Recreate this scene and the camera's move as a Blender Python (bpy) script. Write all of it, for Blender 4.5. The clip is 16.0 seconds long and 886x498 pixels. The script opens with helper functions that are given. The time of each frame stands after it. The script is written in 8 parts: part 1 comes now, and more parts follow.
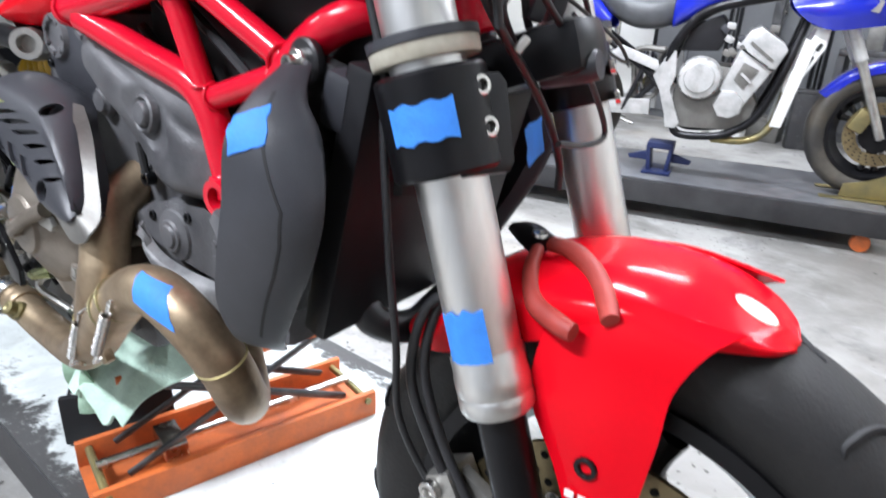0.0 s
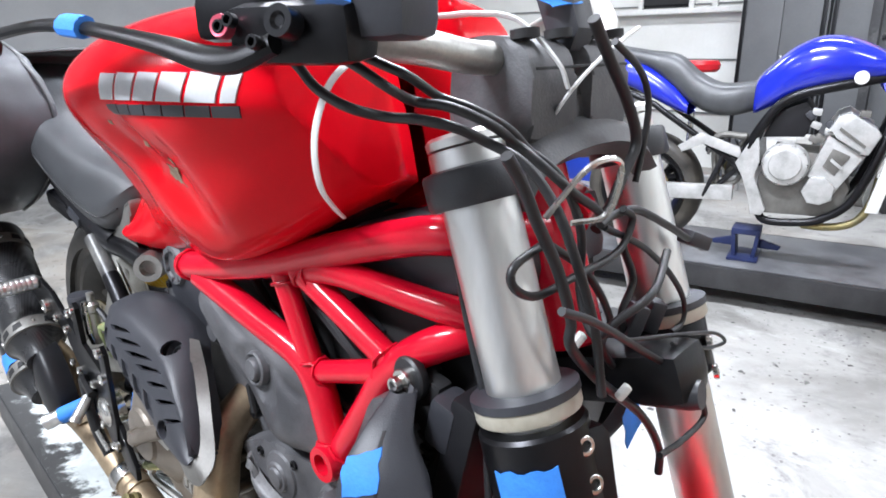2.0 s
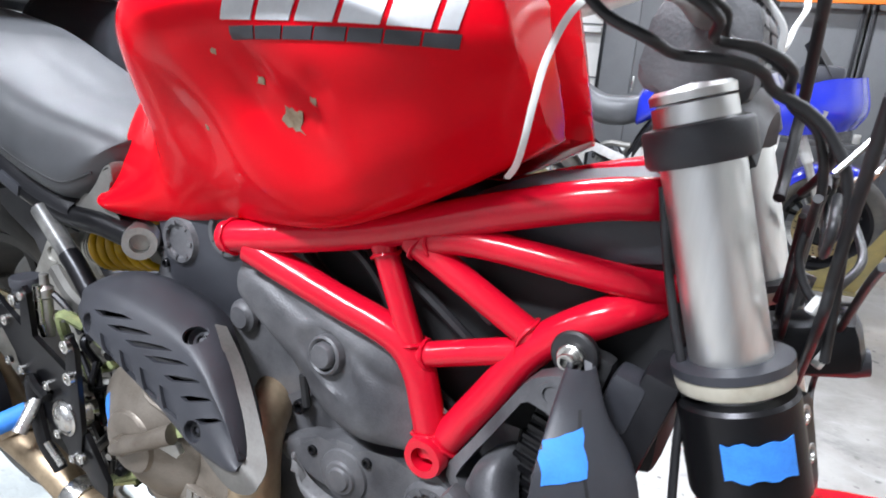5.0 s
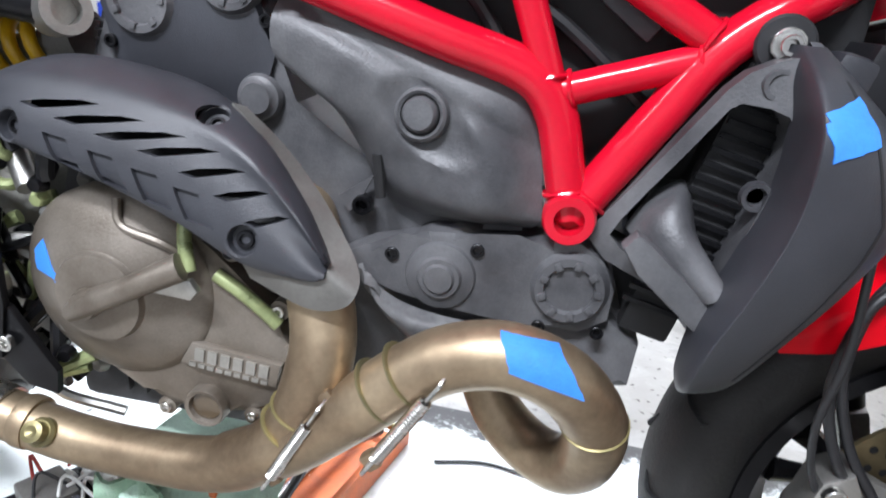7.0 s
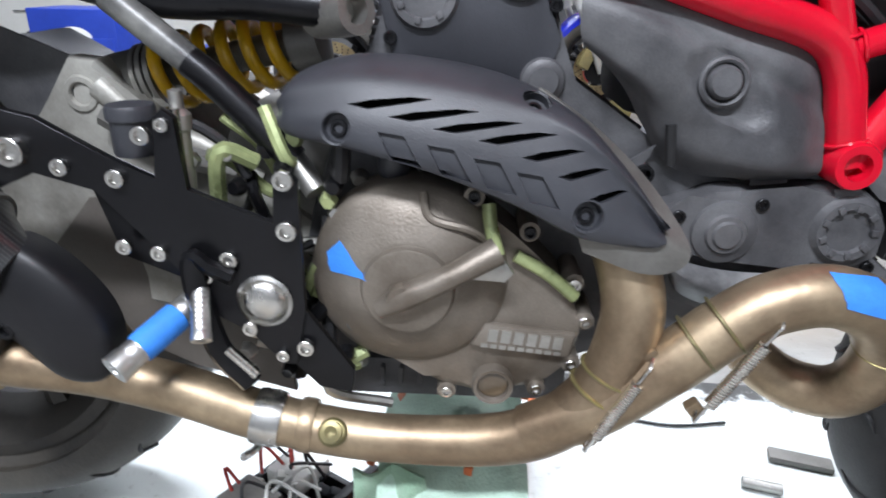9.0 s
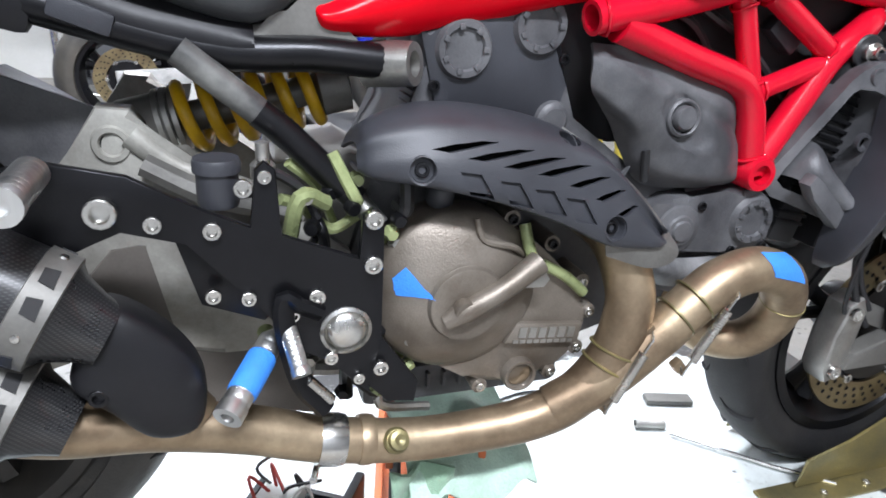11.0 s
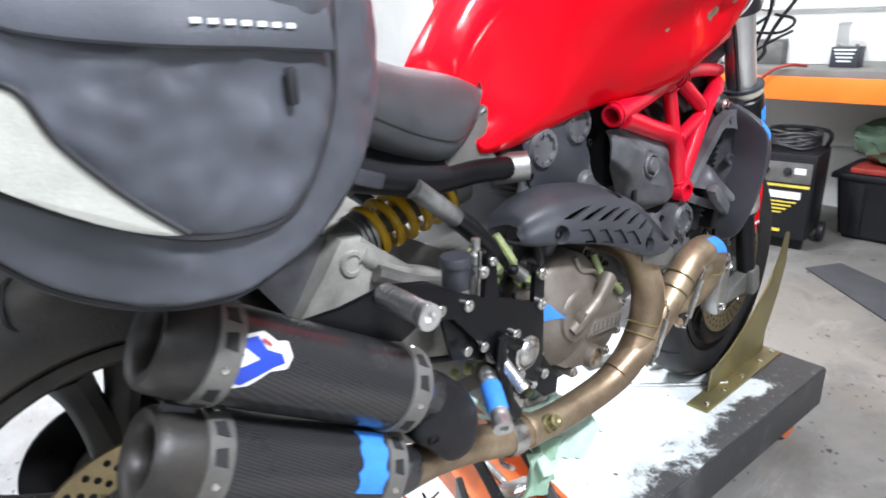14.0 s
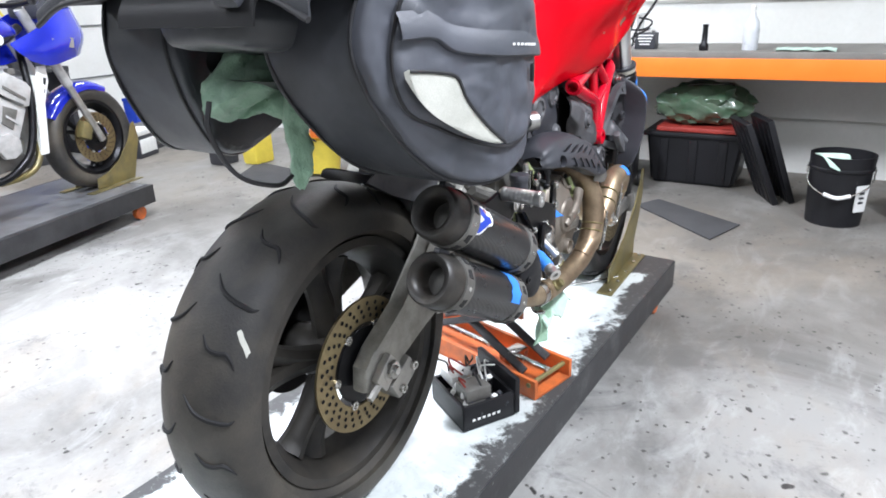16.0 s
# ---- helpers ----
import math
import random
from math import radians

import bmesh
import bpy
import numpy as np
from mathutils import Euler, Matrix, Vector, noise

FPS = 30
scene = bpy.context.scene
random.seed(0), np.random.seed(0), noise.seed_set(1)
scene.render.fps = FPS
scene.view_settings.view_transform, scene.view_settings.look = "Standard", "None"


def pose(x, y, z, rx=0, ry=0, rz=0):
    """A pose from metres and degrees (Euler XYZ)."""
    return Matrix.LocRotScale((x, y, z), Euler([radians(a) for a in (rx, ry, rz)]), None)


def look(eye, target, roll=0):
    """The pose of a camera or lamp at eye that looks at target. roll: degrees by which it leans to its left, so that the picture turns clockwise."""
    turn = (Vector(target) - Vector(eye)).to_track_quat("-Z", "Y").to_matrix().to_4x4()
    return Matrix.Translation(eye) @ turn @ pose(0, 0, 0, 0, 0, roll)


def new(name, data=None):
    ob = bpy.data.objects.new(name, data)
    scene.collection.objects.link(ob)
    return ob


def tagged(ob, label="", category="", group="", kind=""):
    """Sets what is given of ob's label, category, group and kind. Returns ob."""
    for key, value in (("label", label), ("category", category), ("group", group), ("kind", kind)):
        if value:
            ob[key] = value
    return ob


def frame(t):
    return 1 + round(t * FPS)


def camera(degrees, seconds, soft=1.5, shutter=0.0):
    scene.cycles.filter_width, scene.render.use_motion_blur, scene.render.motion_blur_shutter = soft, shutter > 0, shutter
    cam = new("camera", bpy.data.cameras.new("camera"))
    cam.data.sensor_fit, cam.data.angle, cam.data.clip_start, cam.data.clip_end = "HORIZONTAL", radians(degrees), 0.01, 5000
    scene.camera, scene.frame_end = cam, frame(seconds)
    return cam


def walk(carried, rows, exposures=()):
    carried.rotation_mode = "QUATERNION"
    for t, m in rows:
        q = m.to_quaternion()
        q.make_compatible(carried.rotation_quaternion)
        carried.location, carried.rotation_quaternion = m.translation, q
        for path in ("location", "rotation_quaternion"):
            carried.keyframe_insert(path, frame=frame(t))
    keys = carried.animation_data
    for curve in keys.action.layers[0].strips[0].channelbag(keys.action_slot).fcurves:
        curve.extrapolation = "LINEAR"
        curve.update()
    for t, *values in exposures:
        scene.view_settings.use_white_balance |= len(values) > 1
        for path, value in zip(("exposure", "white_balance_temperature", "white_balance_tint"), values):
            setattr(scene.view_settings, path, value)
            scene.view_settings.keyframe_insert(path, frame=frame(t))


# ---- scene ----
cam = camera(68.9, 16.0, 1.7, 0.4)
PATH = [
    (0, (1.564, -0.504, 1.011), (0.461, 0.994, 0.278), 2.7),
    (0.5, (1.545, -0.487, 1.069), (0.33, 0.973, 0.443), 2.9),
    (1, (1.524, -0.478, 1.127), (0.248, 0.966, 0.592), 2.4),
    (1.5, (1.514, -0.471, 1.188), (0.202, 0.94, 0.65), -0.8),
    (2, (1.505, -0.476, 1.238), (0.196, 0.911, 0.635), -0.7),
    (2.5, (1.489, -0.478, 1.257), (0.218, 0.914, 0.59), 0.4),
    (3, (1.453, -0.5, 1.253), (0.166, 0.898, 0.628), 0.1),
    (5.5, (1.198, -0.617, 1.132), (0.375, 1.105, 0.536), 5.1),
    (6, (1.124, -0.619, 1.058), (0.418, 1.122, 0.373), 4.0),
    (6.5, (1.038, -0.609, 0.977), (0.602, 1.218, 0.291), 3.5),
    (7, (0.966, -0.635, 0.962), (0.711, 1.212, 0.236), 5.5),
    (7.5, (0.886, -0.682, 0.944), (0.83, 1.142, 0.125), 5.6),
    (8, (0.813, -0.721, 0.938), (0.756, 1.095, 0.104), 4.2),
    (8.5, (0.754, -0.725, 0.931), (0.694, 1.092, 0.097), 6.1),
    (9, (0.648, -0.697, 0.949), (0.598, 1.148, 0.177), 1.4),
    (11.5, (0.304, -0.739, 1.003), (1.043, 0.966, 0.264), 3.1),
    (12, (0.236, -0.712, 1.024), (1.045, 0.967, 0.299), 0.8),
    (12.5, (0.212, -0.719, 1.068), (1.148, 0.887, 0.332), 1.2),
    (13, (0.115, -0.742, 1.103), (1.247, 0.74, 0.381), -0.6),
    (13.5, (-0.01, -0.759, 1.125), (1.15, 0.696, 0.393), -1.1),
    (14, (-0.148, -0.713, 1.12), (1.107, 0.697, 0.459), -1.8),
    (14.5, (-0.333, -0.629, 1.104), (1.103, 0.617, 0.482), -4.8),
    (15, (-0.484, -0.627, 1.131), (1.03, 0.525, 0.515), -1.9),
    (15.5, (-0.724, -0.671, 1.17), (0.845, 0.361, 0.483), -0.2),
    (16, (-0.822, -0.696, 1.184), (0.77, 0.281, 0.467), -2.1),
]
# the camera closes down over the engine and opens again
EXPOSURES = [(0, 0.08), (3, 0.06), (5.5, 0.08), (7.5, -0.02), (9, -0.22), (11.5, 0.02), (13, 0.1), (16, 0.06)]
walk(cam, [(t, look(eye, target, roll)) for t, eye, target, roll in PATH], EXPOSURES)

# ---- world and light ----
from mathutils.bvhtree import BVHTree

world = bpy.data.worlds.new("workshop_air")
scene.world = world
world.use_nodes = True
world.node_tree.nodes["Background"].inputs[0].default_value = (0.85, 0.92, 1.0, 1)
world.node_tree.nodes["Background"].inputs[1].default_value = 0.04
scene.view_settings.exposure = 0.0


def tube_light(x, y, z, length, watts, yaw):
    lamp = bpy.data.lights.new("fluorescent_light", "AREA")
    lamp.shape, lamp.size, lamp.size_y, lamp.energy = "RECTANGLE", length, 0.22, watts
    lamp.color = (0.9, 0.95, 1.06)
    ob = new("fluorescent_light", lamp)
    ob.matrix_world = pose(x, y, z, 0, 0, yaw)
    return ob


LAMPS = [(0.4, -1.9, 0), (0.4, 1.2, 0), (2.6, 1.2, 0), (-1.9, -1.9, 0), (-1.9, 1.2, 0), (0.4, 4.0, 0), (-2.6, 4.0, 0), (3.0, 4.0, 0)]
for lx, ly, lyaw in LAMPS:
    tube_light(lx, ly, 3.13, 1.2, 45 if lx > 2 and ly < 2 else 72 if ly > 3 else 45 if lx < -1 else 212, lyaw)


# ---- materials ----
def material(name, colour, rough=0.5, metal=0.0, scale=20.0, vary=0.25, bump=0.1, fine=180.0, coat=0.0, second=None, spots=0.5, aniso=None, sheen=0.0, spec=0.5):
    """Colour broken at two scales, with matching roughness and relief."""
    m = bpy.data.materials.new(name)
    m.use_nodes = True
    nt = m.node_tree
    b = nt.nodes["Principled BSDF"]
    co = nt.nodes.new("ShaderNodeTexCoord")
    mp = nt.nodes.new("ShaderNodeMapping")
    nt.links.new(co.outputs["Object"], mp.inputs[0])
    if aniso:
        mp.inputs["Scale"].default_value = aniso
    n1 = nt.nodes.new("ShaderNodeTexNoise")
    n1.inputs["Scale"].default_value, n1.inputs["Detail"].default_value, n1.inputs["Roughness"].default_value = scale, 6, 0.6
    n2 = nt.nodes.new("ShaderNodeTexNoise")
    n2.inputs["Scale"].default_value, n2.inputs["Detail"].default_value = fine, 3
    for n in (n1, n2):
        nt.links.new(mp.outputs[0], n.inputs["Vector"])
    ramp = nt.nodes.new("ShaderNodeValToRGB")
    ramp.color_ramp.elements[0].position, ramp.color_ramp.elements[1].position = max(0.0, spots - 0.18), min(1.0, spots + 0.18)
    two = second or tuple(c * (1 - vary) for c in colour)
    ramp.color_ramp.elements[0].color = (*two, 1)
    ramp.color_ramp.elements[1].color = (*colour, 1)
    nt.links.new(n1.outputs["Fac"], ramp.inputs[0])
    mix = nt.nodes.new("ShaderNodeMix")
    mix.data_type, mix.blend_type = "RGBA", "MULTIPLY"
    mix.inputs["Factor"].default_value = min(1.0, vary)
    nt.links.new(ramp.outputs[0], mix.inputs["A"])
    nt.links.new(n2.outputs["Color"], mix.inputs["B"])
    gray = nt.nodes.new("ShaderNodeMapRange")
    gray.inputs["To Min"].default_value, gray.inputs["To Max"].default_value = 0.55, 1.35
    nt.links.new(n2.outputs["Fac"], gray.inputs["Value"])
    nt.links.new(gray.outputs[0], mix.inputs["B"])
    nt.links.new(mix.outputs["Result"], b.inputs["Base Color"])
    rr = nt.nodes.new("ShaderNodeMapRange")
    rr.inputs["To Min"].default_value, rr.inputs["To Max"].default_value = max(0.02, rough - 0.12), min(1.0, rough + 0.12)
    nt.links.new(n1.outputs["Fac"], rr.inputs["Value"])
    nt.links.new(rr.outputs[0], b.inputs["Roughness"])
    b.inputs["Metallic"].default_value = metal
    b.inputs["Specular IOR Level"].default_value = spec
    b.inputs["Coat Weight"].default_value = coat
    b.inputs["Coat Roughness"].default_value = 0.03
    b.inputs["Sheen Weight"].default_value = sheen
    if bump:
        bp = nt.nodes.new("ShaderNodeBump")
        bp.inputs["Strength"].default_value, bp.inputs["Distance"].default_value = bump, 0.002
        nt.links.new(n2.outputs["Fac"], bp.inputs["Height"])
        nt.links.new(bp.outputs[0], b.inputs["Normal"])
    return m


RED = material("red_paint", (0.7, 0.003, 0.012), 0.16, 0.0, 5, 0.1, 0.0, 260, coat=0.07, spec=0.06)
REDFRAME = material("red_frame_paint", (0.62, 0.005, 0.024), 0.2, 0.0, 14, 0.18, 0.02, 220, coat=0.3, spec=0.25)
BLACKPLASTIC = material("black_plastic", (0.042, 0.044, 0.052), 0.46, 0.0, 9, 0.3, 0.14, 700, second=(0.025, 0.026, 0.031), spec=0.5)
SCUFFED = material("scuffed_black_plastic", (0.125, 0.125, 0.13), 0.48, 0.0, 11, 0.42, 0.2, 420, second=(0.036, 0.036, 0.04), spec=0.55)
BLACKMETAL = material("black_anodised_metal", (0.014, 0.014, 0.016), 0.32, 0.6, 20, 0.3, 0.05, 400)
FORKALU = material("brushed_aluminium", (0.78, 0.78, 0.765), 0.38, 1.0, 30, 0.2, 0.06, 90, aniso=(1, 1, 0.1))
ALU = material("cast_aluminium", (0.5, 0.49, 0.46), 0.42, 0.9, 18, 0.35, 0.15, 300)
GREYALU = material("grey_painted_aluminium", (0.2, 0.195, 0.18), 0.5, 0.5, 14, 0.35, 0.12, 300, second=(0.13, 0.125, 0.115))
ENGINE = material("bronze_grey_engine_casting", (0.255, 0.225, 0.19), 0.44, 0.5, 13, 0.35, 0.2, 420, second=(0.135, 0.112, 0.088))
# Pale grey for the cowl's scuffs and the edge highlight painted with them.
PALEEDGE = material("pale_scuff_and_highlight", (0.3, 0.3, 0.3), 0.45, 0.0, 14, 0.4, 0.2, 300, second=(0.07, 0.07, 0.073), spots=0.54)
RUBBER = material("tyre_rubber", (0.02, 0.0195, 0.019), 0.56, 0.0, 5.5, 0.4, 0.3, 260, second=(0.078, 0.068, 0.053), spots=0.47)
SWINGALU = material("pale_cast_swingarm", (0.42, 0.41, 0.37), 0.48, 0.35, 12, 0.3, 0.12, 300, second=(0.17, 0.16, 0.14))
FRONTRUBBER = material("dark_tyre_rubber", (0.01, 0.01, 0.011), 0.58, 0.0, 6, 0.3, 0.3, 260, second=(0.022, 0.021, 0.02), spec=0.35)
TABLEDARK = material("dark_painted_table_steel", (0.022, 0.022, 0.024), 0.45, 0.2, 6, 0.4, 0.12, 120, second=(0.045, 0.045, 0.047))
TOTEBLACK = material("black_storage_plastic", (0.012, 0.012, 0.014), 0.45, 0.0, 8, 0.3, 0.08, 160, spec=0.3)
# Lighter copy of BAG: light on the bags' outer faces put into colour.
BAGLIT = material("lit_bag_front_fabric", (0.055, 0.06, 0.07), 0.36, 0.0, 6, 0.4, 0.3, 1500, second=(0.095, 0.1, 0.12))
# Flat black for shade: tread grooves, silencer bores, the gap behind the seat.
SHADEBLACK = material("shade_black", (0.004, 0.004, 0.005), 0.7, 0.0, 10, 0.3, 0.1, 400)
WORN = material("paint_worn_to_metal", (0.022, 0.022, 0.024), 0.38, 0.1, 7, 0.3, 0.1, 200, second=(0.4, 0.4, 0.37), spots=0.37)
SOOT = material("sooty_end_cap", (0.02, 0.019, 0.018), 0.45, 0.2, 14, 0.35, 0.15, 260, second=(0.06, 0.052, 0.042), spots=0.4)
DUSTYRIM = material("dusty_black_rim", (0.02, 0.019, 0.018), 0.5, 0.2, 8, 0.35, 0.1, 300, second=(0.06, 0.053, 0.043), spots=0.45)
CREAM = material("cream_plastic", (0.5, 0.48, 0.4), 0.45, 0.0, 30, 0.2, 0.05, 200, second=(0.36, 0.33, 0.26))
CABLE = material("black_cable_rubber", (0.018, 0.018, 0.02), 0.45, 0.0, 30, 0.3, 0.05, 300)
STEEL = material("bright_steel", (0.68, 0.67, 0.64), 0.25, 1.0, 40, 0.25, 0.05, 300)
TITANIUM = material("heat_tinted_exhaust_steel", (0.46, 0.36, 0.24), 0.44, 0.8, 9, 0.42, 0.14, 150, second=(0.2, 0.14, 0.09))
TAPE = material("blue_masking_tape", (0.04, 0.25, 0.8), 0.7, 0.0, 60, 0.2, 0.3, 350)
SEATVINYL = material("grey_seat_vinyl", (0.06, 0.063, 0.067), 0.38, 0.0, 12, 0.25, 0.3, 650, second=(0.034, 0.036, 0.039))
BAG = material("black_bag_fabric", (0.02, 0.0215, 0.025), 0.42, 0.0, 7, 0.4, 0.3, 1500, second=(0.058, 0.062, 0.072))
REFLECT = material("pale_reflective_fabric", (0.56, 0.56, 0.5), 0.6, 0.0, 16, 0.2, 0.2, 400, second=(0.42, 0.42, 0.37))
YELLOW = material("yellow_spring_paint", (0.72, 0.42, 0.01), 0.35, 0.0, 30, 0.25, 0.03, 200)
GOLD = material("brake_disc_steel", (0.33, 0.27, 0.15), 0.38, 0.9, 12, 0.3, 0.08, 300, second=(0.22, 0.17, 0.1))
# Near-black; also stands for shade inside slots and holes and behind parts.
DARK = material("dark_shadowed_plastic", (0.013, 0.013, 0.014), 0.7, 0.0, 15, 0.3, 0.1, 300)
TABLEGREY = material("grey_table_steel", (0.2, 0.205, 0.215), 0.35, 0.3, 7, 0.3, 0.1, 140, second=(0.09, 0.092, 0.1))
ORANGE = material("orange_painted_steel", (0.62, 0.14, 0.03), 0.5, 0.0, 12, 0.3, 0.08, 150, second=(0.25, 0.08, 0.035), spots=0.42)
BENCHORANGE = material("orange_bench_beam", (0.9, 0.21, 0.02), 0.4, 0.0, 6, 0.12, 0.02, 150)
BRASS = material("brass_plated_chock", (0.33, 0.27, 0.11), 0.42, 0.7, 11, 0.35, 0.08, 200, second=(0.2, 0.18, 0.1))
WALLWHITE = material("white_wall_paint", (0.78, 0.78, 0.75), 0.7, 0.0, 1.3, 0.12, 0.08, 40, second=(0.64, 0.64, 0.6))
GREYDOOR = material("grey_wall_panel", (0.13, 0.135, 0.14), 0.5, 0.0, 2.5, 0.2, 0.05, 80)
GREENCLOTH = material("green_towel_cloth", (0.33, 0.5, 0.36), 0.95, 0.0, 20, 0.35, 0.9, 420, second=(0.22, 0.37, 0.25), sheen=0.3)
PALECLOTH = material("pale_green_cloth", (0.5, 0.68, 0.56), 0.95, 0.0, 20, 0.3, 0.9, 260, sheen=0.3)
BLUEPAINT = material("blue_bike_paint", (0.008, 0.02, 0.4), 0.2, 0.0, 9, 0.15, 0.0, 200, coat=0.7)
SILVER = material("silver_engine_paint", (0.52, 0.52, 0.51), 0.42, 0.4, 16, 0.35, 0.15, 200, second=(0.3, 0.3, 0.29), spots=0.42)
WHITEPLASTIC = material("white_plastic", (0.75, 0.75, 0.72), 0.45, 0.0, 30, 0.12, 0.05, 200)
PLIERS = material("red_plier_grip", (0.34, 0.035, 0.025), 0.55, 0.0, 30, 0.3, 0.1, 200)
YELLOWPLASTIC = material("yellow_plastic", (0.75, 0.6, 0.08), 0.45, 0.0, 8, 0.2, 0.05, 150)
OIL = material("oily_green_residue", (0.46, 0.52, 0.25), 0.3, 0.3, 20, 0.4, 0.1, 200, second=(0.17, 0.2, 0.09))
BENCHTOP = material("worn_grey_bench_top", (0.2, 0.19, 0.17), 0.6, 0.0, 5, 0.3, 0.1, 120)
BLUEPLASTIC = material("blue_plastic", (0.02, 0.06, 0.45), 0.4, 0.0, 10, 0.2, 0.05, 150)
PRINTWHITE = material("white_print", (0.8, 0.8, 0.78), 0.4, 0.0, 40, 0.1, 0.0, 200)


def chained(nt, kind, **kw):
    n = nt.nodes.new(kind)
    for k, v in kw.items():
        n.inputs[k].default_value = v
    return n


def step_of(nt, out, lo, hi):
    """0 below lo, 1 above hi."""
    r = nt.nodes.new("ShaderNodeMapRange")
    r.interpolation_type = "SMOOTHSTEP"
    r.inputs["From Min"].default_value, r.inputs["From Max"].default_value = lo, hi
    nt.links.new(out, r.inputs["Value"])
    return r.outputs[0]


def over(nt, below, colour, fac, strength=1.0):
    """Lays a colour over another where fac is high."""
    m = nt.nodes.new("ShaderNodeMix")
    m.data_type = "RGBA"
    k = nt.nodes.new("ShaderNodeMath")
    k.operation = "MULTIPLY"
    k.inputs[1].default_value = strength
    nt.links.new(fac, k.inputs[0])
    nt.links.new(k.outputs[0], m.inputs["Factor"])
    if isinstance(below, tuple):
        m.inputs["A"].default_value = (*below, 1)
    else:
        nt.links.new(below, m.inputs["A"])
    m.inputs["B"].default_value = (*colour, 1)
    return m.outputs["Result"]


def blotch(nt, co, scale, detail=7, rough=0.62, warp=0.0, stretch=None):
    n = chained(nt, "ShaderNodeTexNoise", Scale=scale, Detail=detail, Roughness=rough, Distortion=warp)
    if stretch:
        mp = nt.nodes.new("ShaderNodeMapping")
        mp.inputs["Scale"].default_value = stretch
        mp.inputs["Rotation"].default_value = (0, 0, 0.6)
        nt.links.new(co, mp.inputs[0])
        co = mp.outputs[0]
    nt.links.new(co, n.inputs["Vector"])
    return n.outputs["Fac"]


def specks(nt, co, scale, size, jitter):
    """Small crumbs and drops, scattered unevenly."""
    d = nt.nodes.new("ShaderNodeVectorMath")
    d.operation = "MULTIPLY_ADD"
    n = chained(nt, "ShaderNodeTexNoise", Scale=scale * 1.7, Detail=2)
    nt.links.new(co, n.inputs["Vector"])
    nt.links.new(n.outputs["Color"], d.inputs[0])
    d.inputs[1].default_value = (0.6 / scale, 0.6 / scale, 0.6 / scale)
    nt.links.new(co, d.inputs[2])
    v = chained(nt, "ShaderNodeTexVoronoi", Scale=scale)
    nt.links.new(d.outputs[0], v.inputs["Vector"])
    near = step_of(nt, v.outputs["Distance"], size, size * 0.55)
    some = step_of(nt, blotch(nt, co, jitter, 3), 0.43, 0.56)
    m = nt.nodes.new("ShaderNodeMath")
    m.operation = "MULTIPLY"
    nt.links.new(near, m.inputs[0])
    nt.links.new(some, m.inputs[1])
    return m.outputs[0]


def edge_of(nt, co, axis, at, sign):
    """How far inside an edge at the given coordinate."""
    sp = nt.nodes.new("ShaderNodeSeparateXYZ")
    nt.links.new(co, sp.inputs[0])
    k = nt.nodes.new("ShaderNodeMath")
    k.operation = "MULTIPLY_ADD"
    k.inputs[1].default_value, k.inputs[2].default_value = sign, -at * sign
    nt.links.new(sp.outputs[axis], k.inputs[0])
    return k.outputs[0]


def floor_material():
    m = bpy.data.materials.new("worn_concrete_floor")
    m.use_nodes = True
    nt = m.node_tree
    b = nt.nodes["Principled BSDF"]
    co = nt.nodes.new("ShaderNodeTexCoord").outputs["Object"]
    c = over(nt, (0.31, 0.305, 0.29), (0.165, 0.16, 0.15), step_of(nt, blotch(nt, co, 1.1, 8, 0.62, 0.6), 0.42, 0.62))
    c = over(nt, c, (0.33, 0.28, 0.22), step_of(nt, blotch(nt, co, 0.7, 6, 0.6, 0.8), 0.48, 0.66), 0.6)
    c = over(nt, c, (0.6, 0.61, 0.6), step_of(nt, blotch(nt, co, 2.3, 8, 0.68, 1.2, (1, 2.2, 1)), 0.5, 0.72), 0.3)
    c = over(nt, c, (0.13, 0.13, 0.13), step_of(nt, blotch(nt, co, 3.1, 9, 0.72, 0.6), 0.54, 0.68), 0.75)
    c = over(nt, c, (0.62, 0.62, 0.6), step_of(nt, blotch(nt, co, 16, 6, 0.75, 0.4), 0.58, 0.72), 0.14)
    c = over(nt, c, (0.16, 0.15, 0.14), step_of(nt, blotch(nt, co, 34, 4, 0.7), 0.6, 0.7), 0.5)
    # brown floor stain in front of the bench, widened to paint in the dimness there
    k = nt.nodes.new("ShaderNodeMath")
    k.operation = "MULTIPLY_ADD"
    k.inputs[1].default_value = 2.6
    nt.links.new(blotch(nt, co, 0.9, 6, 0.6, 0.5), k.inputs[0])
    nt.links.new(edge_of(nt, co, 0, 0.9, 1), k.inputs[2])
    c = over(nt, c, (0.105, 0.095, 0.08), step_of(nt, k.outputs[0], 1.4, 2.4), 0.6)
    c = over(nt, c, (0.03, 0.028, 0.026), specks(nt, co, 9, 0.13, 1.7))
    c = over(nt, c, (0.05, 0.047, 0.043), specks(nt, co, 26, 0.19, 1.6), 0.85)
    nt.links.new(c, b.inputs["Base Color"])
    rr = nt.nodes.new("ShaderNodeMapRange")
    rr.inputs["To Min"].default_value, rr.inputs["To Max"].default_value = 0.3, 0.85
    nt.links.new(blotch(nt, co, 4, 6), rr.inputs["Value"])
    nt.links.new(rr.outputs[0], b.inputs["Roughness"])
    bp = nt.nodes.new("ShaderNodeBump")
    bp.inputs["Strength"].default_value, bp.inputs["Distance"].default_value = 0.25, 0.004
    nt.links.new(blotch(nt, co, 60, 5), bp.inputs["Height"])
    nt.links.new(bp.outputs[0], b.inputs["Normal"])
    return m


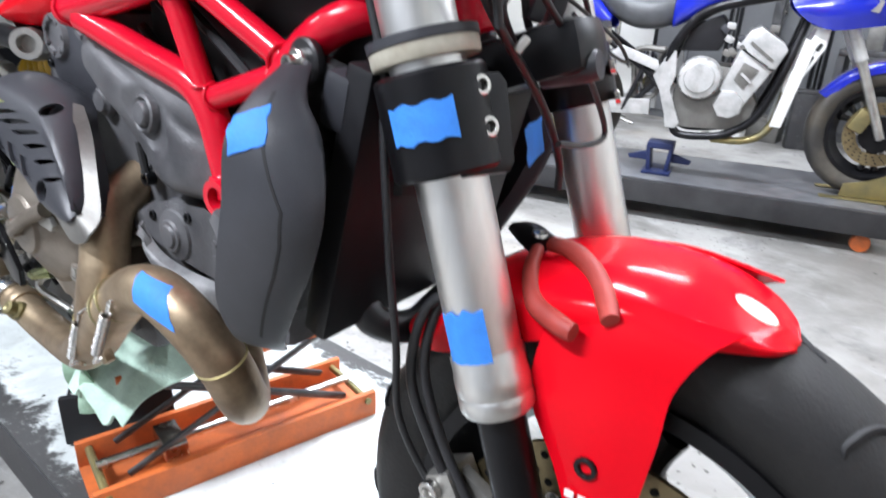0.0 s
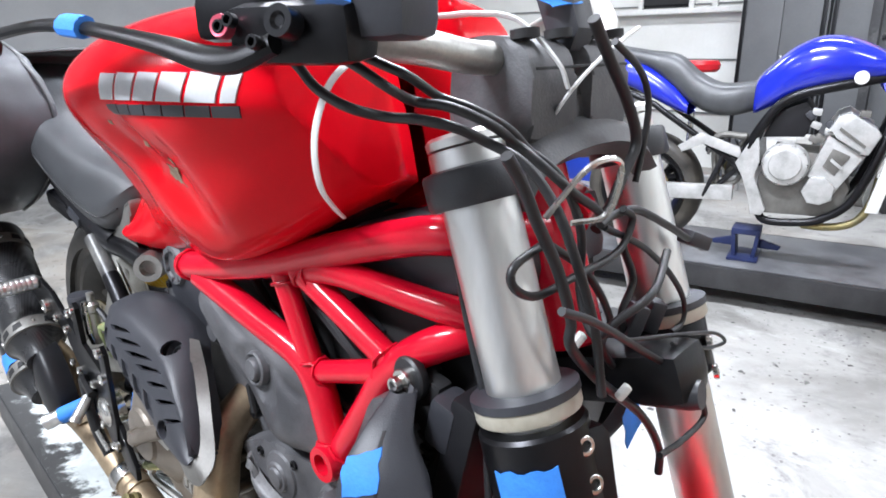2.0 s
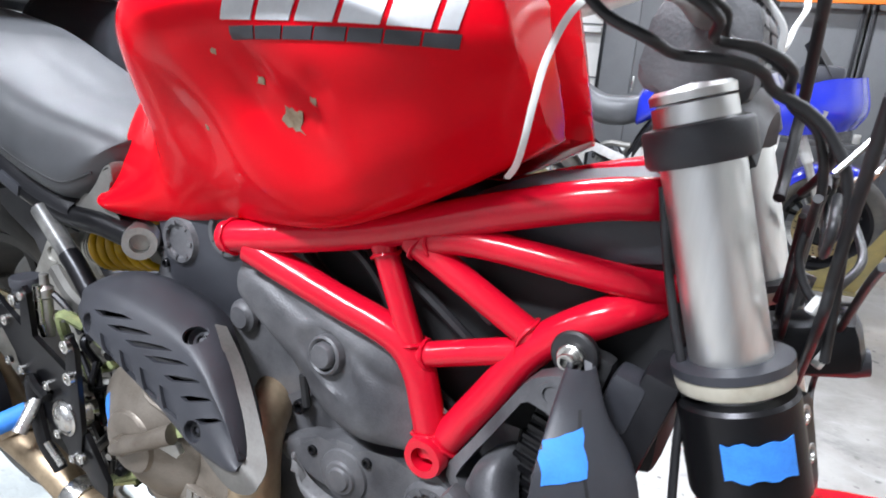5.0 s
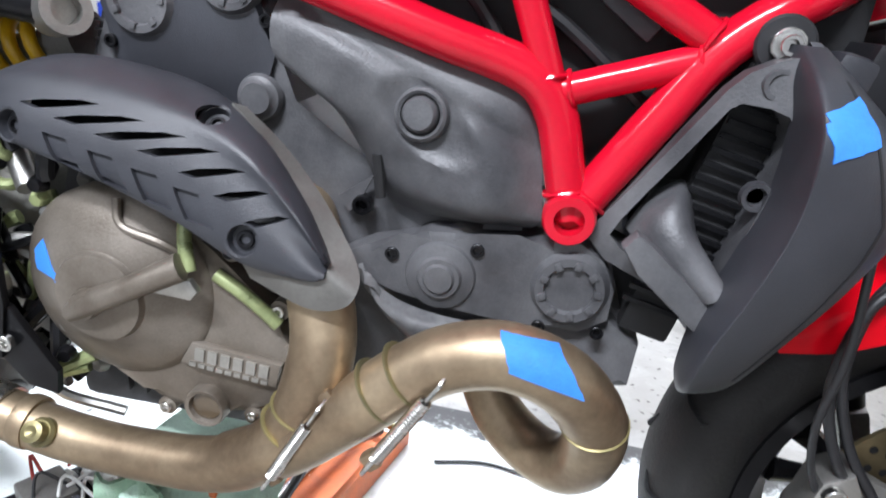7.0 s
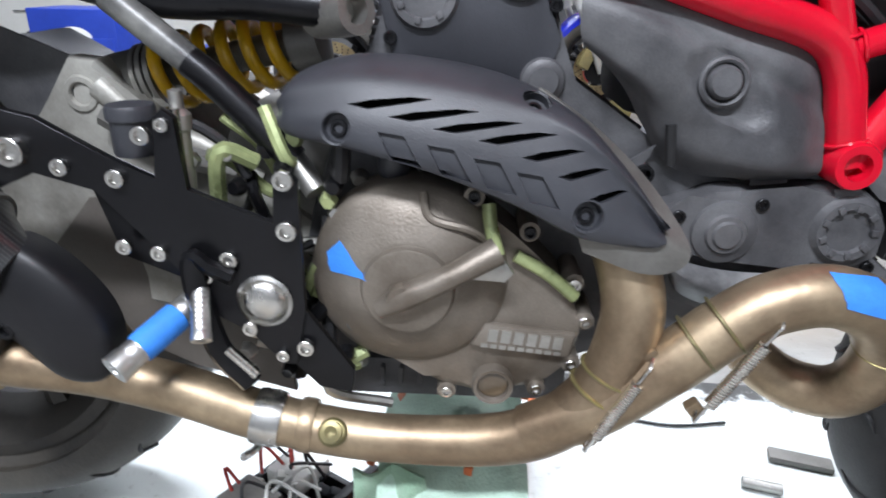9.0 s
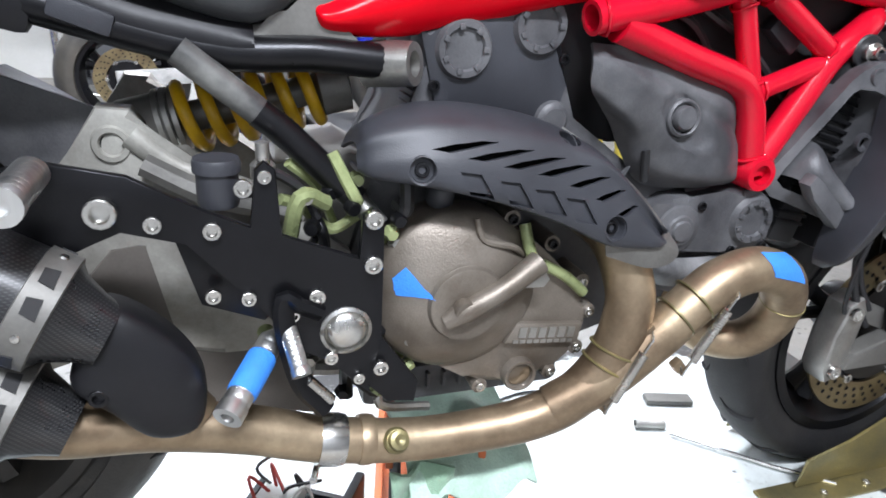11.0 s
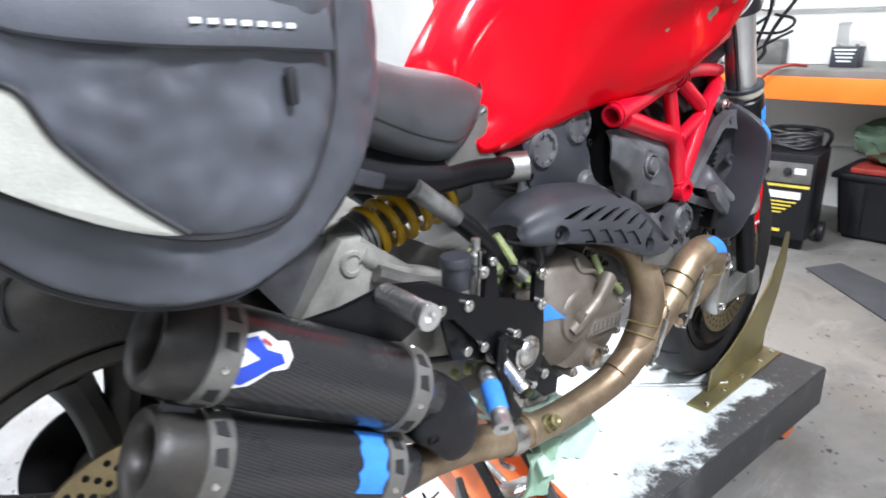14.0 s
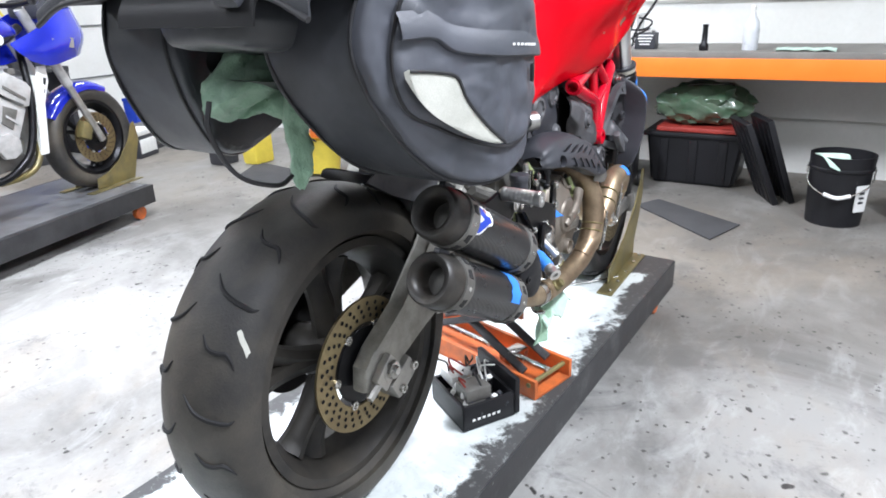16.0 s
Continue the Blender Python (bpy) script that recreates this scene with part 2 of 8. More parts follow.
def deck_material():
    """White paint worn through to black steel along the edges and the front end."""
    m = bpy.data.materials.new("worn_white_table_paint")
    m.use_nodes = True
    nt = m.node_tree
    b = nt.nodes["Principled BSDF"]
    co = nt.nodes.new("ShaderNodeTexCoord").outputs["Object"]
    c = over(nt, (0.6, 0.64, 0.63), (0.42, 0.45, 0.44), step_of(nt, blotch(nt, co, 6, 8, 0.65, 0.5), 0.45, 0.65), 0.7)
    c = over(nt, c, (0.25, 0.25, 0.23), step_of(nt, blotch(nt, co, 24, 6, 0.7), 0.62, 0.72), 0.6)
    edges = [edge_of(nt, co, 1, 0.0, 1), edge_of(nt, co, 1, 0.66, -1), edge_of(nt, co, 0, -0.14, -1)]
    low = edges[0]
    for e in edges[1:]:
        k = nt.nodes.new("ShaderNodeMath")
        k.operation = "MINIMUM"
        nt.links.new(low, k.inputs[0])
        nt.links.new(e, k.inputs[1])
        low = k.outputs[0]
    k = nt.nodes.new("ShaderNodeMath")
    k.operation = "MULTIPLY_ADD"
    k.inputs[1].default_value = 0.36
    nt.links.new(blotch(nt, co, 9, 9, 0.72, 0.3), k.inputs[0])
    nt.links.new(low, k.inputs[2])
    c = over(nt, c, (0.05, 0.05, 0.05), step_of(nt, k.outputs[0], 0.258, 0.218))
    c = over(nt, c, (0.3, 0.31, 0.3), step_of(nt, blotch(nt, co, 45, 5, 0.75), 0.56, 0.68), 0.45)
    c = over(nt, c, (0.04, 0.04, 0.04), specks(nt, co, 18, 0.1, 3.0))
    nt.links.new(c, b.inputs["Base Color"])
    b.inputs["Roughness"].default_value = 0.45
    bp = nt.nodes.new("ShaderNodeBump")
    bp.inputs["Strength"].default_value, bp.inputs["Distance"].default_value = 0.2, 0.002
    nt.links.new(blotch(nt, co, 90, 4), bp.inputs["Height"])
    nt.links.new(bp.outputs[0], b.inputs["Normal"])
    return m


def chipped_black():
    m = bpy.data.materials.new("chipped_black_table_steel")
    m.use_nodes = True
    nt = m.node_tree
    b = nt.nodes["Principled BSDF"]
    co = nt.nodes.new("ShaderNodeTexCoord").outputs["Object"]
    c = over(nt, (0.03, 0.03, 0.032), (0.075, 0.075, 0.075), step_of(nt, blotch(nt, co, 8, 8, 0.68), 0.5, 0.66), 0.8)
    c = over(nt, c, (0.3, 0.31, 0.3), step_of(nt, blotch(nt, co, 40, 6, 0.72), 0.62, 0.72), 0.6)
    c = over(nt, c, (0.018, 0.018, 0.018), step_of(nt, blotch(nt, co, 25, 6, 0.7, 0.4), 0.58, 0.68), 0.7)
    nt.links.new(c, b.inputs["Base Color"])
    b.inputs["Roughness"].default_value = 0.5
    bp = nt.nodes.new("ShaderNodeBump")
    bp.inputs["Strength"].default_value, bp.inputs["Distance"].default_value = 0.3, 0.002
    nt.links.new(blotch(nt, co, 50, 5), bp.inputs["Height"])
    nt.links.new(bp.outputs[0], b.inputs["Normal"])
    return m


CONCRETE, TABLEWHITE, TABLEBLACK = floor_material(), deck_material(), chipped_black()


def carbon_material():
    m = material("carbon_fibre", (0.03, 0.03, 0.032), 0.3, 0.1, 20, 0.2, 0.0, 300, coat=0.3, spec=0.4)
    nt = m.node_tree
    b = nt.nodes["Principled BSDF"]
    co = nt.nodes.new("ShaderNodeTexCoord")
    w1, w2 = nt.nodes.new("ShaderNodeTexWave"), nt.nodes.new("ShaderNodeTexWave")
    w1.wave_type = w2.wave_type = "BANDS"
    w1.bands_direction, w2.bands_direction = "DIAGONAL", "Z"
    for w, s in ((w1, 120), (w2, 150)):
        w.inputs["Scale"].default_value = s
        nt.links.new(co.outputs["Object"], w.inputs[0])
    mul = nt.nodes.new("ShaderNodeMath")
    mul.operation = "MULTIPLY"
    nt.links.new(w1.outputs["Fac"], mul.inputs[0])
    nt.links.new(w2.outputs["Fac"], mul.inputs[1])
    r = nt.nodes.new("ShaderNodeValToRGB")
    r.color_ramp.elements[0].color, r.color_ramp.elements[1].color = (0.012, 0.012, 0.013, 1), (0.052, 0.052, 0.053, 1)
    nt.links.new(mul.outputs[0], r.inputs[0])
    nt.links.new(r.outputs[0], b.inputs["Base Color"])
    return m


CARBON = carbon_material()


# ---- mesh helpers ----
def spline(pts, n, closed=False):
    """Points on a smooth line through pts, n to each stretch."""
    pts = [Vector(p) for p in pts]
    out, k = [], len(pts)
    if k < 3 or n < 2:
        return pts
    for i in range(k if closed else k - 1):
        p1, p2 = pts[i], pts[(i + 1) % k]
        p0 = pts[i - 1] if (i or closed) else p1 * 2 - p2
        p3 = pts[(i + 2) % k] if (i + 2 < k or closed) else p2 * 2 - p1
        for j in range(n):
            t = j / n
            out.append(0.5 * (2 * p1 + (p2 - p0) * t + (2 * p0 - 5 * p1 + 4 * p2 - p3) * t * t + (3 * p1 - p0 - 3 * p2 + p3) * t ** 3))
    if not closed:
        out.append(pts[-1])
    return out


def tube(pts, r, n=12, smooth=5, bm=None, hollow=0.0, squash=1.0):
    """A round bar along pts; r one radius or one to each point."""
    bm = bm or bmesh.new()
    rs = list(r) if isinstance(r, (list, tuple)) else [r] * len(pts)
    if smooth > 1 and len(pts) > 2:
        rv = [v.x for v in spline([(q, 0, 0) for q in rs], smooth)]
        pts = spline(pts, smooth)
    else:
        pts, rv = [Vector(p) for p in pts], rs
    rings, side = [], None
    for i, p in enumerate(pts):
        d = (pts[min(i + 1, len(pts) - 1)] - pts[max(i - 1, 0)]).normalized()
        if side is None:
            side = d.orthogonal().normalized()
        side = (side - d * side.dot(d)).normalized()
        up = d.cross(side)
        rings.append([bm.verts.new(p + (side * math.cos(2 * math.pi * k / n) + up * math.sin(2 * math.pi * k / n) * squash) * rv[i]) for k in range(n)])
    for a, b in zip(rings, rings[1:]):
        for k in range(n):
            bm.faces.new((a[k], a[(k + 1) % n], b[(k + 1) % n], b[k]))
    for ring, p, q in ((rings[0], pts[0], pts[1]), (rings[-1], pts[-1], pts[-2])):
        if hollow:
            d = (q - p).normalized()
            deep = [bm.verts.new(p + (v.co - p) * hollow) for v in ring]
            end = [bm.verts.new(v.co + d * rv[0] * 1.6) for v in deep]
            for k in range(n):
                j = (k + 1) % n
                bm.faces.new((ring[k], ring[j], deep[j], deep[k]))
                bm.faces.new((deep[k], deep[j], end[j], end[k]))
            bm.faces.new(end)
        else:
            bm.faces.new(ring)
    return bm


def towards(p, d, spin=0):
    """A pose at p whose z axis points along d."""
    return Matrix.Translation(p) @ Vector(d).to_track_quat("Z", "Y").to_matrix().to_4x4() @ pose(0, 0, 0, 0, 0, spin)


def lathe(profile, m=None, n=24, bm=None, arc=360.0, closed=False):
    """Turns rows of (radius, height) round the z axis of the pose m."""
    bm = bm or bmesh.new()
    m = m or Matrix()
    full = arc >= 360
    cols = n if full else n + 1
    rings = [[bm.verts.new(m @ Vector((r * math.cos(math.radians(arc) * k / n), r * math.sin(math.radians(arc) * k / n), h))) for k in range(cols)] for r, h in profile]
    pairs = list(zip(rings, rings[1:])) + ([(rings[-1], rings[0])] if closed else [])
    for a, b in pairs:
        for k in range(n):
            j = (k + 1) % cols
            bm.faces.new((a[k], a[j], b[j], b[k]))
    if not closed and full:
        for ring, (r, h) in ((rings[0], profile[0]), (rings[-1], profile[-1])):
            if r > 1e-5:
                bm.faces.new(ring)
    return bm


def box(size, m=None, bevel=0.0, bm=None, seg=2):
    bm = bm or bmesh.new()
    made = bmesh.ops.create_cube(bm, size=1.0, matrix=(m or Matrix()) @ Matrix.Diagonal((*size, 1)))["verts"]
    if bevel:
        edges = list({e for v in made for e in v.link_edges})
        bmesh.ops.bevel(bm, geom=edges, offset=bevel, segments=seg, affect="EDGES", profile=0.6)
    return bm


def plate(outline, depth, m=None, bevel=0.0, bm=None, seg=2, smooth=0):
    """An outline of (u, v) in the pose m's xy plane, given depth along its z."""
    bm = bm or bmesh.new()
    m = m or Matrix()
    pts = [(p[0], p[1], 0) for p in outline]
    if smooth:
        pts = spline(pts, smooth, True)
    low = [bm.verts.new(m @ Vector((p[0], p[1], 0))) for p in pts]
    high = [bm.verts.new(m @ Vector((p[0], p[1], depth))) for p in pts]
    fl, fh = bm.faces.new(low), bm.faces.new(list(reversed(high)))
    k = len(low)
    for i in range(k):
        bm.faces.new((low[i], high[i], high[(i + 1) % k], low[(i + 1) % k]))
    if bevel:
        bmesh.ops.bevel(bm, geom=list(fh.edges) + list(fl.edges), offset=bevel, segments=seg, affect="EDGES", profile=0.6)
    return bm


def side(y=0.0, flip=False):
    """The pose of a side view: u is x, v is z; depth goes towards the bike's right (-y)."""
    return Matrix(((1, 0, 0, 0), (0, 0, -1, y), (0, 1, 0, 0), (0, 0, 0, 1)))


def skin(rows, su=4, sv=4, closed=False, bm=None, cap=False, thick=0.0):
    """A smooth sheet through rows of points; closed joins each row's end to its start; thick gives it an inner side."""
    bm = bm or bmesh.new()
    rows = [spline(r, sv, closed) for r in rows]
    cols = list(zip(*rows))
    cols = [spline(c, su) for c in cols]
    grid = [[bm.verts.new(p) for p in r] for r in zip(*cols)]
    w = len(grid[0])
    for a, b in zip(grid, grid[1:]):
        for k in range(w if closed else w - 1):
            j = (k + 1) % w
            bm.faces.new((a[k], a[j], b[j], b[k]))
    if cap:
        bm.faces.new(grid[0])
        bm.faces.new(list(reversed(grid[-1])))
    if thick:
        bmesh.ops.recalc_face_normals(bm, faces=bm.faces)
        bmesh.ops.solidify(bm, geom=list(bm.faces), thickness=thick)
    return bm


def mirrored(bm):
    """The same mesh and its mirror image across the bike's middle."""
    geo = bmesh.ops.duplicate(bm, geom=list(bm.verts) + list(bm.edges) + list(bm.faces))["geom"]
    vs = [g for g in geo if isinstance(g, bmesh.types.BMVert)]
    for v in vs:
        v.co.y = -v.co.y
    return bm


def as_mesh(name, bm, mat, smooth=True):
    bmesh.ops.recalc_face_normals(bm, faces=bm.faces)
    me = bpy.data.meshes.new(name)
    if smooth:
        for f in bm.faces:
            f.smooth = True
        for e in bm.edges:
            if len(e.link_faces) == 2 and e.calc_face_angle(0) > 0.65:
                e.smooth = False
    bm.to_mesh(me)
    bm.free()
    me.materials.append(mat)
    return me


def part(name, bm, mat, parent, label="", smooth=True):
    """One mesh under a thing or a part."""
    ob = new(name, bm if isinstance(bm, bpy.types.Mesh) else as_mesh(name, bm, mat, smooth))
    ob.parent = parent
    if parent is not None and parent.get("base_x") is not None:
        ob.matrix_parent_inverse = parent.matrix_basis.inverted()
    if label:
        ob["label"] = label
    return ob


def thing(name, label, category, m=None, group="", kind="", placed=False):
    """An Empty at the thing's base; with placed, its parts are given in the room's own metres."""
    ob = new(name)
    if placed:
        ob["base_x"] = m.translation.x
    ob.empty_display_size = 0.05
    ob.matrix_world = m or Matrix()
    ob.matrix_basis = m or Matrix()
    return tagged(ob, label, category, group, kind)


def solid(name, bm, mat, label, category="", kind="", group="", m=None):
    """A thing that is one mesh."""
    ob = new(name, as_mesh(name, bm, mat))
    if m:
        ob.matrix_basis = m
    return tagged(ob, label, category, group, kind)


def cut(bm, tools):
    """bm with each tool's shape taken out of it."""
    bmesh.ops.recalc_face_normals(bm, faces=bm.faces)
    me = bpy.data.meshes.new("rough")
    bm.to_mesh(me)
    bm.free()
    ob = new("rough", me)
    for tool in tools:
        bmesh.ops.recalc_face_normals(tool, faces=tool.faces)
        tm = bpy.data.meshes.new("rough_tool")
        tool.to_mesh(tm)
        tool.free()
        tob = new("rough_tool", tm)
        mod = ob.modifiers.new("cut", "BOOLEAN")
        mod.object, mod.operation, mod.solver = tob, "DIFFERENCE", "EXACT"
        done = bpy.data.meshes.new_from_object(ob.evaluated_get(bpy.context.evaluated_depsgraph_get()))
        ob.modifiers.clear()
        bpy.data.objects.remove(tob)
        if len(done.polygons) > 0.8 * len(ob.data.polygons):
            ob.data = done
    out = bmesh.new()
    out.from_mesh(ob.data)
    bpy.data.objects.remove(ob)
    return out


BOLT = as_mesh("bolt", lathe([(0.0001, 0.3), (0.5, 0.3), (0.56, 0.85), (0.62, 1.0), (0.92, 1.0), (1.0, 0.9), (1.0, 0.0)], n=12), STEEL)
DARKBOLT = as_mesh("bolt", lathe([(0.0001, 0.3), (0.5, 0.3), (0.56, 0.85), (0.62, 1.0), (0.92, 1.0), (1.0, 0.9), (1.0, 0.0)], n=12), BLACKMETAL)


def bolt(p, d, r, parent, h=None, dark=False):
    """A socket-head bolt; all share one mesh."""
    ob = new("bolt", DARKBOLT if dark else BOLT)
    ob.parent = parent
    if parent.get("base_x") is not None:
        ob.matrix_parent_inverse = parent.matrix_basis.inverted()
    ob.matrix_basis = towards(p, d) @ Matrix.Diagonal((r, r, h or r * 0.9, 1))
    return ob


SHAPES = {}


def drape(target, quad, d, mat, name, label, lift=0.0012, nu=8, nv=5, torn=0.0, parent=None, deep=0.0008):
    """A thin film dropped along d onto a part's surface; quad gives its four corners above it."""
    if target.name not in SHAPES:
        me = target.data
        SHAPES[target.name] = BVHTree.FromPolygons([v.co.copy() for v in me.vertices], [tuple(p.vertices) for p in me.polygons])
    tree = SHAPES[target.name]
    a, b, c, e = (Vector(q) for q in quad)
    d = Vector(d).normalized()
    bm = bmesh.new()
    grid = []
    for i in range(nu + 1):
        row = []
        for j in range(nv + 1):
            u, v = i / nu, j / nv
            if torn:
                u += torn * (noise.noise(Vector((v * 5, a.x * 90, 1.5))) if i in (0, nu) else 0)
                v += torn * 0.5 * (noise.noise(Vector((u * 5, a.z * 90, 7.5))) if j in (0, nv) else 0)
            p = a.lerp(b, u).lerp(e.lerp(c, u), v)
            hit = tree.ray_cast(p - d * 0.1, d, 0.25)
            row.append((bm.verts.new(hit[0] - d * lift), bm.verts.new(hit[0] + d * deep)) if hit[0] else None)
        grid.append(row)
    edge = []
    for i in range(nu):
        for j in range(nv):
            q = [grid[i][j], grid[i + 1][j], grid[i + 1][j + 1], grid[i][j + 1]]
            if all(q):
                bm.faces.new([k[0] for k in q])
                bm.faces.new([k[1] for k in reversed(q)])
    for e2 in [x for x in bm.edges if len(x.link_faces) == 1]:
        edge.append(e2)
    pairs = {}
    for row in grid:
        for k in row:
            if k:
                pairs[k[0]] = k[1]
    for e2 in edge:
        p, q = e2.verts
        if p in pairs and q in pairs:
            bm.faces.new((p, q, pairs[q], pairs[p]))
    bmesh.ops.delete(bm, geom=[v for v in bm.verts if not v.link_faces], context="VERTS")
    return part(name, bm, mat, parent or target, label)
# ---- the room ----
# Grey of the unseen walls, chosen for the light they bounce and reflect.
GREYWALL = material("grey_unseen_wall", (0.29, 0.295, 0.3), 0.7, 0.0, 1.3, 0.12, 0.08, 40, second=(0.23, 0.235, 0.24))


def slab(name, x0, x1, y0, y1, z0, z1, mat, label, category, kind="structure", bevel=0.0):
    return solid(name, box((x1 - x0, y1 - y0, z1 - z0), pose((x0 + x1) / 2, (y0 + y1) / 2, (z0 + z1) / 2), bevel), mat, label, category, kind)


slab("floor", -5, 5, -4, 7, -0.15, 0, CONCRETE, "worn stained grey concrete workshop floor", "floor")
slab("ceiling", -5, 5, -4, 7, 3.2, 3.3, WALLWHITE, "plain white workshop ceiling", "ceiling")
slab("wall_east", 4.12, 4.32, -4, 7, 0, 3.2, WALLWHITE, "white painted wall behind the bench", "wall")
slab("wall_north", -5, 4.12, 6.2, 6.4, 0, 3.2, WALLWHITE, "white painted wall across the workshop", "wall")
slab("wall_south", -5, 4.12, -3.2, -3.0, 0, 3.2, GREYWALL, "unseen grey side wall, moved in to bounce light", "wall")
slab("wall_west", -5.2, -5.0, -4, 6.4, 0, 3.2, GREYWALL, "mostly unseen grey end wall, grey set for reflections", "wall")
for lx, ly, lyaw in LAMPS:
    fix = thing("ceiling_light", "white fluorescent ceiling light fitting", "ceiling light", pose(lx, ly, 3.2), "ceiling lights")
    part("housing", box((1.3, 0.26, 0.05), pose(0, 0, -0.025), 0.008), WHITEPLASTIC, fix)

# lift table under the red motorcycle
TABLE = pose(1.66, -0.247, 0, 0, 0, -2.85)
lift = thing("lift_table", "low black lift table with worn white top", "lift table", TABLE)
part("deck", box((2.5, 0.66, 0.11), pose(-1.25, 0.33, 0.141), 0.004), TABLEBLACK, lift)
part("deck_top", box((2.49, 0.652, 0.004), pose(-1.25, 0.33, 0.198), 0.001), TABLEWHITE, lift, "worn white painted top")
for cx, cy in ((-0.1, 0.05), (-0.1, 0.61), (-2.4, 0.05), (-2.4, 0.61)):
    part("caster", lathe([(0.012, -0.016), (0.04, -0.016), (0.043, 0), (0.04, 0.016), (0.012, 0.016)], towards((cx, cy, 0.043), (0, 1, 0)), 20), ORANGE, lift)

# the other lift table
TABLE2 = pose(1.55, 2.83, 0, 0, 0, 13)
lift2 = thing("lift_table", "low black lift table with grey steel top", "lift table", TABLE2)
part("deck", box((2.6, 0.74, 0.11), pose(-1.3, 0.37, 0.141), 0.004), TABLEDARK, lift2)
part("deck_top", box((2.54, 0.68, 0.004), pose(-1.3, 0.37, 0.198), 0.001), TABLEGREY, lift2, "grey steel top")
for cx, cy in ((-0.1, 0.05), (-0.1, 0.69), (-2.5, 0.05), (-2.5, 0.69)):
    part("caster", lathe([(0.012, -0.016), (0.04, -0.016), (0.043, 0), (0.04, 0.016), (0.012, 0.016)], towards((cx, cy, 0.043), (0, 1, 0)), 20), ORANGE, lift2, "red caster wheel")

# bench
bench = thing("workbench", "long workbench with orange steel beam and grey top", "workbench", pose(3.4, 0, 0))
part("top", box((0.72, 5.6, 0.04), pose(0.35, 0, 0.83), 0.004), BENCHTOP, bench)
part("beam", box((0.03, 5.6, 0.115), pose(-0.005, 0, 0.757), 0.004), BENCHORANGE, bench, "orange painted steel beam")
part("panel", box((0.03, 5.6, 0.34), pose(0.66, 0, 0.55), 0.004), WALLWHITE, bench)
for by in (-2.7, 2.6):
    part("leg", box((0.06, 0.06, 0.7), pose(0.04, by, 0.35), 0.004), BENCHORANGE, bench)

# ---- the red motorcycle ----
bike = thing("motorcycle", "red naked motorcycle with trellis frame, stripped for repair", "motorcycle", pose(0.7, 0, 0.2), placed=True)


def between(x, rows):
    """A value read off rows of (x, value)."""
    return float(np.interp(x, [r[0] for r in rows], [r[1] for r in rows]))


def frame_y(x):
    return between(x, [(0.72, -0.133), (0.9, -0.118), (1.0, -0.11), (1.13, -0.1), (1.165, -0.085), (1.2, -0.014)])


frame_ob = part("frame", lathe([(0.0001, 0.0), (0.029, 0.0), (0.032, 0.003), (0.032, 0.167), (0.029, 0.17), (0.0001, 0.17)], towards((1.217, 0, 0.975), (-0.331, 0, 1)), 24), REDFRAME, bike, "red painted tubular steel trellis frame")
for s in (1, -1):
    def ftube(name, pts, r, **kw):
        part(name, tube([(x, frame_y(x) * s, z) for x, z in pts], r, 14, **kw), REDFRAME, frame_ob)
    ftube("top_tube", [(0.73, 0.974), (0.83, 0.994), (0.93, 1.02), (1.03, 1.053), (1.12, 1.08), (1.165, 1.086), (1.196, 1.083)], 0.0178, hollow=0.74)
    ftube("upper_brace", [(0.955, 1.012), (1.02, 1.024), (1.165, 1.014), (1.203, 1.005)], 0.0138)
    ftube("side_tube", [(0.765, 0.968), (0.87, 0.936), (0.945, 0.914), (0.972, 0.886), (0.985, 0.845), (0.996, 0.802)], 0.0172)
    ftube("strut", [(0.925, 1.006), (0.968, 0.9)], 0.0128)
    ftube("diagonal", [(0.955, 1.016), (1.09, 0.945)], 0.0138)
    ftube("cross_strut", [(0.967, 0.899), (1.085, 0.938)], 0.0128)
    ftube("lower_tube", [(0.998, 0.803), (1.05, 0.885), (1.09, 0.945), (1.15, 0.988), (1.205, 1.002)], 0.0172)
    part("mount_boss", lathe([(0.0001, 0.004), (0.012, 0.004), (0.0125, 0.024), (0.02, 0.024), (0.022, 0.02), (0.022, -0.02)], towards((0.996, -0.11 * s, 0.804), (0, -s, 0)), 20), REDFRAME, frame_ob)

def weld(p, d, r):
    bm = bmesh.new()
    d = Vector(d).normalized()
    u = d.orthogonal().normalized()
    v = d.cross(u)
    pts = [Vector(p) + (u * math.cos(a) + v * math.sin(a)) * (r + 0.0012 + 0.0005 * math.sin(9 * a)) + d * 0.0015 * math.sin(2 * a) for a in [2 * math.pi * k / 40 for k in range(41)]]
    part("weld_bead", tube(pts, 0.0021, 6, 1), REDFRAME, frame_ob)


def along(a, b, f):
    return tuple(a[i] + (b[i] - a[i]) * f for i in range(3))


for a, b, r, fs in (((0.925, 1.006), (0.968, 0.9), 0.0128, (0.1, 0.9)), ((0.955, 1.016), (1.09, 0.945), 0.0138, (0.07, 0.9)), ((0.967, 0.899), (1.085, 0.938), 0.0128, (0.12, 0.9)), ((0.955, 1.012), (1.02, 1.024), 0.0138, (0.35,)), ((0.998, 0.803), (1.05, 0.885), 0.0172, (0.2,)), ((0.985, 0.845), (0.996, 0.802), 0.0172, (0.5,))):
    pa, pb = (a[0], frame_y(a[0]), a[1]), (b[0], frame_y(b[0]), b[1])
    for f in fs:
        weld(along(pa, pb, f), (pb[0] - pa[0], pb[1] - pa[1], pb[2] - pa[2]), r)
weld((0.742, frame_y(0.742), 0.9765), (0.1, 0, 0.02), 0.0175)

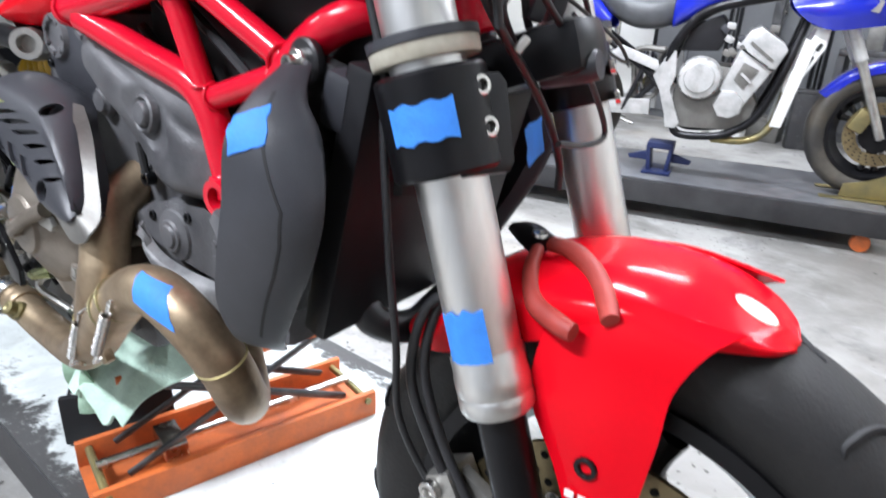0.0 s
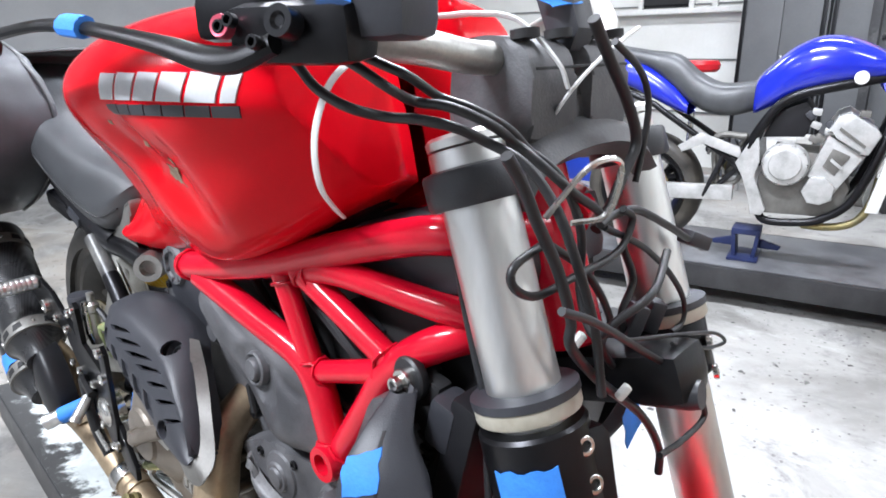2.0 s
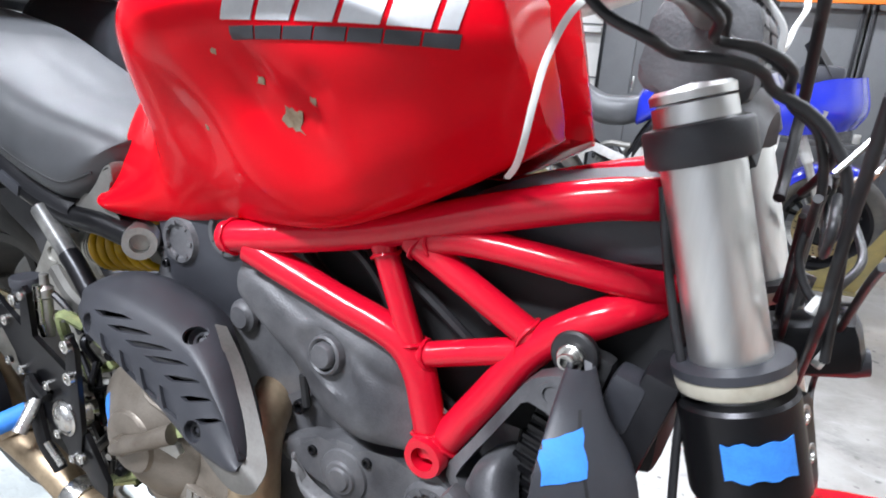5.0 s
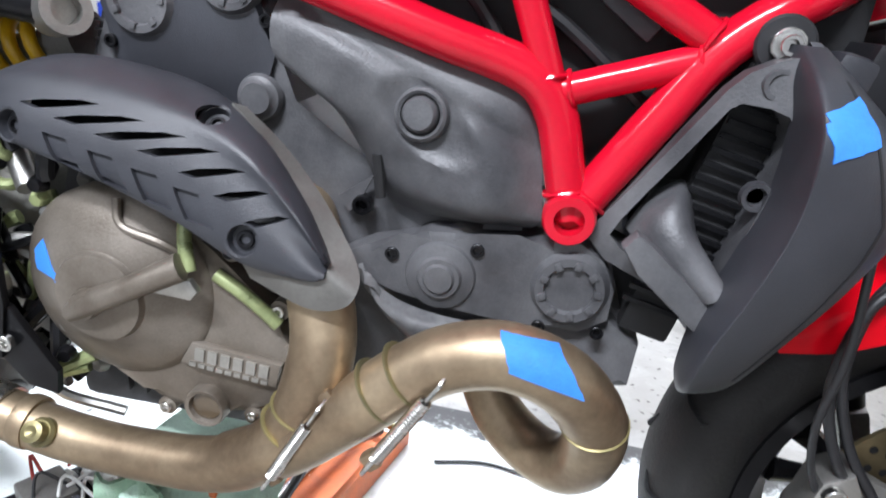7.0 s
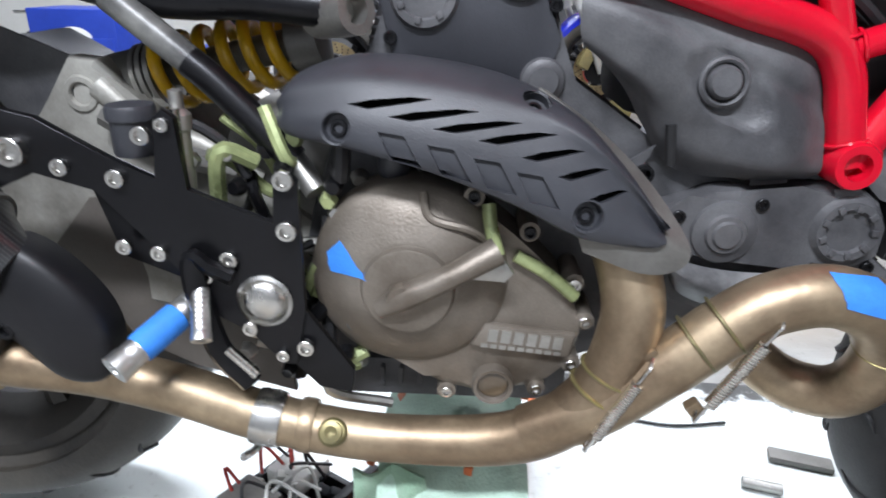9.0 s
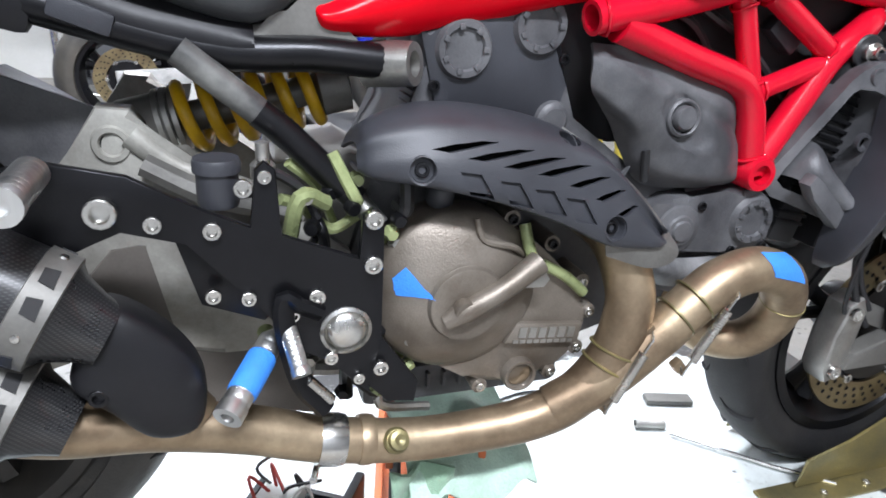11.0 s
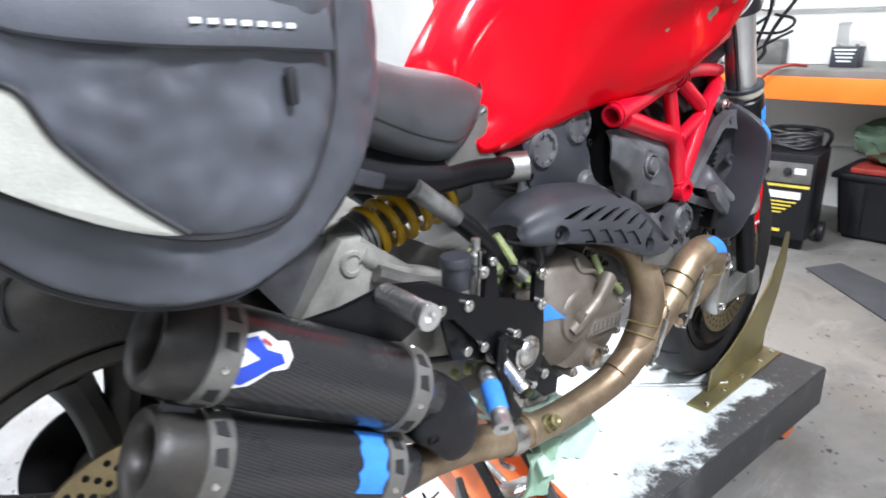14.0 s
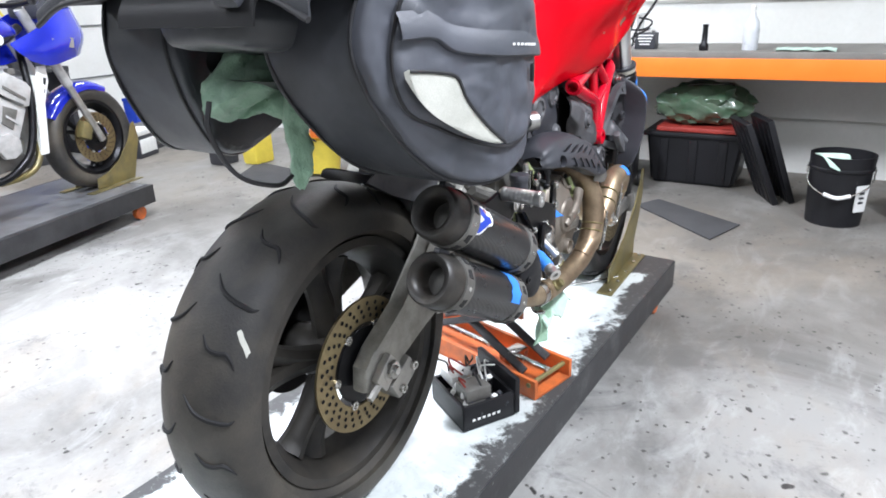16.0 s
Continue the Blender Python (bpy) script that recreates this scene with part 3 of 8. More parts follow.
# fuel tank: rows from tail to nose, each from the keel round to the crest
def tank_row(x, zb, zt, low, high, zl, zh):
    """low, high: half widths of the knee recess and the shoulder, at heights zl and zh."""
    return [(x, -0.02, zb + 0.012), (x, -low * 0.75, zb), (x, -low, zl), (x, -(low * 0.5 + high * 0.5), (zl * 0.55 + zh * 0.45)), (x, -high, zh), (x, -high * 0.82, zt - (zt - zh) * 0.3), (x, -high * 0.42, zt - 0.005), (x, 0, zt)]


tank_rows = [
    tank_row(0.452, 0.975, 1.0, 0.03, 0.03, 0.98, 0.99),
    tank_row(0.46, 0.957, 1.03, 0.1, 0.07, 0.966, 0.995),
    tank_row(0.478, 0.945, 1.085, 0.112, 0.075, 0.96, 1.02),
    tank_row(0.54, 0.945, 1.16, 0.114, 0.085, 0.975, 1.075),
    tank_row(0.6, 0.955, 1.215, 0.112, 0.125, 0.99, 1.135),
    tank_row(0.645, 0.966, 1.245, 0.118, 0.185, 1.0, 1.168),
    tank_row(0.72, 0.985, 1.268, 0.135, 0.236, 1.015, 1.188),
    tank_row(0.8, 1.0, 1.28, 0.168, 0.25, 1.035, 1.192),
    tank_row(0.88, 1.014, 1.288, 0.185, 0.252, 1.05, 1.195),
    tank_row(0.95, 1.042, 1.29, 0.188, 0.246, 1.075, 1.197),
    tank_row(1.0, 1.068, 1.29, 0.182, 0.236, 1.1, 1.2),
    tank_row(1.052, 1.1, 1.286, 0.165, 0.212, 1.135, 1.203),
    tank_row(1.088, 1.125, 1.275, 0.14, 0.175, 1.155, 1.205),
    tank_row(1.104, 1.14, 1.255, 0.11, 0.125, 1.165, 1.205),
    tank_row(1.108, 1.17, 1.22, 0.02, 0.02, 1.18, 1.2),
]
tb = skin(tank_rows, 9, 8)
for v in tb.verts:
    # the knocked-in dents behind the badge and below it, and the crease above the knee
    for dx, dz, rad, deep in ((0.872, 1.135, 0.05, 0.018), (0.905, 1.09, 0.04, 0.012), (0.835, 1.155, 0.035, 0.01), (0.76, 1.1, 0.05, 0.012)):
        f = math.exp(-((v.co.x - dx) ** 2 + (v.co.z - dz) ** 2) / rad ** 2)
        v.co.y += deep * f
    for dx, dz, rad, deep in ((0.912, 1.13, 0.02, 0.008), (0.868, 1.165, 0.02, 0.008), (0.935, 1.152, 0.016, 0.005), (0.845, 1.13, 0.022, 0.006)):
        v.co.y += deep * max(0.0, 1 - (((v.co.x - dx) * 0.8 + (v.co.z - dz) * 0.6) ** 2 * 2.5 + ((v.co.z - dz) * 0.8 - (v.co.x - dx) * 0.6) ** 2) / rad ** 2)
bmesh.ops.remove_doubles(mirrored(tb), verts=tb.verts, dist=0.0005)
for v in tb.verts:
    # the nose is cut back from a corner on each side and hollow round the steering head
    a = abs(v.co.y)
    front = (1.068 if v.co.y < 0 else 1.045) - ((-0.15 if v.co.y < 0 else 0.3) * (a - 0.07) if a > 0.07 else 0.8 * (0.07 - a)) - 0.3 * (v.co.z - 1.15)
    v.co.x = min(v.co.x, front + 0.05 * max(0.0, v.co.x - front))
tank = part("fuel_tank", tb, RED, bike, "glossy red fuel tank, dented and scratched")


BADGE = material("silver_badge_print", (0.62, 0.63, 0.64), 0.35, 0.3, 40, 0.15, 0.0, 300)
BD = (-0.35, 0.93, -0.1)
for i in range(6):
    x0 = 0.864 + i * 0.037
    z0 = 1.194 + i * 0.0012
    w = 0.014 if i == 5 else 0.032
    drape(tank, [(x0 - 0.006, -0.25, z0), (x0 + w - 0.006, -0.25, z0 + 0.001), (x0 + w, -0.25, z0 + 0.024), (x0, -0.25, z0 + 0.024)], BD, BADGE, "badge_block", "silver badge block", 0.0015, 4, 4)
for i in range(7):
    x0 = 0.866 + i * 0.028
    z0 = 1.181 + i * 0.0012
    drape(tank, [(x0 - 0.002, -0.25, z0), (x0 + 0.024, -0.25, z0 + 0.0012), (x0 + 0.026, -0.25, z0 + 0.0105), (x0, -0.25, z0 + 0.009)], BD, BLACKPLASTIC, "badge_bar", "black badge bar", 0.0015, 3, 2)
BARE = material("bare_scratched_metal", (0.45, 0.4, 0.3), 0.5, 0.6, 60, 0.4, 0.2, 300, second=(0.2, 0.13, 0.07))
for sx, sz, r in ((0.903, 1.121, 0.012), (0.878, 1.15, 0.004), (0.935, 1.14, 0.004), (0.84, 1.17, 0.003), (0.79, 1.1, 0.003), (0.497, 0.958, 0.008), (0.53, 0.955, 0.006), (0.515, 0.968, 0.004), (0.65, 0.985, 0.005)):
    drape(tank, [(sx - r, -0.27, sz - r * 0.5), (sx + r * 0.6, -0.27, sz - r), (sx + r, -0.27, sz + r * 0.5), (sx - r * 0.4, -0.27, sz + r * 0.9)], (-0.2, 0.97, 0), BARE, "paint_chip", "scraped bare metal chip", 0.0006, 5, 5, 0.35)
part("fuel_cap", lathe([(0.0001, 0.02), (0.045, 0.02), (0.05, 0.012), (0.052, 0)], towards((0.93, 0, 1.287), (0, 0, 1)), 28), BLACKMETAL, tank)

# seat
def seat_row(x, zb, zt, w):
    return [(x, 0, zb), (x, -w * 0.8, zb), (x, -w, zb + 0.025), (x, -w * 0.99, (zb + zt) / 2 + 0.005), (x, -w * 0.8, zt - 0.008), (x, -w * 0.3, zt), (x, 0, zt)]


sb = skin([seat_row(0.505, 1.034, 1.04, 0.0004), seat_row(0.498, 1.022, 1.044, 0.06), seat_row(0.484, 1.01, 1.048, 0.09), seat_row(0.458, 0.985, 1.055, 0.108), seat_row(0.425, 0.96, 1.062, 0.119), seat_row(0.39, 0.953, 1.068, 0.126), seat_row(0.33, 0.97, 1.08, 0.133), seat_row(0.26, 1.0, 1.104, 0.139), seat_row(0.19, 1.037, 1.13, 0.141), seat_row(0.05, 1.088, 1.18, 0.135), seat_row(-0.1, 1.12, 1.205, 0.11), seat_row(-0.24, 1.14, 1.205, 0.085), seat_row(-0.26, 1.17, 1.18, 0.0004)], 5, 4)
bmesh.ops.remove_doubles(mirrored(sb), verts=sb.verts, dist=0.0005)
seat = part("seat", sb, SEATVINYL, bike, "grey textured vinyl seat")
part("seam", tube([(0.455, -0.108, 0.998), (0.42, -0.1195, 0.982), (0.39, -0.1265, 0.982), (0.33, -0.1335, 1.0), (0.26, -0.14, 1.03), (0.19, -0.1425, 1.064), (0.05, -0.137, 1.115)], 0.0018, 6), CABLE, seat)

# tail: side panel, inner guard and subframe
tp = skin([[(x, -0.098, zt), (x, -0.116, (zt + zb) / 2), (x, -0.096, zb), (x, 0, zb - 0.004)] for x, zt, zb in ((0.405, 0.952, 0.922), (0.39, 0.96, 0.914), (0.36, 0.968, 0.916), (0.29, 0.985, 0.93), (0.2, 1.035, 0.96), (0.12, 1.065, 1.0), (0.0, 1.1, 1.04), (-0.15, 1.135, 1.09))], 4, 3)
bmesh.ops.remove_doubles(mirrored(tp), verts=tp.verts, dist=0.0005)
tail = part("tail_panel", tp, TOTEBLACK, bike, "scuffed black plastic tail panel")
part("tail_block", box((0.09, 0.04, 0.035), pose(0.19, -0.1, 0.965, 8, 14, 5), 0.01), TOTEBLACK, tail)
part("tail_clip", box((0.05, 0.02, 0.02), pose(0.27, -0.11, 0.955, 0, 20, 0), 0.005), BLACKPLASTIC, tail)
subframe = part("subframe", tube([(0.53, -0.1, 0.922), (0.46, -0.1, 0.928), (0.36, -0.1, 0.93), (0.2, -0.1, 0.97)], 0.017, 14), BLACKMETAL, bike, "black subframe tubes worn to bare metal")
gus = plate([(0.395, 0.948), (0.425, 0.958), (0.452, 0.982), (0.466, 1.0), (0.482, 1.015), (0.487, 1.0), (0.478, 0.966), (0.49, 0.942), (0.53, 0.936), (0.53, 0.91), (0.45, 0.918), (0.4, 0.93)], 0.03, side(-0.072), 0.007, smooth=3)
part("gusset", gus, GREYALU, subframe, "cast gusset with paint worn to bare metal")
part("tube_end", lathe([(0.012, 0.004), (0.0125, 0.022), (0.021, 0.022), (0.0225, 0.0), (0.0225, -0.03)], towards((0.537, -0.1, 0.921), (0.75, -0.62, 0.1)), 20), ALU, subframe, "bare aluminium tube end")
for s in (1, -1):
    part("stay", tube([(0.34, -0.115 * s, 0.93), (0.43, -0.12 * s, 0.857), (0.495, -0.125 * s, 0.793)], 0.0135, 14), WORN, subframe, "black stay with scraped paint")
    part("stay_paint", tube([(0.405, -0.1183 * s, 0.8775), (0.43, -0.12 * s, 0.857), (0.484, -0.1242 * s, 0.804)], 0.0142, 14), BLACKMETAL, subframe, "black paint left on the stay")
    part("stay_foot", tube([(0.495, -0.125 * s, 0.793), (0.517, -0.14 * s, 0.768)], 0.011, 12), ALU, subframe)

# forks
FDIR = Vector((-0.314, 0, 0.949)).normalized()


def fork_at(z, s):
    return Vector((1.25 + (0.95 - z) * 0.331, -0.104 if s > 0 else 0.136, z))


for s in (1, -1):
    leg = part("fork_leg", lathe([(0.0001, 0), (0.0295, 0), (0.0295, 0.24), (0.03, 0.25), (0.03, 0.468), (0.0295, 0.472)], towards(fork_at(0.715, s), FDIR), 32), FORKALU, bike, "bare brushed aluminium fork tube")
    part("fork_sleeve", lathe([(0.02, -0.003), (0.03, -0.003), (0.0325, 0.001), (0.0325, 0.012), (0.0315, 0.014), (0.0325, 0.017), (0.0325, 0.03), (0.0315, 0.033), (0.032, 0.046), (0.0296, 0.052)], towards(fork_at(0.694, s), FDIR), 28), FORKALU, leg)
    part("slider", lathe([(0.0001, 0), (0.0215, 0), (0.0215, 0.2)], towards(fork_at(0.5, s), FDIR), 20), BLACKMETAL, leg, "black lower fork slider")
    part("axle_clamp", box((0.055, 0.04, 0.075), towards(fork_at(0.5, s), FDIR), 0.012), GREYALU, leg)
    part("dust_ring", lathe([(0.03, 0), (0.042, 0), (0.043, 0.002), (0.043, 0.012), (0.03, 0.012)], towards(fork_at(0.962, s), FDIR), 32), CREAM, leg, "cream plastic ring")
    part("ring_seat", lathe([(0.03, 0), (0.044, 0), (0.044, 0.007), (0.03, 0.009)], towards(fork_at(0.974, s), FDIR), 32), BLACKPLASTIC, leg)
    part("top_collar", lathe([(0.029, 0), (0.0375, 0), (0.0395, 0.003), (0.0395, 0.025), (0.0375, 0.028), (0.029, 0.03)], towards(fork_at(1.122, s), FDIR), 28), BLACKPLASTIC, leg, "black rubber collar")
    part("fork_cap", lathe([(0.03, 0), (0.0305, 0.006), (0.027, 0.009), (0.02, 0.009), (0.0001, 0.012)], towards(fork_at(1.165, s), FDIR), 24), FORKALU, leg)
lower = part("lower_triple_clamp", box((0.06, 0.16, 0.048), towards((1.255, 0.01, 0.956), FDIR), 0.016), BLACKMETAL, bike, "black lower triple clamp")
for s in (1, -1):
    part("clamp_ring", lathe([(0.031, 0.0), (0.042, 0.0), (0.0445, 0.003), (0.0445, 0.076), (0.042, 0.079), (0.031, 0.079)] if s > 0 else [(0.031, 0.0), (0.037, 0.0), (0.039, 0.003), (0.039, 0.07), (0.037, 0.073), (0.031, 0.073)], towards(fork_at(0.88 if s > 0 else 0.907, s), FDIR), 28), BLACKMETAL, lower)
    if s > 0:
        part("clamp_lug", plate([(-0.02, -0.038), (0.02, -0.038), (0.026, -0.03), (0.026, 0.03), (0.02, 0.038), (-0.02, 0.038)], 0.018, towards(fork_at(0.918, s) + Vector((0.024, 0.008 * s, 0)), (0.9, -0.35 * s, 0.3), 0), 0.004), BLACKMETAL, lower)
    for dz in (0.948, 0.919):
        bolt(fork_at(dz, s) + Vector((0.0425, 0.003 * s, 0.002)), (0.9, -0.35 * s, 0.3), 0.0078, lower, 0.005)
part("steering_plug", lathe([(0.0001, 0.05), (0.012, 0.05), (0.014, 0.04), (0.014, 0)], towards((1.29, 0.0, 0.953), (0.9, 0.1, 0.2)), 14), BLACKPLASTIC, lower)
crown = [[(1.178 + dx, y, z + dz) for y, z in ((-0.085, 1.14), (-0.068, 1.158), (-0.04, 1.17), (0.01, 1.175), (0.06, 1.172), (0.1, 1.16), (0.125, 1.14))] for dx, dz in ((-0.03, 0.002), (0.005, 0.008), (0.035, 0.0), (0.05, -0.018))]
upper = part("upper_triple_clamp", skin(crown, 3, 4, thick=0.024), SCUFFED, bike, "scuffed black cast upper triple clamp")
part("stem_nut", lathe([(0.012, 0.0), (0.022, 0.0), (0.022, 0.02), (0.012, 0.022)], towards((1.185, 0.008, 1.19), FDIR), 6), STEEL, upper)

# handlebar, clamp, levers
bar = part("handlebar", tube([(0.83, -0.36, 1.33), (0.98, -0.28, 1.315), (1.09, -0.225, 1.275), (1.14, -0.185, 1.245), (1.168, -0.14, 1.237), (1.172, -0.08, 1.228), (1.172, 0.01, 1.228), (1.17, 0.085, 1.232), (1.15, 0.15, 1.25), (1.09, 0.21, 1.285), (0.99, 0.3, 1.27), (0.9, 0.37, 1.255)], 0.013, 16), ALU, bike, "bare aluminium handlebar")
CLAMP = [(1.132, 1.168), (1.205, 1.16), (1.212, 1.19), (1.211, 1.222), (1.2, 1.238), (1.175, 1.2445), (1.15, 1.242), (1.134, 1.23), (1.129, 1.2)]
for y in (-0.004, 0.082):
    riser = part("bar_clamp", plate(CLAMP, 0.062, side(y), 0.007, smooth=3), SCUFFED, bar, "scuffed black handlebar clamp")
part("clamp_base", box((0.07, 0.12, 0.04), pose(1.17, 0.01, 1.178, 0, -8, 0), 0.01), SCUFFED, bar)
for y in (-0.055, -0.01, 0.04, 0.075):
    for dx in (-0.02, 0.024):
        part("clamp_hole", lathe([(0.0001, -0.004), (0.0075, -0.003), (0.0085, 0.0012), (0.0115, 0.0012), (0.0115, -0.006)], towards((1.172 + dx, y, 1.2445 + dx * 0.13), (-0.14, 0, 1)), 14), DARK, bar)
part("clamp_seam", tube([(1.2105, -0.06, 1.22), (1.2105, 0.08, 1.22)], 0.0016, 6, 1), DARK, bar)
master = part("master_cylinder", box((0.085, 0.04, 0.036), pose(1.165, -0.235, 1.246, 5, 0, 20), 0.01), BLACKMETAL, bike, "black brake master cylinder")
part("reservoir_cup", box((0.072, 0.055, 0.075), pose(1.192, -0.205, 1.278, 0, 0, 20), 0.012), BLACKPLASTIC, master)
part("banjo", lathe([(0.003, 0.003), (0.005, 0.005), (0.009, 0.005), (0.009, -0.008)], towards((1.184, -0.262, 1.251), (0.35, -0.9, 0.2)), 18), BLACKMETAL, master)
part("perch_clamp", box((0.05, 0.05, 0.03), pose(1.115, -0.24, 1.256, 0, 0, 25), 0.008), BLACKMETAL, master)
lever = part("brake_lever", tube([(1.175, -0.262, 1.24), (1.15, -0.272, 1.231), (1.12, -0.278, 1.232), (1.073, -0.281, 1.24), (1.01, -0.285, 1.248), (0.95, -0.288, 1.254), (0.88, -0.293, 1.257), (0.8, -0.298, 1.253), (0.752, -0.302, 1.248)], [0.008, 0.0095, 0.009, 0.0072, 0.0062, 0.006, 0.006, 0.0065, 0.0075], 10, squash=0.75), BLACKMETAL, bike, "black folding brake lever")
part("lever_tip", lathe([(0.0001, 0.009), (0.009, 0.009), (0.0115, 0.004), (0.0115, -0.006), (0.0001, -0.008)], towards((0.752, -0.302, 1.243), (0.3, -0.9, 0.1)), 16), BLACKMETAL, lever)
part("adjuster", lathe([(0.004, 0.003), (0.004, 0.006), (0.0065, 0.0065), (0.0072, 0.005), (0.0072, 0)], towards((1.137, -0.27, 1.249), (0.35, -0.9, 0.2)), 16), material("pink_anodised_metal", (0.75, 0.12, 0.18), 0.35, 0.6, 30, 0.2, 0.02, 200), lever, "pink anodised lever adjuster")
for p in ((1.172, -0.272, 1.24), (1.154, -0.275, 1.252), (1.137, -0.272, 1.249)):
    bolt(p, (0.3, -0.9, 0.2), 0.0042, lever, 0.005, dark=True)
part("tape", tube([(0.965, -0.288, 1.2535), (0.93, -0.29, 1.256)], [0.0095, 0.0095], 10, squash=0.8), TAPE, lever, "faded blue masking tape")
gauge = part("instrument_mount", plate([(1.15, 1.3), (1.19, 1.3), (1.206, 1.25), (1.199, 1.232), (1.184, 1.231), (1.172, 1.248)], 0.03, side(0.035), 0.005), BLACKPLASTIC, bike, "black plastic instrument mount")
part("mount_ring", lathe([(0.004, 0.004), (0.007, 0.006), (0.009, 0.006), (0.0095, 0.0)], towards((1.19, 0.034, 1.245), (0, -1, 0)), 16), BLACKMETAL, gauge)
drape(bpy.data.objects["reservoir_cup"], [(1.18, -0.25, 1.3), (1.218, -0.25, 1.3), (1.21, -0.25, 1.245), (1.192, -0.25, 1.244)], (-0.35, 0.93, 0), TAPE, "tape", "blue masking tape flag", 0.001, 6, 5, 0.1, master)

# hoses and wires round the steering head
HOSES = [
    ("brake_hose", [(1.12, -0.22, 1.235), (1.125, -0.212, 1.224), (1.14, -0.21, 1.211), (1.165, -0.205, 1.2), (1.178, -0.185, 1.193), (1.204, -0.178, 1.192), (1.224, -0.165, 1.187), (1.232, -0.143, 1.176), (1.253, -0.136, 1.166), (1.27, -0.132, 1.15), (1.285, -0.125, 1.12), (1.295, -0.1, 1.05), (1.3, -0.09, 0.99)], 0.0036),
    ("brake_hose", [(1.15, -0.215, 1.24), (1.165, -0.21, 1.232), (1.182, -0.208, 1.225), (1.2, -0.2, 1.213), (1.197, -0.175, 1.203), (1.222, -0.167, 1.2), (1.24, -0.15, 1.189), (1.24, -0.122, 1.174), (1.26, -0.118, 1.16), (1.274, -0.1, 1.14), (1.27, -0.06, 1.12), (1.26, -0.03, 1.1)], 0.0034),
    ("cable", [(1.145, -0.195, 1.245), (1.16, -0.19, 1.234), (1.18, -0.188, 1.227), (1.2, -0.182, 1.219), (1.2, -0.155, 1.205), (1.222, -0.148, 1.198), (1.238, -0.13, 1.185), (1.242, -0.11, 1.168), (1.262, -0.1, 1.15), (1.272, -0.085, 1.11), (1.268, -0.075, 1.06), (1.285, -0.08, 1.03), (1.3, -0.07, 1.045), (1.31, -0.04, 1.06), (1.3, 0.0, 1.08)], 0.0034),
    ("brake_line", [(1.17, -0.108, 1.1), (1.182, -0.112, 1.05), (1.197, -0.114, 1.0), (1.213, -0.116, 0.95), (1.217, -0.12, 0.9), (1.228, -0.124, 0.8), (1.236, -0.122, 0.72), (1.235, -0.115, 0.64), (1.26, -0.1, 0.57), (1.3, -0.1, 0.54)], 0.0036),
    ("brake_line", [(1.28, -0.09, 0.78), (1.25, -0.1, 0.75), (1.24, -0.105, 0.68), (1.265, -0.1, 0.61), (1.3, -0.1, 0.56), (1.315, -0.1, 0.54)], 0.005),
    ("brake_line", [(1.285, -0.08, 0.79), (1.258, -0.09, 0.755), (1.25, -0.098, 0.69), (1.275, -0.098, 0.62), (1.31, -0.1, 0.57)], 0.005),
    ("harness", [(1.245, -0.038, 1.255), (1.245, -0.012, 1.227), (1.245, 0.023, 1.191), (1.245, 0.043, 1.156), (1.245, 0.023, 1.13), (1.245, 0.005, 1.107), (1.245, -0.017, 1.091)], 0.005),
    ("harness", [(1.245, -0.005, 1.239), (1.245, 0.04, 1.216), (1.245, 0.06, 1.188), (1.245, 0.056, 1.15), (1.245, 0.047, 1.121)], 0.003),
    ("wire", [(1.275, -0.063, 1.11), (1.275, -0.044, 1.114), (1.275, -0.007, 1.111), (1.275, 0.05, 1.087), (1.275, 0.092, 1.067), (1.275, 0.139, 1.045)], 0.0034),
    ("wire", [(1.275, -0.057, 1.107), (1.275, 0.01, 1.076), (1.275, 0.068, 1.037), (1.275, 0.107, 0.999), (1.275, 0.108, 0.975), (1.275, 0.085, 0.973)], 0.0028),
    ("brake_hose", [(1.29, -0.197, 1.18), (1.29, -0.183, 1.163), (1.29, -0.166, 1.136), (1.29, -0.141, 1.099), (1.29, -0.122, 1.058), (1.29, -0.12, 1.037), (1.29, -0.076, 0.992), (1.29, 0.003, 0.926), (1.29, 0.048, 0.869), (1.29, 0.053, 0.839)], 0.004),
    ("wire", [(1.28, -0.138, 1.116), (1.28, -0.174, 1.108), (1.28, -0.174, 1.094), (1.28, -0.149, 1.081), (1.28, -0.103, 1.082), (1.28, -0.043, 1.086), (1.28, -0.023, 1.107), (1.28, -0.04, 1.119)], 0.003),
    ("wire", [(1.31, -0.166, 1.084), (1.31, -0.12, 1.06), (1.31, -0.032, 1.003), (1.31, 0.038, 0.957), (1.31, 0.101, 0.892), (1.31, 0.057, 0.885), (1.31, 0.003, 0.894)], 0.003),
    ("wire", [(1.31, -0.074, 1.032), (1.31, 0.023, 1.003), (1.31, 0.101, 0.977), (1.31, 0.131, 0.957), (1.31, 0.081, 0.969), (1.31, 0.004, 1.001)], 0.0018),
    ("wire", [(1.27, -0.129, 1.112), (1.27, -0.071, 1.074), (1.27, -0.029, 1.023), (1.27, -0.039, 1.001), (1.27, -0.001, 0.958)], 0.0032),
    ("wire", [(1.265, -0.006, 1.078), (1.265, 0.017, 1.042), (1.265, 0.001, 1.015), (1.265, 0.024, 0.974), (1.265, 0.078, 0.946)], 0.0035),
]
for n, pts, r in HOSES:
    part(n, tube(pts, r, 10, 6), CABLE, bike)
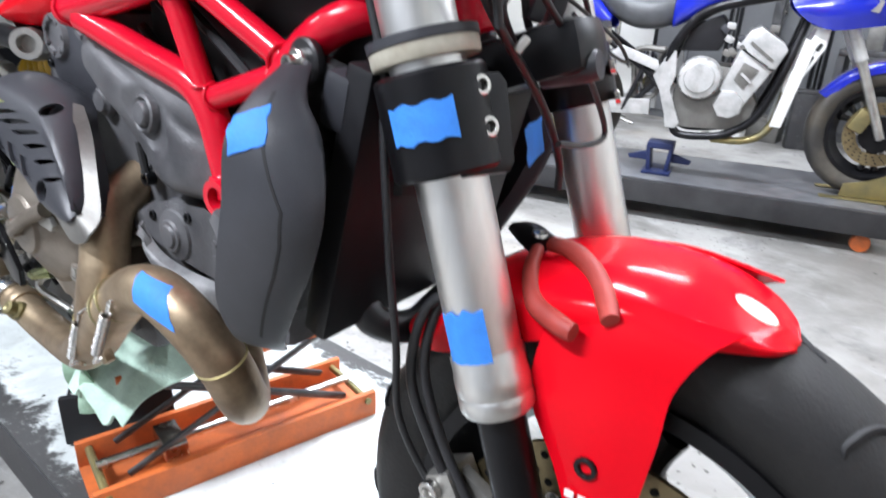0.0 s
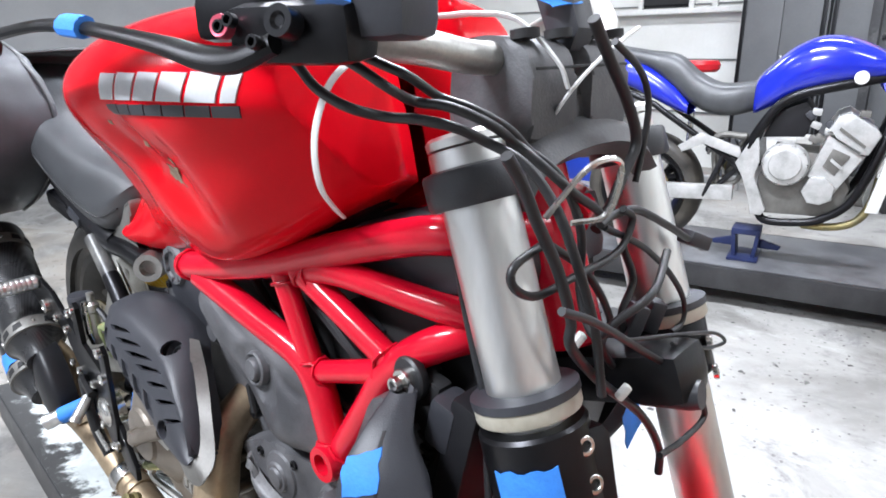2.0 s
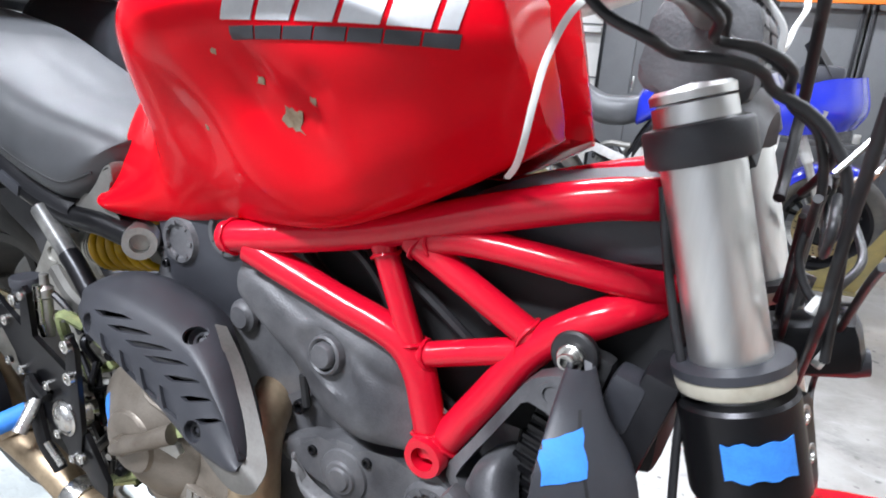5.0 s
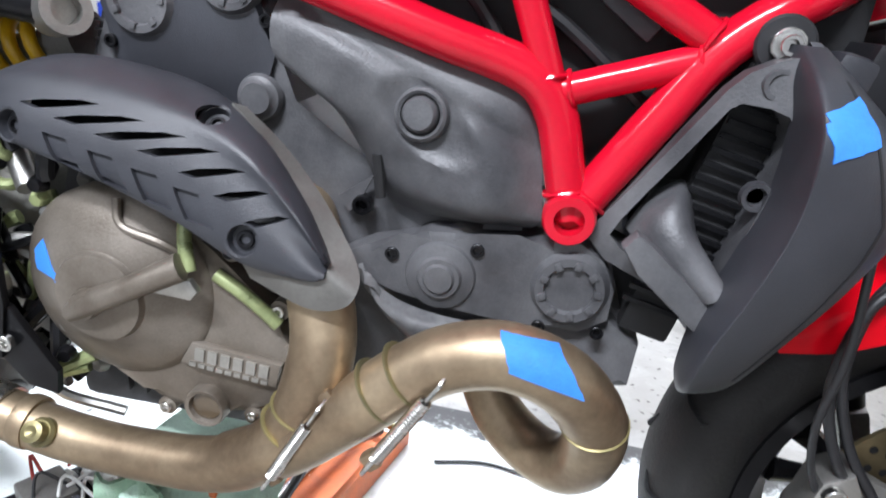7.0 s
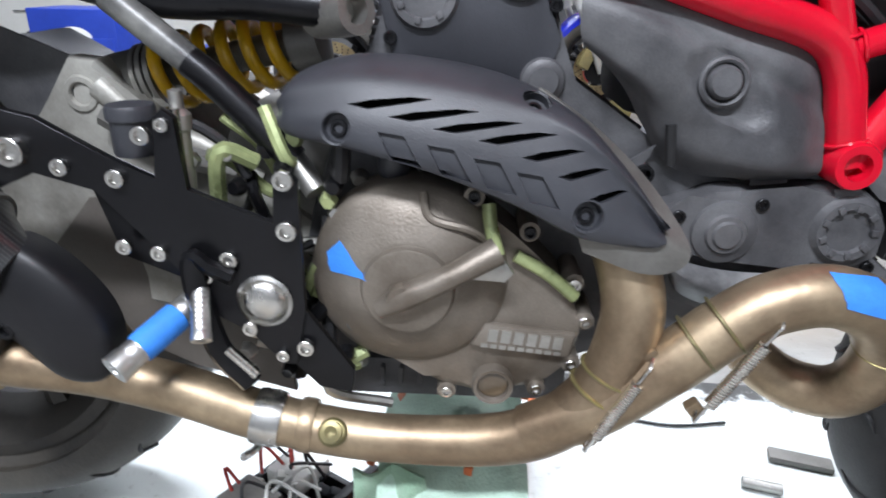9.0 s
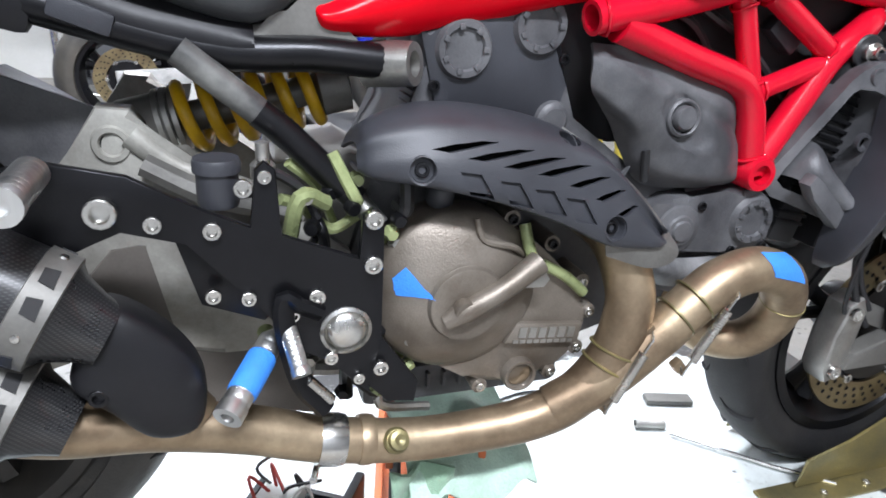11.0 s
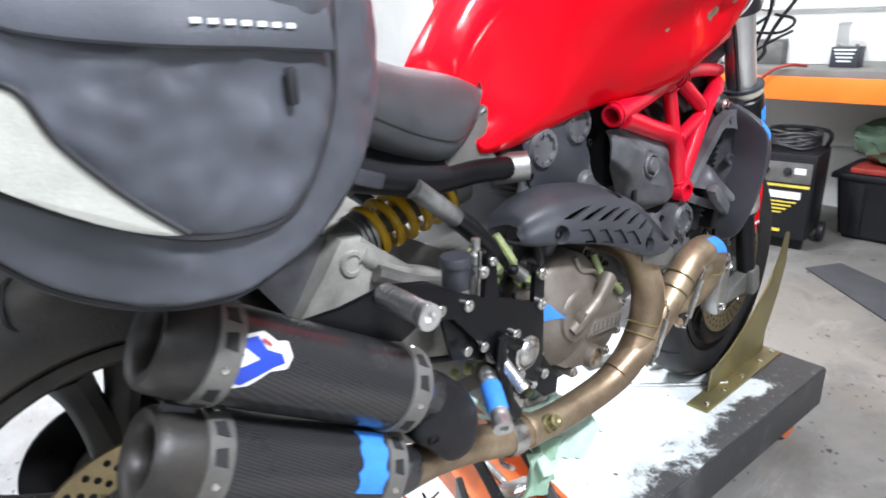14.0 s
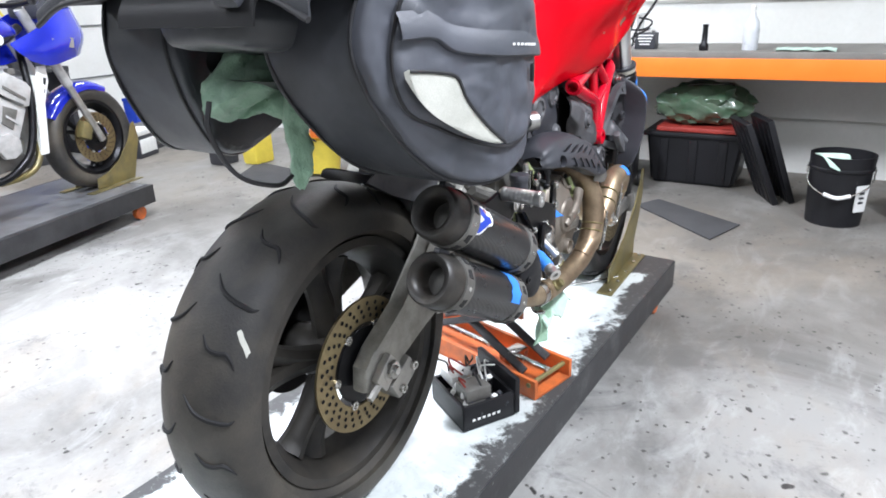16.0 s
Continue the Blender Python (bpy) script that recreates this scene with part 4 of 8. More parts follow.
for p, d in (((1.275, 0.04, 1.005), (0.2, 0.2, 1)), ((1.27, 0.015, 1.007), (0.2, 0.3, 1)), ((1.275, 0.118, 1.058), (0.3, 0.9, -0.4))):
    part("connector", box((0.018, 0.014, 0.03), towards(p, d), 0.003), BLACKPLASTIC, bike)
for p in ((1.3, -0.056, 0.978), (1.285, -0.103, 1.034)):
    part("white_connector", box((0.008, 0.006, 0.014), towards(p, (0.5, 0.5, 1)), 0.002), WHITEPLASTIC, bike, "white plug")
part("hose_clip", tube([(1.275, -0.135, 1.13), (1.3, -0.125, 1.165), (1.31, -0.105, 1.165), (1.3, -0.1, 1.13), (1.285, -0.12, 1.125)], 0.0022, 6), STEEL, bike)
for pts in ([(1.108, -0.15, 1.23), (1.1, -0.168, 1.212), (1.092, -0.177, 1.184), (1.087, -0.178, 1.156), (1.079, -0.168, 1.127), (1.065, -0.145, 1.104), (1.05, -0.125, 1.09)], [(1.054, -0.03, 1.262), (1.102, -0.04, 1.262), (1.14, -0.05, 1.262), (1.185, -0.05, 1.256), (1.22, -0.045, 1.225), (1.224, -0.035, 1.205)], [(1.205, -0.03, 1.178), (1.224, -0.03, 1.203), (1.228, 0.0, 1.224), (1.232, 0.03, 1.24), (1.23, 0.06, 1.25)]):
    part("zip_tie", tube(pts, 0.0017, 6, squash=1.8), PRINTWHITE, bike, "white nylon zip tie")
# wheels
def wheel(name, c, yaw, radius, width, label, parent, spokes=5, rim_mat=BLACKMETAL, grooves=0, rubber=RUBBER):
    """A tyre with its rim, hub and spokes, standing at c and turned by yaw degrees."""
    m = Matrix.Translation(c) @ pose(0, 0, 0, 0, 0, yaw) @ pose(0, 0, 0, 90)
    rim_r = radius * 0.68
    k = 26
    prof = [(rim_r + 0.008, -width * 0.36), (rim_r + 0.03, -width * 0.43), (radius - width * 0.42, -width * 0.495)]
    for i in range(1, k):
        a = math.pi * i / k - math.pi / 2
        prof.append((radius - width * 0.32 + width * 0.32 * math.cos(a), width * 0.5 * math.sin(a)))
    prof += [(radius - width * 0.42, width * 0.495), (rim_r + 0.03, width * 0.43), (rim_r + 0.008, width * 0.36)]
    prof += [(rim_r + 0.002, width * 0.3), (rim_r + 0.002, -width * 0.3)]
    tyre = part(name, lathe(prof, m, 84, closed=True), rubber, parent, label)
    lip = width * 0.38
    part("rim", lathe([(rim_r + 0.013, -lip - 0.004), (rim_r + 0.013, -lip + 0.004), (rim_r - 0.012, -lip + 0.02), (rim_r - 0.03, 0), (rim_r - 0.012, lip - 0.02), (rim_r + 0.013, lip - 0.004), (rim_r + 0.013, lip + 0.004), (rim_r - 0.004, lip + 0.004), (rim_r - 0.018, lip - 0.018), (rim_r - 0.04, 0), (rim_r - 0.018, -lip + 0.018), (rim_r - 0.004, -lip - 0.004)], m, 64, closed=True), rim_mat, tyre, "black cast alloy rim")
    part("hub", lathe([(0.012, -width * 0.4), (0.045, -width * 0.4), (0.052, -width * 0.2), (0.052, width * 0.2), (0.045, width * 0.4), (0.012, width * 0.4)], m, 28), rim_mat, tyre)
    for i in range(spokes):
        a0 = 2 * math.pi * (i + 0.25) / spokes
        for da in (-0.13, 0.13):
            pts = [m @ Vector(((0.04 + (rim_r - 0.07) * f) * math.cos(a0 + da * (0.3 + f)), (0.04 + (rim_r - 0.07) * f) * math.sin(a0 + da * (0.3 + f)), 0.012)) for f in (0.0, 0.4, 0.75, 1.0)]
            part("spoke", tube(pts, [0.022, 0.019, 0.018, 0.023] if width > 0.15 else [0.017, 0.013, 0.011, 0.014], 8, 3, squash=1.3), rim_mat, tyre)
    # hooked grooves, long and short by turns, the two sides out of step
    for i in range(grooves):
        a0 = 2 * math.pi * i / grooves
        for sgn in (1, -1):
            long = i % 2 == 0
            lo, hi = (0.1, 1.12) if long else (0.28, 1.0)
            pts = []
            for f in (0.0, 0.2, 0.45, 0.7, 0.88, 1.0):
                b = sgn * (lo + (hi - lo) * f)
                a = a0 + (1.1 / grooves * math.pi if sgn < 0 else 0) + (0.2 if long else 0.13) * f + 0.03 * math.sin(6.28 * f) - ((0.1 if long else 0.0) * max(0, f - 0.8) / 0.2)
                r = radius - width * 0.32 + (width * 0.32 + 0.0003) * math.cos(b)
                pts.append(m @ Vector((r * math.cos(a), r * math.sin(a), width * 0.5 * math.sin(b))))
            # black bar on the tread, coloured for the shade in a groove
            part("tread_groove", tube(pts, [0.001, 0.0034, 0.004, 0.004, 0.003, 0.001], 6, 3), SHADEBLACK, tyre)
    return tyre, m


def brake_disc(m, r0, r1, side_off, holes, parent, mat=GOLD):
    bm = lathe([(r0, side_off), (r1, side_off), (r1, side_off + 0.005), (r0, side_off + 0.005)], m, 60, closed=True)
    ob = part("brake_disc", bm, mat, parent, "drilled steel brake disc")
    hb = bmesh.new()
    for i in range(holes):
        a = 2 * math.pi * i / holes
        for k in range(3):
            r = r0 + (r1 - r0) * (0.25 + 0.25 * k)
            ak = a + 0.06 * k
            lathe([(0.0001, 0.0058 * (1 if side_off > 0 else -0.0)), (0.0042, 0.0058 if side_off > 0 else -0.0008)], m @ Matrix.Translation((r * math.cos(ak), r * math.sin(ak), side_off)), 8, hb)
    part("disc_hole", hb, DARK, ob)
    part("disc_carrier", lathe([(0.03, side_off), (r0 - 0.008, side_off + 0.002), (r0 - 0.008, side_off + 0.006), (0.03, side_off + 0.008)], m, 32, closed=True), BLACKMETAL, ob)
    for i in range(6):
        a = 2 * math.pi * i / 6
        bolt(m @ Vector(((r0 - 0.003) * math.cos(a), (r0 - 0.003) * math.sin(a), side_off + 0.004)), m.to_3x3() @ Vector((0, 0, 1)), 0.009, ob, 0.006)
    return ob


AXLE_R, AXLE_F = Vector((-0.005, 0.08, 0.556)), Vector((1.425, 0.008, 0.495))
rear_wheel, RW = wheel("rear_wheel", AXLE_R, -0.6, 0.332, 0.186, "worn black grooved rear tyre", bike, 5, DUSTYRIM, 22)
front_wheel, FW = wheel("front_wheel", AXLE_F, 2.0, 0.295, 0.12, "black grooved front tyre", bike, 5, BLACKMETAL, 14, FRONTRUBBER)
part("sprocket", lathe([(0.03, -0.09), (0.1, -0.09), (0.104, -0.0885), (0.104, -0.0845), (0.1, -0.083), (0.03, -0.083)], RW, 48), BLACKMETAL, rear_wheel, "dark rear sprocket")
brake_disc(RW, 0.082, 0.13, 0.088, 30, rear_wheel)
brake_disc(FW, 0.105, 0.16, 0.058, 36, front_wheel)
drape(rear_wheel, [(-0.269, -0.03, 0.742), (-0.262, -0.03, 0.745), (-0.259, -0.03, 0.71), (-0.267, -0.03, 0.706)], (0.2, 0.97, -0.1), REFLECT, "paint_splash", "pale paint splash", 0.0008, 4, 6, 0.3)
part("axle_nut", lathe([(0.0001, 0.03), (0.01, 0.03), (0.011, 0.02), (0.019, 0.02), (0.02, 0.0)], RW @ Matrix.Translation((0, 0, 0.135)), 24), ALU, rear_wheel)

# front calipers and their carriers
cal = part("front_caliper", plate([(1.262, 0.58), (1.288, 0.595), (1.302, 0.57), (1.295, 0.5), (1.28, 0.45), (1.258, 0.445), (1.246, 0.47), (1.252, 0.53)], 0.045, side(-0.062), 0.008), ALU, bike, "cast aluminium front brake caliper")
for p in ((1.273, -0.108, 0.57), (1.264, -0.108, 0.468)):
    bolt(p, (0, -1, 0), 0.011, cal, 0.008)
part("caliper_stay", plate([(1.29, 0.59), (1.42, 0.535), (1.42, 0.5), (1.30, 0.55)], 0.014, side(-0.075), 0.003), GREYALU, cal)
part("fork_foot", plate([(1.28, 0.47), (1.42, 0.47), (1.44, 0.5), (1.42, 0.53), (1.36, 0.52), (1.29, 0.5)], 0.03, side(-0.085), 0.006), GREYALU, bike, "grey cast fork foot")

# front mudguard
def fender_row(a, r, w, drop):
    c = AXLE_F
    out = []
    for y, dr in ((-1, drop), (-0.96, drop * 0.4), (-0.6, 0.003), (0, 0), (0.6, 0.003), (0.96, drop * 0.4), (1, drop)):
        rr = r - dr
        out.append((c.x + rr * math.cos(math.radians(a)), c.y + y * w, c.z + rr * math.sin(math.radians(a))))
    return out


fender = part("front_mudguard", skin([fender_row(a, r, w, d) for a, r, w, d in ((70, 0.3, 0.008, 0.004), (72, 0.304, 0.035, 0.008), (77, 0.309, 0.06, 0.016), (85, 0.315, 0.078, 0.03), (95, 0.319, 0.088, 0.046), (106, 0.321, 0.09, 0.055), (118, 0.321, 0.089, 0.06), (130, 0.32, 0.082, 0.055), (139, 0.318, 0.066, 0.035))], 4, 4, thick=0.003), RED, bike, "glossy red front mudguard")
for s in (1, -1):
    ARM = (((1.36, 0.07, 0.8), (1.42, 0.076, 0.805), (1.5, 0.064, 0.8)), ((1.36, 0.088, 0.772), (1.42, 0.091, 0.778), (1.482, 0.083, 0.785)), ((1.354, 0.094, 0.735), (1.41, 0.099, 0.74), (1.466, 0.092, 0.75)), ((1.358, 0.099, 0.7), (1.41, 0.103, 0.7), (1.464, 0.098, 0.71)), ((1.385, 0.1, 0.65), (1.42, 0.104, 0.65), (1.458, 0.1, 0.655)), ((1.405, 0.1, 0.6), (1.43, 0.103, 0.6), (1.455, 0.1, 0.62)))
    part("mudguard_arm", skin([[(x, 0.008 - y * s, z) for x, y, z in row] for row in ARM], 4, 4, thick=0.003), RED, fender)
    bolt((1.415, 0.008 - 0.101 * s, 0.665), (0, -s, 0), 0.01, fender, 0.006, dark=True)
part("tip_decal", lathe([(0.0001, 0.002), (0.013, 0.0)], Matrix.Translation((1.494, 0.0, 0.797)) @ pose(0, 0, 0, 5, 22, 0) @ Matrix.Diagonal((1.4, 0.9, 1, 1)), 16), REFLECT, fender, "round pale decal")
# writing too small to read on the mudguard arm
for i in range(4):
    part("arm_bar", box((0.008, 0.001, 0.007), pose(1.405 + i * 0.012, -0.0985, 0.635, 0, 0, 0)), PRINTWHITE, fender)

# engine
engine = part("engine", plate([(0.5, 0.6), (0.53, 0.555), (0.7, 0.545), (0.85, 0.6), (1.06, 0.64), (1.07, 0.7), (1.0, 0.76), (0.86, 0.78), (0.74, 0.86), (0.72, 0.97), (0.58, 0.97), (0.56, 0.86), (0.52, 0.8), (0.49, 0.7)], 0.18, side(0.09), 0.01), SCUFFED, bike, "black twin-cylinder engine block")
# near-black block for the dark inside the trellis; hides the view through
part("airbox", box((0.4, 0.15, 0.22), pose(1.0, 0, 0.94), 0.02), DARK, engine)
part("airbox_lid", box((0.2, 0.17, 0.07), pose(1.1, 0, 1.05, 0, -12, 0), 0.015), BLACKPLASTIC, engine)
for pts in ([(0.8, -0.08, 0.96), (0.9, -0.09, 0.9), (1.0, -0.085, 0.84)], [(0.88, -0.085, 1.0), (0.97, -0.09, 0.95), (1.06, -0.08, 0.88)], [(0.85, -0.085, 0.99), (0.9, -0.09, 0.96), (0.96, -0.085, 0.87)]):
    part("inner_hose", tube(pts, 0.006, 8), CABLE, engine)
part("sensor", box((0.05, 0.02, 0.022), pose(1.02, -0.085, 0.965, 0, 35, 0), 0.004), BLACKPLASTIC, engine)
# clutch cover
clutch = part("clutch_cover", plate([(0.53, 0.733), (0.557, 0.77), (0.604, 0.777), (0.655, 0.763), (0.696, 0.737), (0.75, 0.685), (0.765, 0.65), (0.762, 0.605), (0.725, 0.572), (0.649, 0.567), (0.603, 0.589), (0.554, 0.623), (0.52, 0.66)], 0.062, side(-0.085), 0.01, smooth=3), ENGINE, engine, "bronze-grey cast clutch cover")
part("clutch_dome", lathe([(0.094, -0.03), (0.0935, 0.0), (0.091, 0.004), (0.084, 0.009), (0.046, 0.03), (0.043, 0.0305), (0.042, 0.032), (0.0405, 0.036), (0.038, 0.037), (0.0001, 0.037)], towards((0.603, -0.145, 0.69), (0, -1, 0)), 48), ENGINE, clutch)
part("clutch_arm", tube([(0.578, -0.183, 0.674), (0.6, -0.187, 0.688), (0.64, -0.187, 0.709), (0.682, -0.176, 0.731)], [0.0095, 0.0125, 0.0115, 0.0135], 12, squash=0.8), ENGINE, clutch)
part("arm_cap", lathe([(0.0001, 0.012), (0.012, 0.012), (0.0135, 0.008), (0.0135, 0)], towards((0.598, -0.182, 0.687), (0, -1, 0)), 20), ENGINE, clutch)
part("rib", tube([(0.615, -0.158, 0.777), (0.622, -0.164, 0.755), (0.655, -0.163, 0.745), (0.672, -0.155, 0.732)], 0.004, 8), ENGINE, clutch)
part("badge_plate", plate([(0.662, 0.622), (0.675, 0.646), (0.762, 0.637), (0.757, 0.612)], 0.01, side(-0.145), 0.003), ENGINE, clutch)
for i in range(6):
    part("badge_block", plate([(0.678 + i * 0.0125, 0.6285 - i * 0.0012), (0.687 + i * 0.0125, 0.6275 - i * 0.0012), (0.6885 + i * 0.0125, 0.6405 - i * 0.0012), (0.6795 + i * 0.0125, 0.6415 - i * 0.0012)], 0.0022, side(-0.1548)), ALU, clutch)
for i in range(9):
    part("badge_bar", plate([(0.672 + i * 0.0088, 0.6215 - i * 0.0008), (0.6785 + i * 0.0088, 0.621 - i * 0.0008), (0.679 + i * 0.0088, 0.625 - i * 0.0008), (0.6725 + i * 0.0088, 0.6255 - i * 0.0008)], 0.0016, side(-0.1548)), ALU, clutch)
SIGHT = material("dark_oily_glass", (0.09, 0.065, 0.04), 0.12, 0.0, 20, 0.3, 0.0, 200, coat=0.6)
part("sight_glass", lathe([(0.0001, 0.004), (0.0145, 0.004), (0.016, 0.012), (0.0195, 0.013), (0.021, 0.009), (0.021, -0.01)], towards((0.686, -0.146, 0.577), (0, -1, 0)), 28), ENGINE, clutch, "oil sight glass in a steel ring")
part("sight_dark", lathe([(0.0001, 0.0085), (0.0145, 0.0075)], towards((0.686, -0.146, 0.577), (0, -1, 0)), 20), SIGHT, clutch)
for x, z in ((0.66, 0.77), (0.712, 0.738), (0.757, 0.688), (0.771, 0.648), (0.762, 0.6), (0.73, 0.57), (0.64, 0.563)):
    part("lug", lathe([(0.0001, 0.0), (0.0095, 0.0), (0.0095, -0.05)], towards((x, -0.146, z), (0, -1, 0)), 14), ENGINE, clutch)
    bolt((x, -0.146, z), (0, -1, 0), 0.0058, clutch, 0.005, dark=z > 0.7)
part("filler_cap", lathe([(0.0001, 0.022), (0.013, 0.022), (0.015, 0.016), (0.015, 0)], towards((0.585, -0.12, 0.785), (0, -0.35, 1)), 14), BLACKPLASTIC, clutch)
for pts in ([(0.673, -0.15, 0.765), (0.676, -0.158, 0.745), (0.683, -0.165, 0.722)], [(0.7, -0.15, 0.716), (0.73, -0.152, 0.7), (0.758, -0.15, 0.676)]):
    part("cable_guide", tube(pts, 0.0065, 10), OIL, clutch, "oily metal cable guide")
part("guide_clamp", plate([(0.652, 0.715), (0.69, 0.72), (0.697, 0.71), (0.69, 0.701), (0.656, 0.703)], 0.008, side(-0.17), 0.002), ALU, clutch)
part("case_lower", box((0.26, 0.16, 0.05), pose(0.64, -0.02, 0.545), 0.012), SCUFFED, engine, "dark oily cast sump")
for i in range(9):
    part("sump_fin", box((0.004, 0.012, 0.02), pose(0.57 + i * 0.02, -0.102, 0.552), 0.001), SCUFFED, engine)
# horizontal cylinder belt cover
belt = part("belt_cover", plate([(0.79, 0.735), (0.829, 0.757), (0.862, 0.762), (0.881, 0.776), (0.905, 0.778), (0.924, 0.77), (0.96, 0.774), (0.987, 0.782), (1.01, 0.784), (1.032, 0.77), (1.045, 0.745), (1.044, 0.715), (1.02, 0.7), (0.97, 0.7), (0.902, 0.706), (0.855, 0.714), (0.81, 0.72)], 0.035, side(-0.088), 0.009), SCUFFED, engine, "scuffed black timing belt cover")
part("belt_boss", lathe([(0.0001, 0.013), (0.012, 0.013), (0.014, 0.01), (0.018, 0.01), (0.02, 0.007), (0.03, 0.004), (0.032, 0)], towards((0.895, -0.122, 0.736), (0, -1, 0)), 28), SCUFFED, belt)
part("cam_cap", lathe([(0.0001, 0.004), (0.02, 0.004), (0.022, 0.008), (0.029, 0.008), (0.031, 0.004), (0.034, 0)], towards((1.006, -0.122, 0.742), (0, -1, 0)), 32), SCUFFED, belt)
for i in range(9):
    a = 2 * math.pi * i / 9
    part("cap_tooth", box((0.007, 0.006, 0.006), Matrix.Translation((1.006 + 0.0235 * math.cos(a), -0.129, 0.742 + 0.0235 * math.sin(a))) @ pose(0, 0, 0, 0, -math.degrees(a), 0), 0.001), SCUFFED, belt)
for x, z in ((0.851, 0.75), (0.925, 0.764), (0.985, 0.702), (1.035, 0.705)):
    bolt((x, -0.122, z), (0, -1, 0), 0.0062, belt, 0.004, dark=True)
part("lower_cowl", skin([[(0.822, -0.112, 0.742), (0.835, -0.122, 0.722), (0.862, -0.124, 0.706), (0.9, -0.122, 0.697), (0.945, -0.118, 0.693), (0.99, -0.112, 0.692)], [(0.826, -0.125, 0.735), (0.838, -0.134, 0.715), (0.864, -0.136, 0.699), (0.902, -0.134, 0.69), (0.947, -0.128, 0.686), (0.99, -0.12, 0.686)], [(0.836, -0.128, 0.722), (0.845, -0.136, 0.703), (0.868, -0.138, 0.687), (0.904, -0.136, 0.677), (0.949, -0.13, 0.673), (0.99, -0.12, 0.673)], [(0.856, -0.118, 0.68), (0.862, -0.12, 0.672), (0.88, -0.12, 0.662), (0.91, -0.12, 0.655), (0.95, -0.118, 0.65), (0.99, -0.112, 0.65)]], 3, 4, thick=0.004), PALEEDGE, engine, "scuffed grey lower cowl, pale from scuffs and a painted highlight")
part("skid_cover", plate([(0.81, 0.72), (0.9, 0.706), (1.02, 0.7), (1.046, 0.712), (1.076, 0.69), (1.074, 0.648), (1.03, 0.64), (0.95, 0.63), (0.86, 0.655)], 0.05, side(-0.06), 0.008), SCUFFED, engine)
# airbox side cover
cv = skin([[(0.745, -0.118, 0.95), (0.8, -0.122, 0.944), (0.88, -0.116, 0.918), (0.945, -0.11, 0.9), (0.962, -0.105, 0.87)], [(0.742, -0.128, 0.93), (0.8, -0.134, 0.915), (0.87, -0.13, 0.89), (0.935, -0.124, 0.868), (0.968, -0.11, 0.845)], [(0.745, -0.125, 0.905), (0.79, -0.13, 0.88), (0.85, -0.128, 0.85), (0.93, -0.135, 0.825), (0.972, -0.115, 0.815)], [(0.768, -0.108, 0.885), (0.8, -0.11, 0.86), (0.835, -0.115, 0.82), (0.91, -0.134, 0.8), (0.974, -0.115, 0.795)], [(0.795, -0.095, 0.86), (0.812, -0.095, 0.83), (0.845, -0.1, 0.79), (0.91, -0.112, 0.785), (0.968, -0.105, 0.785)]], 12, 12)
for v in cv.verts:
    # the oval well round the socket, and a soft crease above it
    dx, dz = v.co.x - 0.874, v.co.z - 0.868
    a, b = dx * 0.8 - dz * 0.6, dx * 0.6 + dz * 0.8
    q = (a / 0.045) ** 2 + (b / 0.024) ** 2
    v.co.y += 0.009 * max(0.0, 1 - q) ** 0.5 if q < 1 else 0
    v.co.y += 0.004 * math.exp(-((v.co.z - (1.305 - 0.47 * v.co.x)) / 0.008) ** 2)
bmesh.ops.recalc_face_normals(cv, faces=cv.faces)
bmesh.ops.solidify(cv, geom=list(cv.faces), thickness=0.004)
cover = part("side_cover", cv, SCUFFED, engine, "black plastic side cover")
part("cover_socket", lathe([(0.0165, -0.006), (0.0165, 0.004), (0.019, 0.006), (0.0215, 0.004), (0.023, -0.004)], towards((0.868, -0.126, 0.873), (-0.05, -1, 0.1)), 24), SCUFFED, cover)
part("cover_button", lathe([(0.0001, 0.012), (0.012, 0.012), (0.0145, 0.009), (0.015, 0.0), (0.015, -0.004)], towards((0.868, -0.124, 0.873), (-0.05, -1, 0.1)), 16), SCUFFED, cover)
part("cover_slot", tube([(0.832, -0.1195, 0.835), (0.837, -0.1185, 0.798)], 0.005, 8), DARK, cover)
bolt((0.818, -0.1, 0.785), (0, -1, 0), 0.009, cover, 0.012, dark=True)
part("cover_bracket", plate([(0.795, 0.79), (0.826, 0.812), (0.814, 0.786), (0.805, 0.776)], 0.004, side(-0.1)), SCUFFED, cover)
# vertical cylinder belt cover
vbelt = part("cylinder_cover", plate([(0.562, 0.955), (0.61, 0.975), (0.66, 0.99), (0.704, 0.993), (0.716, 0.96), (0.722, 0.9), (0.734, 0.87), (0.722, 0.85), (0.69, 0.852), (0.6, 0.862), (0.58, 0.885)], 0.05, side(-0.045), 0.01), BLACKPLASTIC, engine, "black cylinder head belt cover")
for x, z in ((0.61, 0.937), (0.693, 0.963)):
    part("cam_cap", lathe([(0.0001, 0.003), (0.02, 0.003), (0.022, 0.007), (0.028, 0.007), (0.03, 0.003), (0.032, 0)], towards((x, -0.094, z), (0, -1, 0)), 28), SCUFFED, vbelt)
    for i in range(7):
        a = 2 * math.pi * i / 7
        part("cap_tooth", box((0.006, 0.006, 0.006), Matrix.Translation((x + 0.0225 * math.cos(a), -0.1, z + 0.0225 * math.sin(a))) @ pose(0, 0, 0, 0, -math.degrees(a), 0), 0.001), SCUFFED, vbelt)
part("tension_boss", lathe([(0.0001, 0.012), (0.013, 0.012), (0.015, 0.008), (0.019, 0.006), (0.021, 0)], towards((0.718, -0.094, 0.866), (0, -1, 0)), 24), SCUFFED, vbelt)
